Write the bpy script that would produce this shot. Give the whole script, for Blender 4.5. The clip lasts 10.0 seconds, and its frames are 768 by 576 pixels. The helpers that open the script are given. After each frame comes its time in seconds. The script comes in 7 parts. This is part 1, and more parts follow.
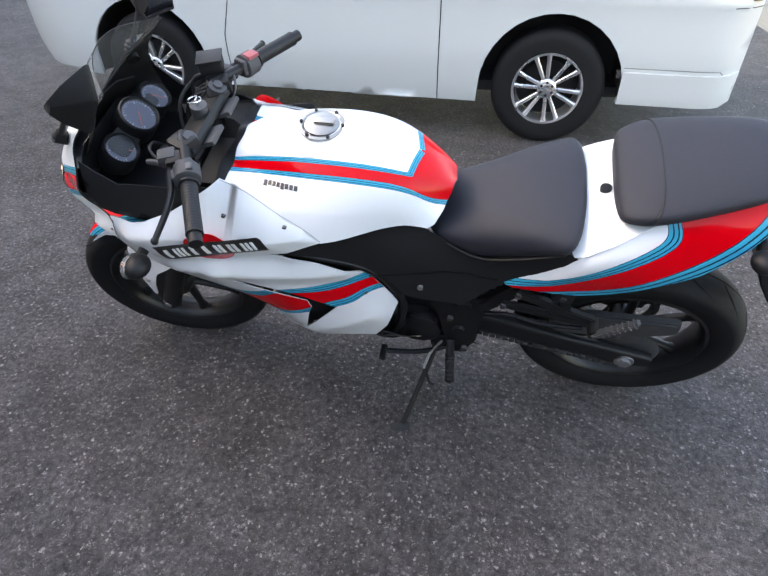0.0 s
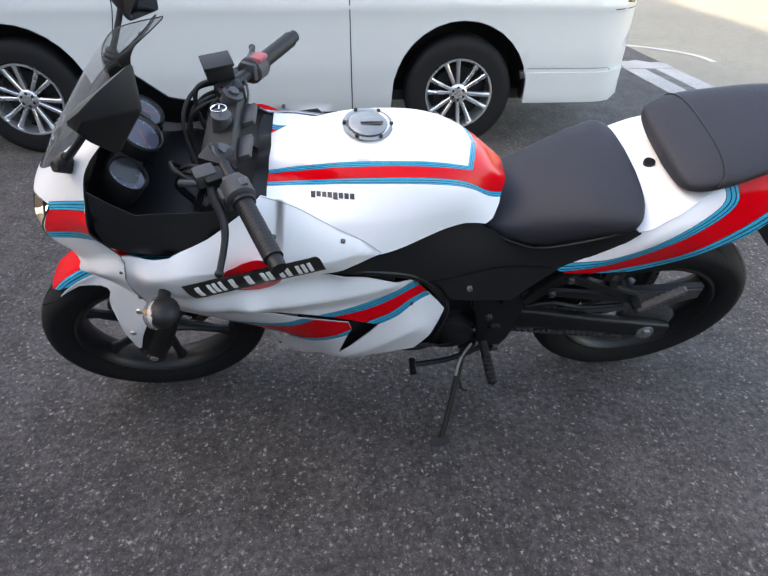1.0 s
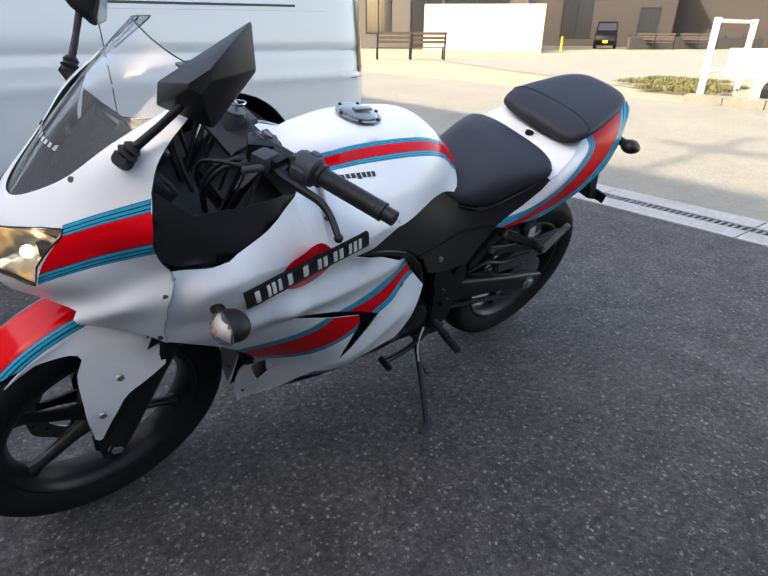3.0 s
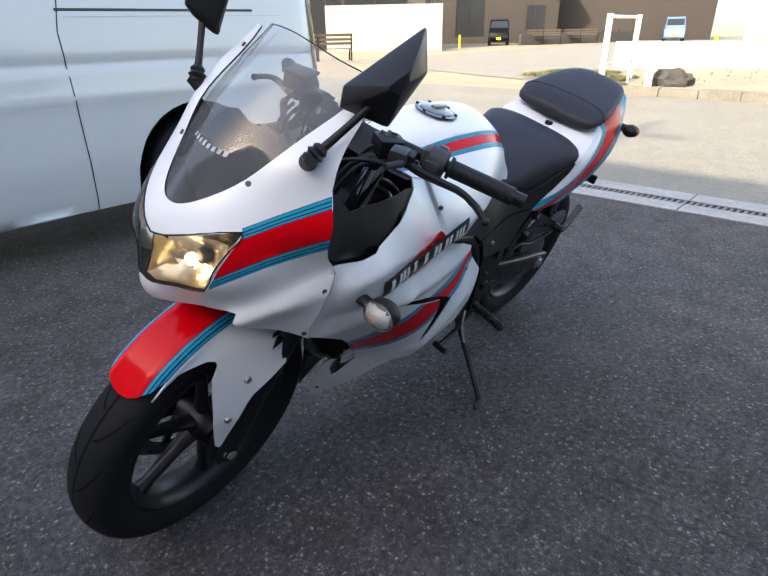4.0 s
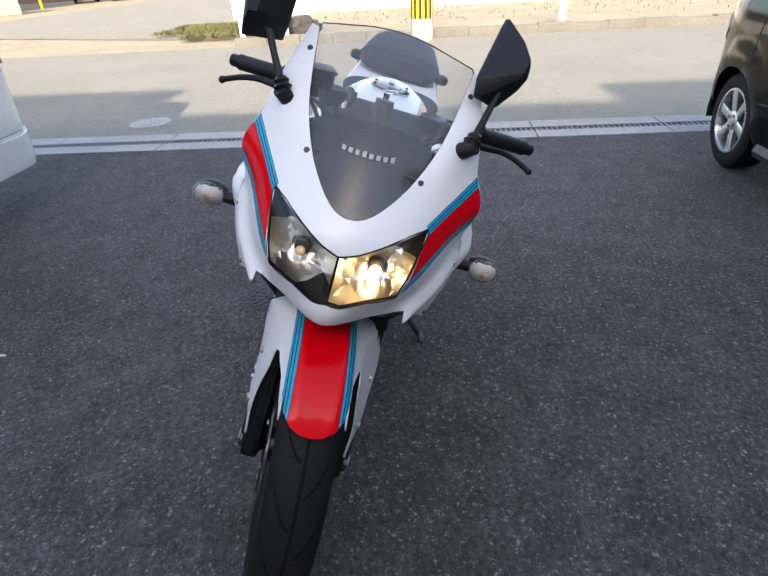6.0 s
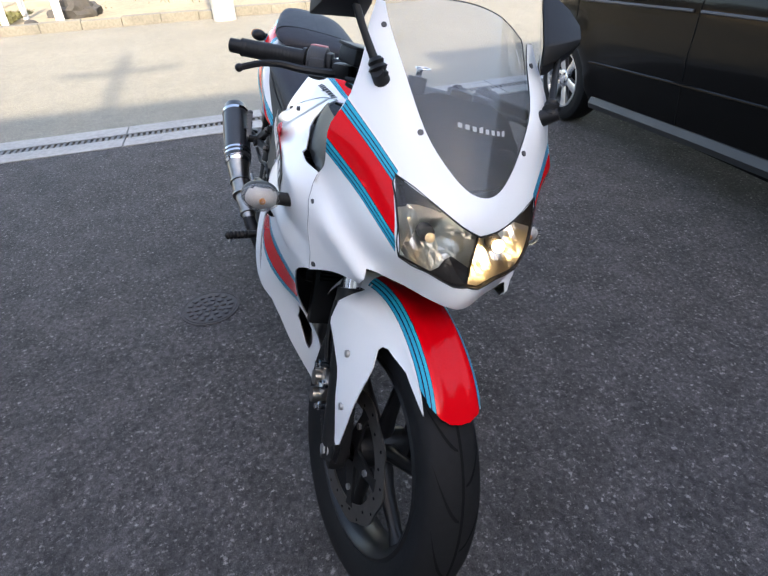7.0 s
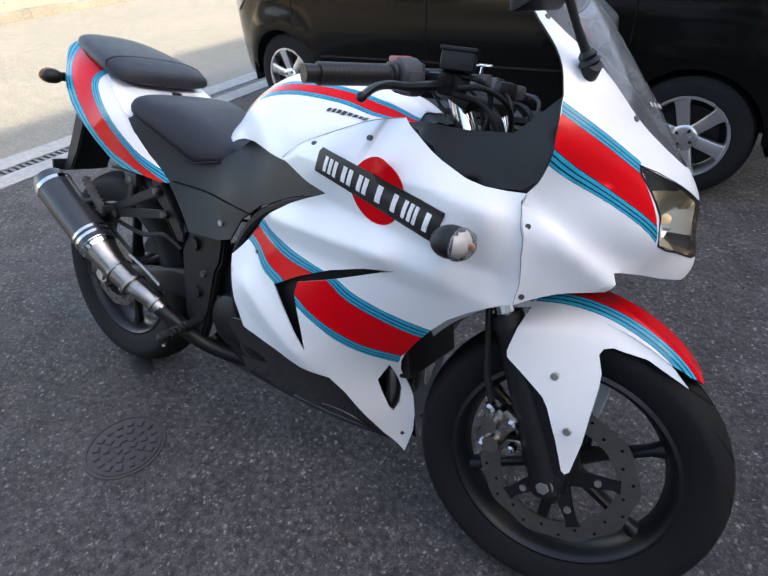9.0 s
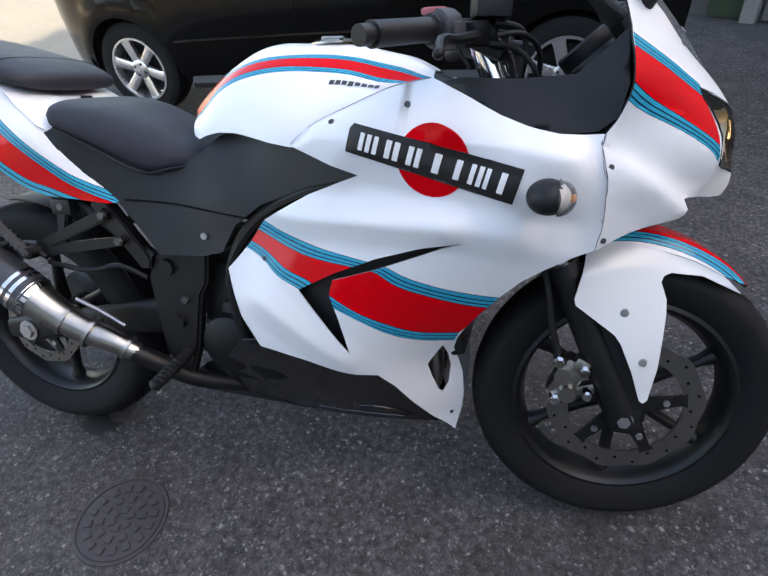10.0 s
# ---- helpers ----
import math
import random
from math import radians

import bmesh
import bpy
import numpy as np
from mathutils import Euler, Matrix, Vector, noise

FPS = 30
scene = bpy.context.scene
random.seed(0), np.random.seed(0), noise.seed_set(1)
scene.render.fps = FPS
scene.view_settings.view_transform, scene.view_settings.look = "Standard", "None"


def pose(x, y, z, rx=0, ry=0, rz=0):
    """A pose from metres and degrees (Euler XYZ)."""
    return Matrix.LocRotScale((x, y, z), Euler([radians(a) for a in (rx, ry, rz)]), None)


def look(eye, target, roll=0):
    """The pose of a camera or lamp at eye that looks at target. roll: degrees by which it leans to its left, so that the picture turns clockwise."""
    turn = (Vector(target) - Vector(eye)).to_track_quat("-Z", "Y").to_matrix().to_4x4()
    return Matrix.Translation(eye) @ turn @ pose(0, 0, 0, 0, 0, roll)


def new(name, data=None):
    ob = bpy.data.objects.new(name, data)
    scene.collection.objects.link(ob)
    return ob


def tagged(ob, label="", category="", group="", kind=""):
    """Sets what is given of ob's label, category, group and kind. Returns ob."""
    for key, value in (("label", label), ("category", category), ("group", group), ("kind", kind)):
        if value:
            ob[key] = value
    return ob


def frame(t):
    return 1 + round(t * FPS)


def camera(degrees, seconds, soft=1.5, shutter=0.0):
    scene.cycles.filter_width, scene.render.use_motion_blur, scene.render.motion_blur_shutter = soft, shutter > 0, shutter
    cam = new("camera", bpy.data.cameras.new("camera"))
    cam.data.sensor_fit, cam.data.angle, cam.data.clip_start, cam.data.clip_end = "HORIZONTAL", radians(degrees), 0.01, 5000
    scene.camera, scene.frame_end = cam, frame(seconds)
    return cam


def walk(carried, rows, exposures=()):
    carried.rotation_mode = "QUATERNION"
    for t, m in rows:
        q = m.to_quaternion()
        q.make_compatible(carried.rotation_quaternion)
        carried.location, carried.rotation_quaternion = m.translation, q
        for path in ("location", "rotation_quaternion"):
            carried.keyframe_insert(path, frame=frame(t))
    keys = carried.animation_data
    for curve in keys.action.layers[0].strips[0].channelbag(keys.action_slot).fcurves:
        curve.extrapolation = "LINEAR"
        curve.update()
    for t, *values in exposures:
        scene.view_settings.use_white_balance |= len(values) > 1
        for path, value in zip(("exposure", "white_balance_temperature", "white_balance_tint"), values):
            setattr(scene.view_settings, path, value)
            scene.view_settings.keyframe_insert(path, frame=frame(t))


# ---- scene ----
cam = camera(71.0, 10.0)
PATH = [
    (0, (-0.2602, 1.3879, 1.3515), (0.0817, -0.2507, 0.0498), -0.3),
    (0.5, (-0.0493, 1.3822, 1.3462), (0.0717, -0.3129, 0.0784), 0.0),
    (1, (0.1446, 1.3518, 1.2731), (0.0175, -0.3658, 0.0371), 0.4),
    (1.5, (0.3453, 1.3816, 1.1840), (0.0267, -0.4235, 0.1187), -0.7),
    (2, (0.5047, 1.3866, 1.0727), (-0.0164, -0.3378, -0.0456), 0.6),
    (2.2, (0.5581, 1.3441, 1.0409), (-0.0912, -0.3262, -0.0922), 1.4),
    (3.3, (0.8992, 1.2810, 1.0897), (-0.3755, -0.1721, 0.2184), -0.8),
    (3.5, (0.9790, 1.2617, 1.0907), (-0.3258, -0.1519, 0.1982), -1.3),
    (4, (1.1309, 1.0888, 1.0833), (-0.2700, -0.2137, 0.1696), -0.9),
    (4.5, (1.2780, 0.9542, 1.1162), (-0.2802, -0.1019, 0.1410), 1.0),
    (5, (1.4338, 0.7992, 1.1639), (-0.2385, 0.0842, 0.0742), -0.8),
    (5.2, (1.4629, 0.7332, 1.1702), (-0.2309, 0.1125, 0.0562), -2.0),
    (6.3, (1.5156, 0.2706, 1.1893), (-0.2926, 0.3114, 0.0837), -2.2),
    (6.5, (1.5243, 0.1737, 1.1967), (-0.2522, 0.3892, 0.0604), -1.2),
    (7, (1.4338, -0.0613, 1.1957), (-0.2658, 0.3930, 0.0127), -3.0),
    (7.5, (1.3142, -0.2334, 1.2105), (-0.2777, 0.5155, 0.0276), -2.1),
    (8, (1.2045, -0.4442, 1.2338), (-0.1836, 0.6580, 0.0731), -3.1),
    (8.5, (1.0272, -0.5492, 1.2148), (-0.1598, 0.7206, 0.0011), -4.7),
    (9, (0.8252, -0.6362, 1.2095), (-0.1997, 0.7552, -0.0191), -3.7),
    (9.5, (0.6220, -0.7243, 1.2126), (-0.0720, 0.8167, -0.0678), -5.8),
    (10, (0.4909, -0.7135, 1.1904), (-0.0452, 0.8474, -0.1389), -6.1),
]
walk(cam, [(t, look(eye, target, roll)) for t, eye, target, roll in PATH], [(0, 3.09, 8500, 13), (1.0, 2.87, 8500, 13), (1.5, 2.65, 8500, 13), (2.0, 2.59, 8200, 12), (3.5, 2.32, 7700, 12), (4.0, 2.28, 7500, 12), (4.5, 2.12, 7500, 12), (5.2, 1.87, 7200, 12), (6.5, 2.26, 7300, 13), (7.5, 2.35, 7400, 12), (8.5, 2.38, 7500, 12), (10, 2.48, 7900, 13)])

# common geometry helpers
LEAN = 18.3


def material(name, color, rough=0.5, metal=0.0, coat=0.0, spots=None, bump=0.0, scale=60.0, spec=0.5):
    """A surface with two scales of variation in tone and a fine relief. spots: (darker tone, share)."""
    m = bpy.data.materials.new(name)
    m.use_nodes = True
    nt = m.node_tree
    n, l = nt.nodes, nt.links
    b = n["Principled BSDF"]
    co = n.new("ShaderNodeTexCoord")
    big = n.new("ShaderNodeTexNoise")
    big.inputs["Scale"].default_value, big.inputs["Detail"].default_value = scale * 0.08, 4
    fine = n.new("ShaderNodeTexNoise")
    fine.inputs["Scale"].default_value, fine.inputs["Detail"].default_value = scale, 5
    l.new(co.outputs["Object"], big.inputs["Vector"])
    l.new(co.outputs["Object"], fine.inputs["Vector"])
    amount = 0.10 if spots is None else spots
    ramp = n.new("ShaderNodeValToRGB")
    ramp.color_ramp.elements[0].position, ramp.color_ramp.elements[1].position = 0.3, 0.75
    dark = [c * (1 - amount) for c in color]
    ramp.color_ramp.elements[0].color, ramp.color_ramp.elements[1].color = (*dark, 1), (*color, 1)
    mix = n.new("ShaderNodeMath")
    mix.operation = "MULTIPLY_ADD"
    mix.inputs[1].default_value = 0.5
    half = n.new("ShaderNodeMath")
    half.operation = "MULTIPLY"
    half.inputs[1].default_value = 0.5
    l.new(fine.outputs["Fac"], half.inputs[0])
    l.new(big.outputs["Fac"], mix.inputs[0])
    l.new(half.outputs[0], mix.inputs[2])
    l.new(mix.outputs[0], ramp.inputs[0])
    l.new(ramp.outputs[0], b.inputs["Base Color"])
    rr = n.new("ShaderNodeMapRange")
    rr.inputs["To Min"].default_value, rr.inputs["To Max"].default_value = max(0.02, rough - 0.08), min(1, rough + 0.08)
    l.new(big.outputs["Fac"], rr.inputs["Value"])
    l.new(rr.outputs[0], b.inputs["Roughness"])
    b.inputs["Metallic"].default_value = metal
    b.inputs["Coat Weight"].default_value = coat
    b.inputs["Coat Roughness"].default_value = 0.04
    b.inputs["Specular IOR Level"].default_value = spec
    if bump:
        bp = n.new("ShaderNodeBump")
        bp.inputs["Strength"].default_value, bp.inputs["Distance"].default_value = bump, 0.002
        l.new(fine.outputs["Fac"], bp.inputs["Height"])
        l.new(bp.outputs[0], b.inputs["Normal"])
    return m


def clear(name, tint=(0.9, 0.9, 0.9), rough=0.02, ior=1.45, haze=0.0, sheet_like=False):
    """A thin clear sheet: tinted see-through with a gloss that rises at grazing angles."""
    m = bpy.data.materials.new(name)
    m.use_nodes = True
    n, l = m.node_tree.nodes, m.node_tree.links
    n.remove(n["Principled BSDF"])
    see, gloss, mix = n.new("ShaderNodeBsdfTransparent"), n.new("ShaderNodeBsdfGlossy"), n.new("ShaderNodeMixShader")
    see.inputs["Color"].default_value = (*tint, 1)
    gloss.inputs["Roughness"].default_value = rough
    if sheet_like:
        facing, rise, share = n.new("ShaderNodeLayerWeight"), n.new("ShaderNodeMath"), n.new("ShaderNodeMath")
        rise.operation, share.operation = "POWER", "MULTIPLY_ADD"
        rise.inputs[1].default_value, share.inputs[1].default_value, share.inputs[2].default_value = 4.5, 0.85, 0.045
        l.new(facing.outputs["Facing"], rise.inputs[0])
        l.new(rise.outputs[0], share.inputs[0])
        l.new(share.outputs[0], mix.inputs[0])
    else:
        fr = n.new("ShaderNodeFresnel")
        fr.inputs["IOR"].default_value = ior
        l.new(fr.outputs[0], mix.inputs[0])
    l.new(see.outputs[0], mix.inputs[1])
    l.new(gloss.outputs[0], mix.inputs[2])
    out = mix
    if haze:
        dull, mix2 = n.new("ShaderNodeBsdfDiffuse"), n.new("ShaderNodeMixShader")
        dull.inputs["Color"].default_value = (0.6, 0.62, 0.65, 1)
        mix2.inputs[0].default_value = haze
        l.new(mix.outputs[0], mix2.inputs[1])
        l.new(dull.outputs[0], mix2.inputs[2])
        out = mix2
    l.new(out.outputs[0], n["Material Output"].inputs["Surface"])
    return m


def glow(name, color, strength):
    m = bpy.data.materials.new(name)
    m.use_nodes = True
    b = m.node_tree.nodes["Principled BSDF"]
    b.inputs["Base Color"].default_value = (*color, 1)
    b.inputs["Emission Color"].default_value, b.inputs["Emission Strength"].default_value = (*color, 1), strength
    return m


def part(name, bm, mats, parent=None, label="", smooth=True, m=None):
    """Links a bmesh as one mesh object under a thing or a part."""
    me = bpy.data.meshes.new(name)
    bm.to_mesh(me)
    bm.free()
    if smooth is True:
        me.shade_smooth()
        me.set_sharp_from_angle(angle=radians(38))
    elif smooth == "all":
        me.shade_smooth()
    for mat in mats if isinstance(mats, (list, tuple)) else [mats]:
        me.materials.append(mat)
    ob = new(name, me)
    if m is not None:
        ob.matrix_basis = m
    if parent is not None:
        ob.parent = parent
    if label:
        ob["label"] = label
    return ob


def thing(name, label, category, m=None, group="", kind=""):
    ob = new(name)
    if m is not None:
        ob.matrix_basis = m
    ob.empty_display_size = 0.1
    return tagged(ob, label, category, group, kind)


def box(bm, c, s, bev=0.0, m=None, mat=0):
    made = bmesh.ops.create_cube(bm, size=1.0)["verts"]
    for v in made:
        v.co = Vector((v.co.x * s[0], v.co.y * s[1], v.co.z * s[2]))
    fs = list({f for v in made for f in v.link_faces})
    if bev:
        es = list({e for v in made for e in v.link_edges})
        r = bmesh.ops.bevel(bm, geom=es, offset=bev, segments=2, affect="EDGES", profile=0.6)
        made = list({v for f in r["faces"] for v in f.verts} | {v for v in made if v.is_valid})
        fs = list({f for v in made for f in v.link_faces})
    for f in fs:
        f.material_index = mat
    mm = Matrix.Translation(c) @ (m or Matrix.Identity(4))
    for v in made:
        v.co = mm @ v.co
    return made


def rod(bm, a, b, r0, r1=None, n=12, cap=True, mat=0):
    a, b = Vector(a), Vector(b)
    r1 = r0 if r1 is None else r1
    q = (b - a).to_track_quat("Z", "Y").to_matrix()
    rings = []
    for p, r in ((a, r0), (b, r1)):
        rings.append([bm.verts.new(p + q @ Vector((r * math.cos(t), r * math.sin(t), 0))) for t in (2 * math.pi * k / n for k in range(n))])
    for k in range(n):
        bm.faces.new((rings[0][k], rings[0][(k + 1) % n], rings[1][(k + 1) % n], rings[1][k])).material_index = mat
    if cap:
        bm.faces.new(rings[0][::-1]).material_index = mat
        bm.faces.new(rings[1]).material_index = mat


def spline(pts, n=6, closed=False):
    """Points of a Catmull-Rom curve through pts (2D or 3D)."""
    pts = [Vector(p) for p in pts]
    out, k = [], len(pts)
    for i in range(k if closed else k - 1):
        p0 = pts[i - 1] if closed or i else pts[0]
        p1, p2 = pts[i], pts[(i + 1) % k]
        p3 = pts[(i + 2) % k] if closed or i + 2 < k else pts[-1]
        for j in range(n):
            t = j / n
            out.append(0.5 * (2 * p1 + (p2 - p0) * t + (2 * p0 - 5 * p1 + 4 * p2 - p3) * t * t + (3 * p1 - p0 - 3 * p2 + p3) * t ** 3))
    if not closed:
        out.append(pts[-1])
    return out


def tube(bm, pts, r, n=10, smooth=6, mat=0):
    """A round tube along a smooth curve; r: a radius or one for each given point."""
    path = spline(pts, smooth) if smooth > 1 else [Vector(p) for p in pts]
    rs = [r] * len(pts) if not isinstance(r, (list, tuple)) else list(r)
    rings, up = [], Vector((0.13, 0.27, 0.95))
    for i, p in enumerate(path):
        d = (path[min(i + 1, len(path) - 1)] - path[max(i - 1, 0)]).normalized()
        s = d.cross(up).normalized()
        w = s.cross(d)
        f = i / (len(path) - 1) * (len(rs) - 1)
        k = min(int(f), len(rs) - 2) if len(rs) > 1 else 0
        rad = rs[k] + (rs[k + 1] - rs[k]) * (f - k) if len(rs) > 1 else rs[0]
        rings.append([bm.verts.new(p + rad * (s * math.cos(t) + w * math.sin(t))) for t in (2 * math.pi * j / n for j in range(n))])
    for a, b in zip(rings, rings[1:]):
        for j in range(n):
            bm.faces.new((a[j], a[(j + 1) % n], b[(j + 1) % n], b[j])).material_index = mat
    bm.faces.new(rings[0][::-1]).material_index = mat
    bm.faces.new(rings[-1]).material_index = mat


def lathe(bm, profile, c=(0, 0, 0), n=48, mat=0, closed=False):
    """Turns a profile of (radius, along y) round the y axis through c."""
    rings = []
    for r, y in profile:
        rings.append([bm.verts.new((c[0] + r * math.cos(t), c[1] + y, c[2] + r * math.sin(t))) for t in (2 * math.pi * k / n for k in range(n))])
    pairs = list(zip(rings, rings[1:])) + ([(rings[-1], rings[0])] if closed else [])
    for a, b in pairs:
        for k in range(n):
            bm.faces.new((a[k], b[k], b[(k + 1) % n], a[(k + 1) % n])).material_index = mat


def loft(bm, rings, closed=True, caps=True, mat=0):
    vs = [[bm.verts.new(p) for p in ring] for ring in rings]
    n = len(vs[0])
    for a, b in zip(vs, vs[1:]):
        for k in range(n if closed else n - 1):
            bm.faces.new((a[k], a[(k + 1) % n], b[(k + 1) % n], b[k])).material_index = mat
    if caps and closed:
        bm.faces.new(vs[0][::-1]).material_index = mat
        bm.faces.new(vs[-1]).material_index = mat
    return vs


def slab(bm, poly, y0, y1, bev=0.0, mat=0):
    """An (x, z) outline given thickness from y0 to y1."""
    a = [bm.verts.new((p[0], y0, p[1])) for p in poly]
    b = [bm.verts.new((p[0], y1, p[1])) for p in poly]
    fs = [bm.faces.new(a), bm.faces.new(b[::-1])]
    k = len(poly)
    for i in range(k):
        fs.append(bm.faces.new((a[i], b[i], b[(i + 1) % k], a[(i + 1) % k])))
    bmesh.ops.recalc_face_normals(bm, faces=fs)
    for f in fs:
        f.material_index = mat
    if bev:
        es = list({e for f in fs[:2] for e in f.edges})
        bmesh.ops.bevel(bm, geom=es, offset=bev, segments=2, affect="EDGES")


def flat_bar(bm, a, b, w0, w1, y0, y1):
    """A flat tapered bar from a to b in (x, z), with rounded edges."""
    a, b = Vector(a), Vector(b)
    d = (b - a).normalized()
    n = Vector((-d.y, d.x))
    slab(bm, [a + n * w0 / 2, a - d * w0 * .35, a - n * w0 / 2, b - n * w1 / 2, b + d * w1 * .35, b + n * w1 / 2], min(y0, y1), max(y0, y1), .003)


def inside(p, poly):
    x, y, hit = p[0], p[1], False
    j = len(poly) - 1
    for i in range(len(poly)):
        xi, yi, xj, yj = poly[i][0], poly[i][1], poly[j][0], poly[j][1]
        if (yi > y) != (yj > y) and x < (xj - xi) * (y - yi) / (yj - yi) + xi:
            hit = not hit
        j = i
    return hit


def surface(points, soft=0.04, smooth=2e-3):
    """A smooth field w(u, v) through points (u, v, w)."""
    P = np.array(points, float)
    A = P[:, :2]
    k = len(A)
    d = np.sqrt(((A[:, None] - A[None]) ** 2).sum(-1) + soft * soft)
    M = np.zeros((k + 3, k + 3))
    M[:k, :k] = d - np.eye(k) * smooth
    M[:k, k], M[k, :k] = 1, 1
    M[:k, k + 1:], M[k + 1:, :k] = A, A.T
    w = np.linalg.solve(M, np.r_[P[:, 2], 0, 0, 0])

    def field(u, v):
        q = np.sqrt((A[:, 0] - u) ** 2 + (A[:, 1] - v) ** 2 + soft * soft)
        return float(q @ w[:k] + w[k] + w[k + 1] * u + w[k + 2] * v)
    return field


def panel(outline, place, out, holes=(), paints=(), step=0.02, thick=0.003, lines=(), inner=None):
    """A thin curved panel: the (u, v) outline less its holes, laid into space by place(u, v), split along the paints' edges.
    paints: (outline, material index), the last one that covers a face wins. out: a way that points outwards."""
    from mathutils.geometry import delaunay_2d_cdt
    pts, edges = [], []

    def loop(poly, closed=True):
        k0 = len(pts)
        dense = []
        k = len(poly)
        for i in range(k if closed else k - 1):
            a, b = Vector(poly[i][:2]), Vector(poly[(i + 1) % k][:2])
            m = max(1, int((b - a).length / (step * 1.2)))
            dense += [a.lerp(b, j / m) for j in range(m)]
        if not closed:
            dense.append(Vector(poly[-1][:2]))
        pts.extend(dense)
        edges.extend((k0 + i, k0 + (i + 1) % len(dense)) for i in range(len(dense) if closed else len(dense) - 1))

    loop(outline)
    for h in holes:
        loop(h)
    for p, _ in paints:
        loop(p)
    for ln in lines:
        loop(ln, False)
    us, vs = [p[0] for p in outline], [p[1] for p in outline]
    nu, nv = int((max(us) - min(us)) / step) + 2, int((max(vs) - min(vs)) / step) + 2
    for i in range(nu):
        for j in range(nv):
            q = (min(us) + (i + 0.5 * (j % 2)) * step, min(vs) + j * step * 0.87)
            if inside(q, outline):
                pts.append(Vector(q))
    vo, _, fo, *_ = delaunay_2d_cdt([Vector(p[:2]) for p in pts], edges, [], 0, 1e-6)
    faces = []
    for f in fo:
        c = sum((vo[i] for i in f), Vector((0, 0))) / len(f)
        if inside(c, outline) and not any(inside(c, h) for h in holes):
            mi = 0
            for poly, k in paints:
                if inside(c, poly):
                    mi = k
            faces.append((f, mi))
    used = sorted({i for f, _ in faces for i in f})
    co = {i: Vector(place(vo[i][0], vo[i][1])) for i in used}
    total = Vector()
    for f, _ in faces:
        total += (co[f[1]] - co[f[0]]).cross(co[f[2]] - co[f[0]])
    flip = total.dot(Vector(out)) < 0
    bm = bmesh.new()
    top = {i: bm.verts.new(co[i]) for i in used}
    for f, mi in faces:
        g = list(f)[::-1] if flip else list(f)
        try:
            bm.faces.new([top[i] for i in g]).material_index = mi
        except ValueError:
            pass
    bm.normal_update()
    if thick:
        fs = bm.faces[:]
        bound = [e for e in bm.edges if len(e.link_faces) == 1]
        low = {v: bm.verts.new(v.co - v.normal * thick) for v in bm.verts[:]}
        rim = {v: (bm.verts.new(v.co), bm.verts.new(v.co - v.normal * thick)) for v in {v for e in bound for v in e.verts}}
        for e in bound:
            a, b = e.verts
            f = e.link_faces[0]
            lo = [x.vert for x in f.loops]
            if lo[(lo.index(a) + 1) % len(lo)] is not b:
                a, b = b, a
            bm.faces.new((rim[b][0], rim[a][0], rim[a][1], rim[b][1])).material_index = f.material_index if inner is None else inner
        for f in fs:
            bm.faces.new([low[v] for v in reversed(f.verts[:])]).material_index = f.material_index if inner is None else inner
    return bm


def ribbon(a, b, f0, f1):
    """The strip between two curves, from the share f0 to f1 of the way from a to b."""
    k = max(len(a), len(b)) * 3

    def at(c, s):
        f = s * (len(c) - 1)
        i = min(int(f), len(c) - 2)
        return Vector(c[i]).lerp(Vector(c[i + 1]), f - i)
    up = [at(a, s / k).lerp(at(b, s / k), f0) for s in range(k + 1)]
    dn = [at(a, s / k).lerp(at(b, s / k), f1) for s in range(k + 1)]
    return up + dn[::-1]


def triple(a, b):
    """A blue band with three dark lines between two curves: material 2 is navy, 3 light blue."""
    return [(ribbon(a, b, 0, 1), 2), (ribbon(a, b, 0.06, 0.34), 3), (ribbon(a, b, 0.44, 0.68), 3), (ribbon(a, b, 0.78, 0.96), 3)]


# world and light
world = bpy.data.worlds.new("sky")
scene.world = world
world.use_nodes = True
wn, wl = world.node_tree.nodes, world.node_tree.links
sky = wn.new("ShaderNodeTexSky")
sky.sky_type, sky.sun_disc = "NISHITA", False
SUN_EL, SUN_AZ = 33.0, 88.0  # azimuth from north (+y) towards east (+x)
sky.sun_elevation, sky.sun_rotation = radians(SUN_EL), radians(SUN_AZ)
sky.air_density, sky.dust_density, sky.ozone_density = 1.0, 2.0, 1.0
wl.new(sky.outputs[0], wn["Background"].inputs["Color"])
wn["Background"].inputs["Strength"].default_value = 0.15
sun = new("sun", bpy.data.lights.new("sun", "SUN"))
sun.data.energy, sun.data.angle, sun.data.color = 2.4, radians(0.55), (1.0, 0.91, 0.76)
az, el = radians(SUN_AZ), radians(SUN_EL)
sun.matrix_world = look((0, 0, 0), (-math.sin(az) * math.cos(el), -math.cos(az) * math.cos(el), -math.sin(el)))


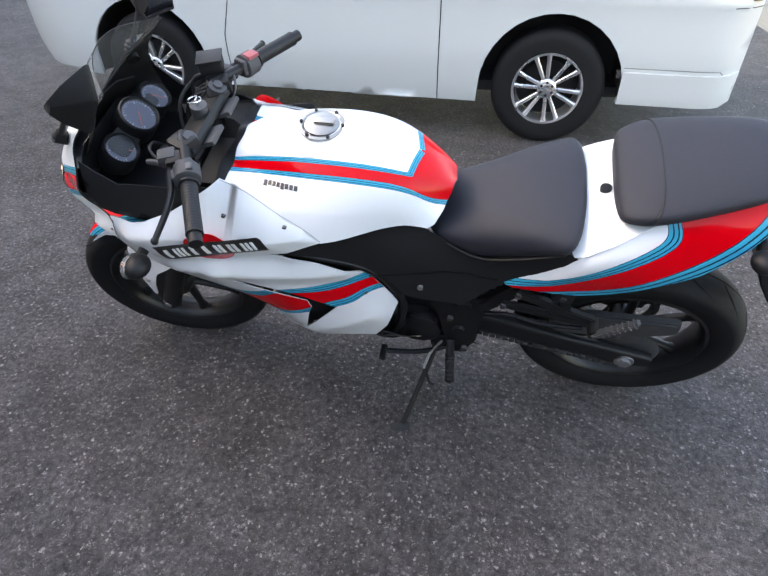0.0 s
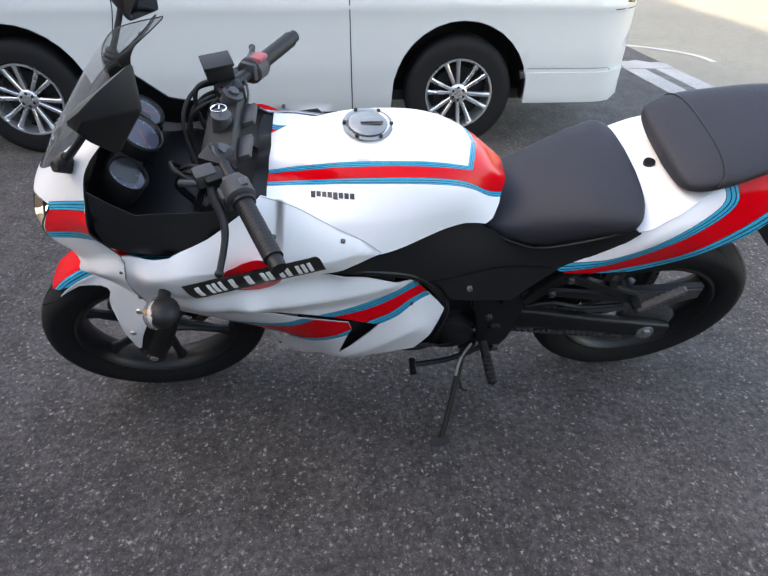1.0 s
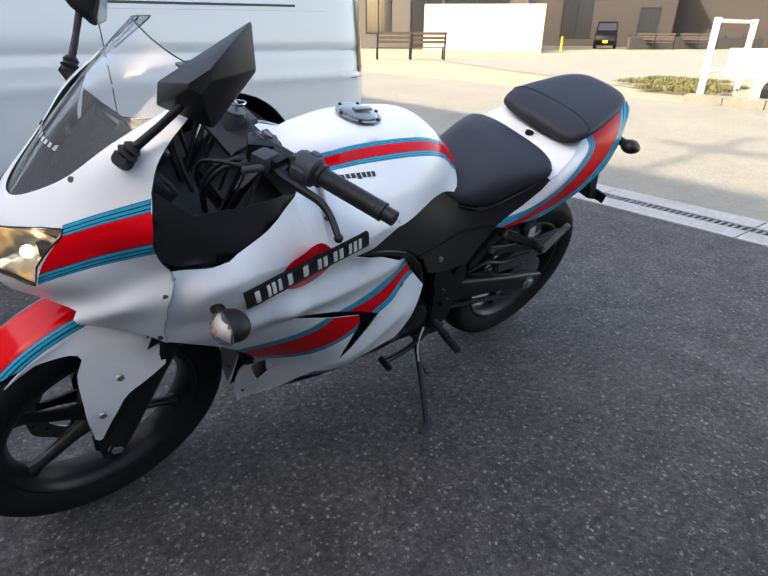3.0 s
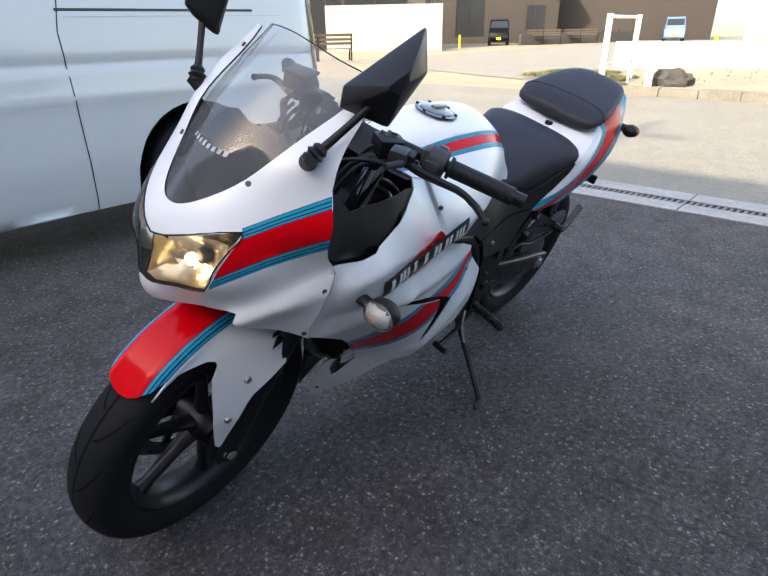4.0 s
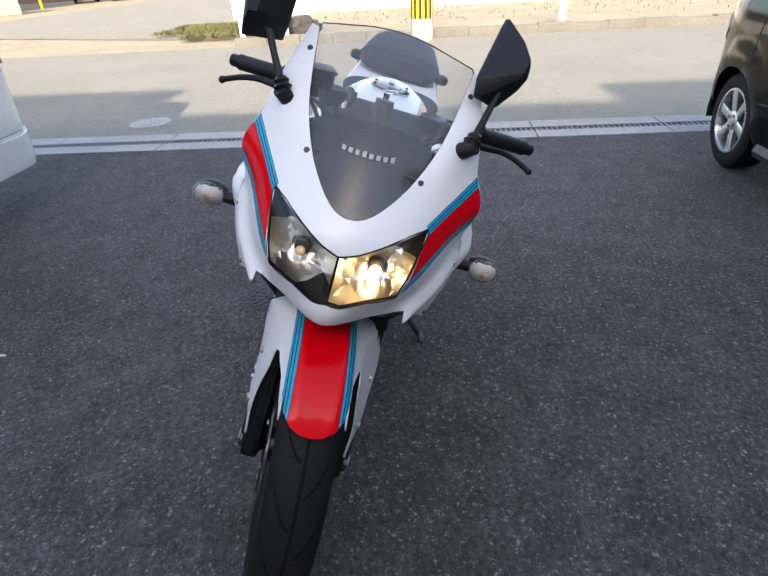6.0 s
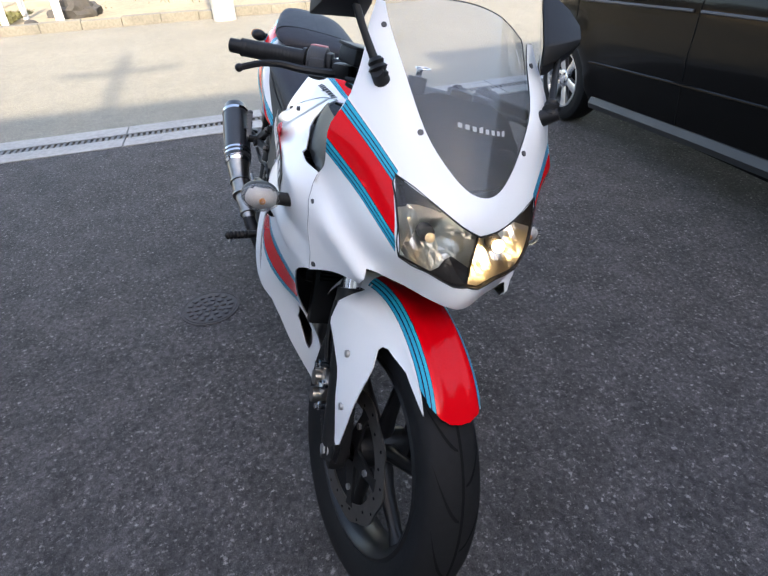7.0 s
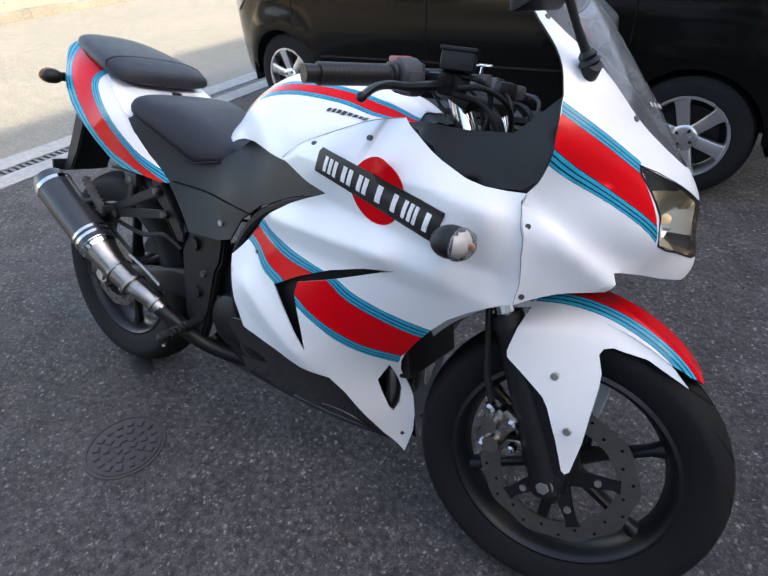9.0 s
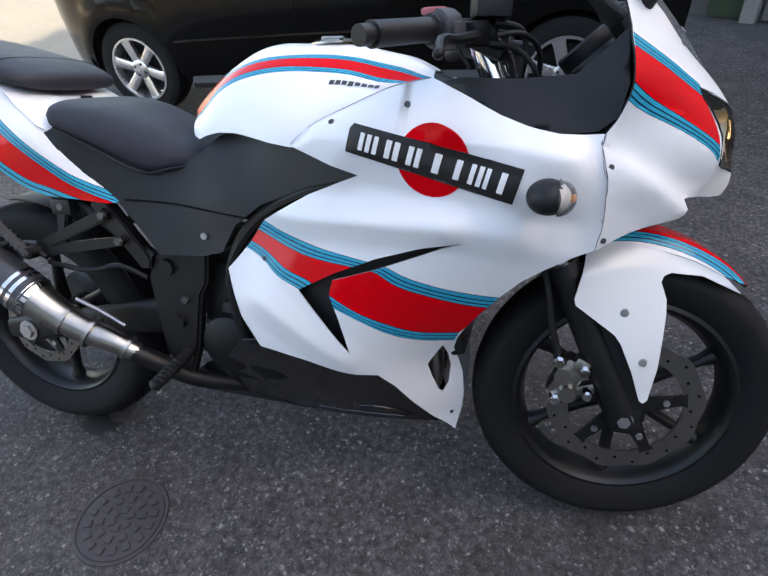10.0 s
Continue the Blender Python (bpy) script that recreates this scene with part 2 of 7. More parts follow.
# materials
def asphalt(name, base, light, size, stones=0.5, wear=1.0):
    """Worn rolled asphalt: ragged stones of mixed tone in dark binder, rubbed and stained patches at several scales."""
    m = bpy.data.materials.new(name)
    m.use_nodes = True
    n, l = m.node_tree.nodes, m.node_tree.links
    b = n["Principled BSDF"]
    co = n.new("ShaderNodeTexCoord")

    def noise(scale, detail, rough=0.55):
        x = n.new("ShaderNodeTexNoise")
        x.inputs["Scale"].default_value, x.inputs["Detail"].default_value, x.inputs["Roughness"].default_value = scale, detail, rough
        l.new(co.outputs["Object"], x.inputs["Vector"])
        return x

    def ramp(src, stops):
        x = n.new("ShaderNodeValToRGB")
        e = x.color_ramp.elements
        e[0].position, e[0].color = stops[0][0], (*[stops[0][1]] * 3, 1)
        e[1].position, e[1].color = stops[-1][0], (*[stops[-1][1]] * 3, 1)
        for p, v in stops[1:-1]:
            k = e.new(p)
            k.color = (v, v, v, 1)
        l.new(src, x.inputs[0])
        return x.outputs[0]

    def math_(op, a, c):
        x = n.new("ShaderNodeMath")
        x.operation = op
        for i, v in enumerate((a, c)):
            if isinstance(v, (int, float)):
                x.inputs[i].default_value = v
            else:
                l.new(v, x.inputs[i])
        return x.outputs[0]

    ragged = noise(0.9 / size, 3, 0.7)
    warp = n.new("ShaderNodeMix")
    warp.data_type, warp.blend_type = "RGBA", "LINEAR_LIGHT"
    warp.inputs["Factor"].default_value = size * 1.0
    l.new(co.outputs["Object"], warp.inputs["A"])
    l.new(ragged.outputs["Color"], warp.inputs["B"])
    tones, edges = [], []
    for k, (sz, share, lo) in enumerate(((size, stones, 0.30), (size * 1.7, stones * 0.2, 0.22), (size * 0.5, stones * 0.8, 0.35))):
        v = n.new("ShaderNodeTexVoronoi")
        v.inputs["Scale"].default_value = 1 / sz
        l.new(warp.outputs["Result"], v.inputs["Vector"])
        sep = n.new("ShaderNodeSeparateColor")
        l.new(v.outputs["Color"], sep.inputs[0])
        pick = ramp(sep.outputs[k], ((1 - share, 0.0), (1 - share * 0.55, 0.35), (1.0, 1.0)))
        body = n.new("ShaderNodeMapRange")
        body.inputs["From Min"].default_value, body.inputs["From Max"].default_value = lo, lo + 0.2
        body.inputs["To Min"].default_value, body.inputs["To Max"].default_value = 1, 0
        l.new(v.outputs["Distance"], body.inputs["Value"])
        tones.append(math_("MULTIPLY", pick, body.outputs[0]))
        edges.append(body.outputs[0])
    stone = math_("MAXIMUM", math_("MAXIMUM", tones[0], tones[1]), math_("MULTIPLY", tones[2], 0.6))
    patch, mid, small, grit = noise(0.7, 4), noise(7.0, 5, 0.65), noise(55, 4, 0.7), noise(300, 3)
    w1 = ramp(patch.outputs["Fac"], ((0.30, 1 - 0.30 * wear), (0.70, 1 + 0.28 * wear)))
    w2 = ramp(mid.outputs["Fac"], ((0.32, 1 - 0.34 * wear), (0.68, 1 + 0.34 * wear)))
    w3 = ramp(small.outputs["Fac"], ((0.35, 1 - 0.52 * wear), (0.65, 1 + 0.50 * wear)))
    w4 = ramp(grit.outputs["Fac"], ((0.35, 0.6), (0.66, 1.4)))
    tone = math_("MULTIPLY", math_("MULTIPLY", w1, w2), math_("MULTIPLY", w3, w4))
    shown = math_("MULTIPLY", stone, ramp(small.outputs["Fac"], ((0.34, 0.25), (0.62, 1.0))))
    scl = n.new("ShaderNodeVectorMath")
    scl.operation = "SCALE"
    scl.inputs[0].default_value = base
    l.new(tone, scl.inputs["Scale"])
    mix = n.new("ShaderNodeMix")
    mix.data_type = "RGBA"
    mix.inputs["B"].default_value = (*light, 1)
    l.new(shown, mix.inputs["Factor"])
    l.new(scl.outputs[0], mix.inputs["A"])
    l.new(mix.outputs["Result"], b.inputs["Base Color"])
    b.inputs["Roughness"].default_value = 0.82
    b.inputs["Specular IOR Level"].default_value = 0.35
    hgt = math_("ADD", math_("ADD", edges[0], grit.outputs["Fac"]), math_("MULTIPLY", small.outputs["Fac"], 1.5))
    bp = n.new("ShaderNodeBump")
    bp.inputs["Strength"].default_value, bp.inputs["Distance"].default_value = 0.8, 0.003
    l.new(hgt, bp.inputs["Height"])
    l.new(bp.outputs[0], b.inputs["Normal"])
    return m


ASPHALT = asphalt("parking asphalt", (0.0545, 0.0495, 0.0500), (0.30, 0.285, 0.275), 0.0105, 0.25)
ROAD = asphalt("road asphalt", (0.204, 0.193, 0.160), (0.35, 0.33, 0.275), 0.012, 0.5, 0.28)
CONCRETE = material("concrete", (0.42, 0.41, 0.39), 0.85, spots=0.35, bump=0.6, scale=45)
DRAIN = material("worn drain concrete", (0.40, 0.395, 0.38), 0.9, spots=0.45, bump=0.7, scale=30)
DRY_SOIL = material("dry soil", (0.36, 0.30, 0.2), 0.95, spots=0.5, bump=0.8, scale=12)
PLASTER = material("pale plaster", (0.36, 0.315, 0.245), 0.9, spots=0.12, bump=0.4, scale=40)
GREY_WALL = material("grey siding", (0.30, 0.29, 0.28), 0.7, spots=0.25, scale=20)
# pale so that the added east walls bounce light onto the bike
FILL_WALL = material("pale wall for bounce light", (0.62, 0.61, 0.58), 0.9, spots=0.1, bump=0.3, scale=30)
HOUSE_GREY = material("grey cladding", (0.050, 0.047, 0.043), 0.7, spots=0.25, scale=20)
BROWN_WALL = material("dark brown slats", (0.016, 0.011, 0.009), 0.6, spots=0.3, scale=20)
WHITE_WALL = material("white wall paint", (0.75, 0.74, 0.70), 0.8, spots=0.08, scale=20)
DARK_GLASS = material("dark window glass", (0.02, 0.022, 0.025), 0.05, spec=0.6)
WOOD_OLD = material("weathered wood", (0.060, 0.046, 0.034), 0.8, spots=0.5, bump=0.5, scale=40)
STEEL = material("galvanised steel", (0.45, 0.45, 0.45), 0.45, metal=0.9, spots=0.2)
GRATE = material("dull grating steel", (0.16, 0.155, 0.15), 0.6, metal=0.3, spots=0.3)
PEG = material("dull cast alloy", (0.17, 0.17, 0.175), 0.5, metal=0.7, spots=0.3)
GREY_STONE = material("dark weathered stone", (0.055, 0.050, 0.046), 0.85, spots=0.4, bump=0.5, scale=12)
IRON = material("cast iron", (0.07, 0.06, 0.06), 0.6, metal=0.4, spots=0.4, bump=0.5, scale=80)
YELLOW = material("yellow band", (0.75, 0.55, 0.02), 0.5, spots=0.1)
BLACK_BAND = material("black band", (0.02, 0.02, 0.02), 0.5)
GRASS = material("dry grass", (0.155, 0.150, 0.055), 0.9, spots=0.5, scale=30)
ROCK = material("rough stone", (0.07, 0.066, 0.062), 0.9, spots=0.5, bump=0.9, scale=25)
ROAD_PAINT = material("worn road paint", (0.55, 0.54, 0.5), 0.8, spots=0.35, scale=40)
VAN_PAINT = material("pearl white car paint", (0.51, 0.525, 0.52), 0.3, coat=0.8, spots=0.03, scale=8)
CAR_PAINT = material("black car paint", (0.004, 0.0038, 0.0036), 0.16, coat=0.13, spots=0.2, scale=8, spec=0.12)
# near black that stands for the shade in grooves, holes and gaps
GROOVE = material("groove and gap shade", (0.006, 0.006, 0.006), 0.9, spec=0.1)
TYRE = material("tyre rubber", (0.010, 0.010, 0.011), 0.72, spots=0.4, bump=0.3, scale=70, spec=0.20)
STAIN = material("oil stain", (0.012, 0.012, 0.012), 0.6, spots=0.4, scale=60)
ALLOY = material("silver alloy", (0.70, 0.70, 0.71), 0.28, metal=0.9, spots=0.12)
CHROME = material("chrome", (0.72, 0.72, 0.74), 0.12, metal=1.0, spots=0.1)
BLACK_PLASTIC = material("black plastic", (0.012, 0.012, 0.013), 0.5, spots=0.25, bump=0.04, scale=220, spec=0.28)
HOOD = material("smooth dull black", (0.007, 0.007, 0.0075), 0.75, spots=0.15, spec=0.1)
BLACK_GLOSS = material("gloss black", (0.012, 0.012, 0.013), 0.22, coat=0.5)
BLACK_METAL = material("black painted metal", (0.011, 0.011, 0.012), 0.45, metal=0.1, spots=0.35, scale=50, spec=0.3)
RIM_BLACK = material("satin black rim paint", (0.010, 0.010, 0.011), 0.38, spots=0.3, scale=50, spec=0.35)
GREY_METAL = material("cast grey metal", (0.10, 0.10, 0.105), 0.5, metal=0.6, spots=0.35, bump=0.2, scale=50)
WHITE = material("white fairing paint", (0.725, 0.735, 0.745), 0.34, coat=0.28, spots=0.03, scale=10)
RED = material("red fairing paint", (0.66, 0.002, 0.007), 0.18, coat=0.18, spots=0.06, scale=10, spec=0.10)
NAVY = material("navy line", (0.004, 0.012, 0.035), 0.35, coat=0.25, spec=0.2)
SKYBLUE = material("light blue stripe", (0.003, 0.32, 0.48), 0.3, coat=0.15, spots=0.06, spec=0.12)
BLACK_DECAL = material("black decal", (0.018, 0.017, 0.017), 0.35, spots=0.4, scale=40)
WHITE_DECAL = material("white decal", (0.80, 0.80, 0.79), 0.4, spots=0.08)
SEAT = material("black seat vinyl", (0.020, 0.021, 0.029), 0.55, spots=0.2, bump=0.45, scale=500, spec=0.32)
STEEL_BRUSHED = material("brushed steel", (0.42, 0.40, 0.37), 0.3, metal=1.0, spots=0.3, scale=60)
DISC_STEEL = material("disc steel", (0.22, 0.21, 0.20), 0.35, metal=0.9, spots=0.3)
BROW = material("dark grey lamp housing", (0.035, 0.035, 0.038), 0.35, spots=0.2)
CARBON = material("dark carbon sleeve", (0.03, 0.033, 0.038), 0.35, coat=0.3, spots=0.4, scale=160)
PANEL_BACK = material("unpainted panel back", (0.42, 0.42, 0.43), 0.5, spots=0.15)
PAINTS = [WHITE, RED, NAVY, SKYBLUE, BLACK_PLASTIC, PANEL_BACK]
SCREEN_GLASS = clear("smoked clear screen", (0.80, 0.82, 0.84), 0.02, 1.45, 0.10, True)
LENS_GLASS = clear("clear lamp lens", (0.93, 0.93, 0.93), 0.02, 1.45)
SIGNAL_GLASS = clear("signal lens", (0.94, 0.92, 0.89), 0.10, 1.35, 0.15)
SIGNAL_BACK = material("pale signal reflector", (0.62, 0.60, 0.58), 0.5, metal=0.3, spots=0.35, bump=0.6, scale=160)
REFLECTOR = material("lamp reflector", (0.90, 0.87, 0.79), 0.30, metal=1.0, spots=0.08, scale=30)
BULB = glow("lit halogen bulb", (1.0, 0.70, 0.36), 4.0)
FADED = material("faded grey plastic", (0.045, 0.045, 0.048), 0.6, spots=0.3, bump=0.2, scale=160)
# the right bulb is off; this adds a faint glow of its own
BULB_UNLIT = glow("unlit bulb with faint glow", (1.0, 0.74, 0.42), 0.04)
KERB = material("weathered kerb stone", (0.21, 0.20, 0.17), 0.9, spots=0.5, bump=0.7, scale=30)
MIRROR = material("mirror glass", (0.19, 0.21, 0.24), 0.02, metal=1.0, spots=0.02)
AMBER = material("amber bulb", (0.6, 0.22, 0.03), 0.3)
TICK = material("dial tick", (0.26, 0.26, 0.30), 0.5)
DIAL = material("dial face", (0.075, 0.075, 0.11), 0.4, spots=0.2)
NEEDLE = material("needle red", (0.35, 0.07, 0.05), 0.4)
SEAM = material("panel seam", (0.28, 0.28, 0.29), 0.7)
RED_SWITCH = material("faded red switch", (0.35, 0.08, 0.09), 0.6)
WINDOW_TINT = material("tinted car glass", (0.008, 0.009, 0.010), 0.04, spec=0.35)


# ground, lot, drain, road
def sheet(name, x0, x1, y0, y1, z, mat, label, cat, skew=0.0, thick=0.0):
    bm = bmesh.new()
    vs = [bm.verts.new(p) for p in ((x0 - skew * y0, y0, z), (x1 - skew * y0, y0, z), (x1 - skew * y1, y1, z), (x0 - skew * y1, y1, z))]
    bm.faces.new(vs)
    ob = part(name, bm, mat, None, label, smooth=False)
    return tagged(ob, label, cat, kind="structure")


sheet("ground", -400, 400, -400, 400, -0.02, DRY_SOIL, "bare sandy ground round the road", "ground")
SK = 0.03
sheet("parking_lot", -2.62, 14, -14, 14, 0.0, ASPHALT, "dark grey worn asphalt of the parking lot", "pavement", SK)
sheet("road", -9.25, -3.10, -90, 60, -0.003, ROAD, "sunlit pale grey asphalt road", "road", SK)

sheet("lot_edge", -3.11, -2.61, -14, -4.0, -0.0015, ASPHALT, "dark asphalt at the lot's edge", "pavement", SK)


def drain():
    t = thing("drain_channel", "concrete drain channel with a steel grating between lot and road", "drain", pose(0, 0, 0), kind="structure")
    for n, x0, x1 in (("concrete_edge", -2.80, -2.62), ("concrete_edge", -3.10, -2.91)):
        bm = bmesh.new()
        for k in range(16):
            y0 = -3.80 + k
            vs = [(x0 - SK * y0, y0, 0), (x1 - SK * y0, y0, 0), (x1 - SK * (y0 + 0.99), y0 + 0.99, 0), (x0 - SK * (y0 + 0.99), y0 + 0.99, 0)]
            top = [bm.verts.new((p[0], p[1], 0.006)) for p in vs]
            bot = [bm.verts.new((p[0], p[1], -0.05)) for p in vs]
            bm.faces.new(top)
            for i in range(4):
                bm.faces.new((top[i], bot[i], bot[(i + 1) % 4], top[(i + 1) % 4]))
        part(n, bm, DRAIN, t, smooth=False)
    bm = bmesh.new()
    box(bm, (-2.855 - SK * 4.1, 4.1, -0.06), (0.12, 15.8, 0.02), m=Matrix.Rotation(SK, 4, "Z"))
    part("channel_bed", bm, IRON, t, smooth=False)
    bm = bmesh.new()
    slab_end = [(-2.50, -3.81), (-2.985, -3.81), (-2.99, -4.0), (-2.93, -4.05), (-2.86, -4.03), (-2.76, -4.14), (-2.66, -4.10), (-2.56, -4.12)]
    top = [bm.verts.new((a, b, 0.007)) for a, b in slab_end]
    bot = [bm.verts.new((a, b, -0.05)) for a, b in slab_end]
    bm.faces.new(top[::-1])
    for i in range(len(top)):
        bm.faces.new((top[i], top[i - 1], bot[i - 1], bot[i]))
    part("concrete_end", bm, DRAIN, t, "ragged concrete end of the channel", smooth=False)
    bm = bmesh.new()
    for dx in (-0.047, 0.047):
        box(bm, (-2.855 + dx - SK * 4.1, 4.1, -0.003), (0.012, 15.8, 0.014), m=Matrix.Rotation(SK, 4, "Z"))
    part("grating_frame", bm, GRATE, t, smooth=False)
    return t


DRAIN_CHANNEL = drain()


def manhole(name, x, y, r, label, mat):
    t = thing(name, label, "manhole", pose(x, y, 0), group="covers in the ground")
    bm = bmesh.new()
    n = 48
    prof = [(r, 0.001), (r * 0.985, 0.004), (r * 0.93, 0.004), (r * 0.925, 0.0015), (r * 0.90, 0.0015), (r * 0.895, 0.004)]
    rings = [[bm.verts.new((a * math.cos(2 * math.pi * k / n), a * math.sin(2 * math.pi * k / n), z)) for k in range(n)] for a, z in prof]
    for a, b in zip(rings, rings[1:]):
        for k in range(n):
            bm.faces.new((a[k], a[(k + 1) % n], b[(k + 1) % n], b[k]))
    bm.faces.new(rings[-1])
    part("cover", bm, mat, t)
    bm = bmesh.new()
    for ring, cnt in ((0.20, 6), (0.45, 10), (0.70, 16)):
        for k in range(cnt):
            a = 2 * math.pi * (k + 0.3 * (cnt % 4)) / cnt
            box(bm, (r * ring * math.cos(a), r * ring * math.sin(a), 0.005), (r * 0.17, r * 0.15, 0.005), 0.0015, Matrix.Rotation(a, 4, "Z"))
    part("raised_pattern", bm, mat, t)


manhole("manhole_cover", -0.385, -0.272, 0.112, "small round cast-iron cover in the asphalt", IRON)
manhole("manhole_cover", -3.50, -2.28, 0.19, "round worn cover in the shaded road edge", CONCRETE)


# the motorcycle: x forward, y to its left, z up in its own upright plane
BIKE = thing("motorcycle", "white sport motorcycle with red and blue stripes on its side stand", "motorcycle", pose(0, 0, 0, -LEAN, 0, 0))
FAX, FZ, FR = 0.694, 0.305, 0.296
RAX, RZ, RR = -0.700, 0.311, 0.308
STEER = pose(FAX, 0.010, FZ, 0, 0, 7.5)  # the front wheel stands turned a little to its left


def tyre(bm, R, w, rim, c, n=72):
    h = w / 2
    prof = []
    for k in range(15):
        a = math.pi * (k / 14 - 0.5)
        prof.append((R - h * 0.62 * (1 - math.cos(a)) - 0.0 * abs(a), h * math.sin(a)))
    prof = [(rim, -h * 0.72), (rim + 0.012, -h * 0.86)] + prof + [(rim + 0.012, h * 0.86), (rim, h * 0.72)]
    lathe(bm, prof, c, n)


def tread(R, w, cnt, parent):
    """Dark strips laid over the crown for the shade in its curved grooves."""
    h = w / 2
    bm = bmesh.new()
    for k in range(cnt):
        for s in (-1, 1):
            t0 = 2 * math.pi * (k + (0.5 if s > 0 else 0)) / cnt
            strip = []
            for j in range(9):
                f = j / 8
                a = s * (0.10 + 0.95 * f)
                r = R - h * 0.62 * (1 - math.cos(a)) + 0.0005
                wd = 0.017 * math.sin(math.pi * min(1, f * 0.9 + 0.1)) + 0.001
                t = t0 + 0.34 * f ** 1.6
                strip.append([bm.verts.new((r * math.cos(t + e), h * math.sin(a), r * math.sin(t + e))) for e in (-wd, wd)])
            for p, q in zip(strip, strip[1:]):
                bm.faces.new((p[0], p[1], q[1], q[0]))
    ring = [[bm.verts.new((R * 1.0008 * math.cos(2 * math.pi * k / 72), y, R * 1.0008 * math.sin(2 * math.pi * k / 72))) for k in range(72)] for y in (-.0028, .0028)]
    for k in range(72):
        bm.faces.new((ring[0][k], ring[1][k], ring[1][(k + 1) % 72], ring[0][(k + 1) % 72]))
    tagged(part("tread_groove", bm, GROOVE, parent, "dark strips for the shade in curved tread grooves"), kind="stuff")


def cast_wheel(name, m, R, w, rim, discs):
    hub = new(name)
    hub.parent = BIKE
    hub.matrix_basis = m
    bm = bmesh.new()
    tyre(bm, R, w, rim, (0, 0, 0))
    ty = part("tyre", bm, TYRE, hub, "black road tyre with curved grooves", smooth="all")
    tread(R, w, 16, ty)
    bm = bmesh.new()
    h = w * 0.36
    lathe(bm, [(rim + 0.004, -h), (rim - 0.006, -h - 0.004), (rim - 0.012, -h), (rim - 0.02, -h * 0.6), (rim - 0.028, 0), (rim - 0.02, h * 0.6), (rim - 0.012, h), (rim - 0.006, h + 0.004), (rim + 0.004, h)], n=64)
    for k in range(6):
        a = 2 * math.pi * k / 6 + 0.5
        d = Vector((math.cos(a), 0, math.sin(a)))
        s = Vector((-math.sin(a), 0, math.cos(a)))
        rings = []
        for r, ww, dd in ((0.03, 0.017, 0.026), (0.08, 0.012, 0.018), (rim - 0.05, 0.011, 0.014), (rim - 0.018, 0.02, 0.02)):
            rings.append([d * r + s * (ww * math.cos(q)) + Vector((0, dd * math.sin(q), 0)) for q in (2 * math.pi * j / 10 for j in range(10))])
        loft(bm, rings)
    lathe(bm, [(0.012, -0.06), (0.036, -0.055), (0.042, -0.03), (0.042, 0.03), (0.036, 0.055), (0.012, 0.06)], n=28)
    part("rim", bm, RIM_BLACK, hub, "black six-spoke rim")
    for y, r in discs:
        bm = bmesh.new()
        n = 96
        rings = []
        for rr_, dy in ((r * 0.74, -0.002), (r, -0.002), (r, 0.002), (r * 0.74, 0.002)):
            ring = []
            for k in range(n):
                a = 2 * math.pi * k / n
                wav = 1 + (0.02 * math.sin(10 * a) if rr_ == r else 0)
                ring.append(bm.verts.new((rr_ * wav * math.cos(a), y + dy, rr_ * wav * math.sin(a))))
            rings.append(ring)
        for a, b in zip(rings, rings[1:] + rings[:1]):
            for k in range(n):
                bm.faces.new((a[k], b[k], b[(k + 1) % n], a[(k + 1) % n]))
        disc_ = part("brake_disc", bm, DISC_STEEL, hub, "worn steel petal brake disc")
        for k in range(5):
            a = 2 * math.pi * k / 5 + 0.2
            bm = bmesh.new()
            d = Vector((math.cos(a), 0, math.sin(a)))
            t_ = Vector((-math.sin(a), 0, math.cos(a)))
            loft(bm, [[d * q + t_ * (w_ * u) + Vector((0, y + v * .003, 0)) for u, v in ((-1, -1), (1, -1), (1, 1), (-1, 1))] for q, w_ in ((.02, .020), (r * .5, .013), (r * .70, .010), (r * .79, .015))])
            part("disc_carrier", bm, BLACK_METAL, hub)
        # solid dark plugs in place of drilled holes, their shade put into the colour
        for k in range(24):
            a = 2 * math.pi * k / 24
            bm = bmesh.new()
            q = r * (0.84 + 0.09 * (k % 2))
            rod(bm, (q * math.cos(a), y - 0.0026, q * math.sin(a)), (q * math.cos(a), y + 0.0026, q * math.sin(a)), 0.0032, n=8)
            part("disc_hole", bm, GROOVE, hub)
        for k in range(5):
            bm = bmesh.new()
            a = 2 * math.pi * k / 5 + 0.2
            sgn = 1 if y > 0 else -1
            rod(bm, (r * 0.52 * math.cos(a), y, r * 0.52 * math.sin(a)), (r * 0.52 * math.cos(a), y + sgn * 0.008, r * 0.52 * math.sin(a)), 0.007, n=6)
            part("disc_bolt", bm, STEEL, hub)
    return hub


front_wheel = cast_wheel("front_wheel", STEER, FR, 0.112, 0.215, [(-0.062, 0.145)])
rear_wheel = cast_wheel("rear_wheel", pose(RAX, 0, RZ), RR, 0.134, 0.215, [(-0.075, 0.11)])
bm = bmesh.new()
lathe(bm, [(0.03, 0.078), (0.085, 0.078), (0.092, 0.081), (0.085, 0.084), (0.03, 0.084)], n=42)
part("rear_sprocket", bm, GREY_METAL, rear_wheel)

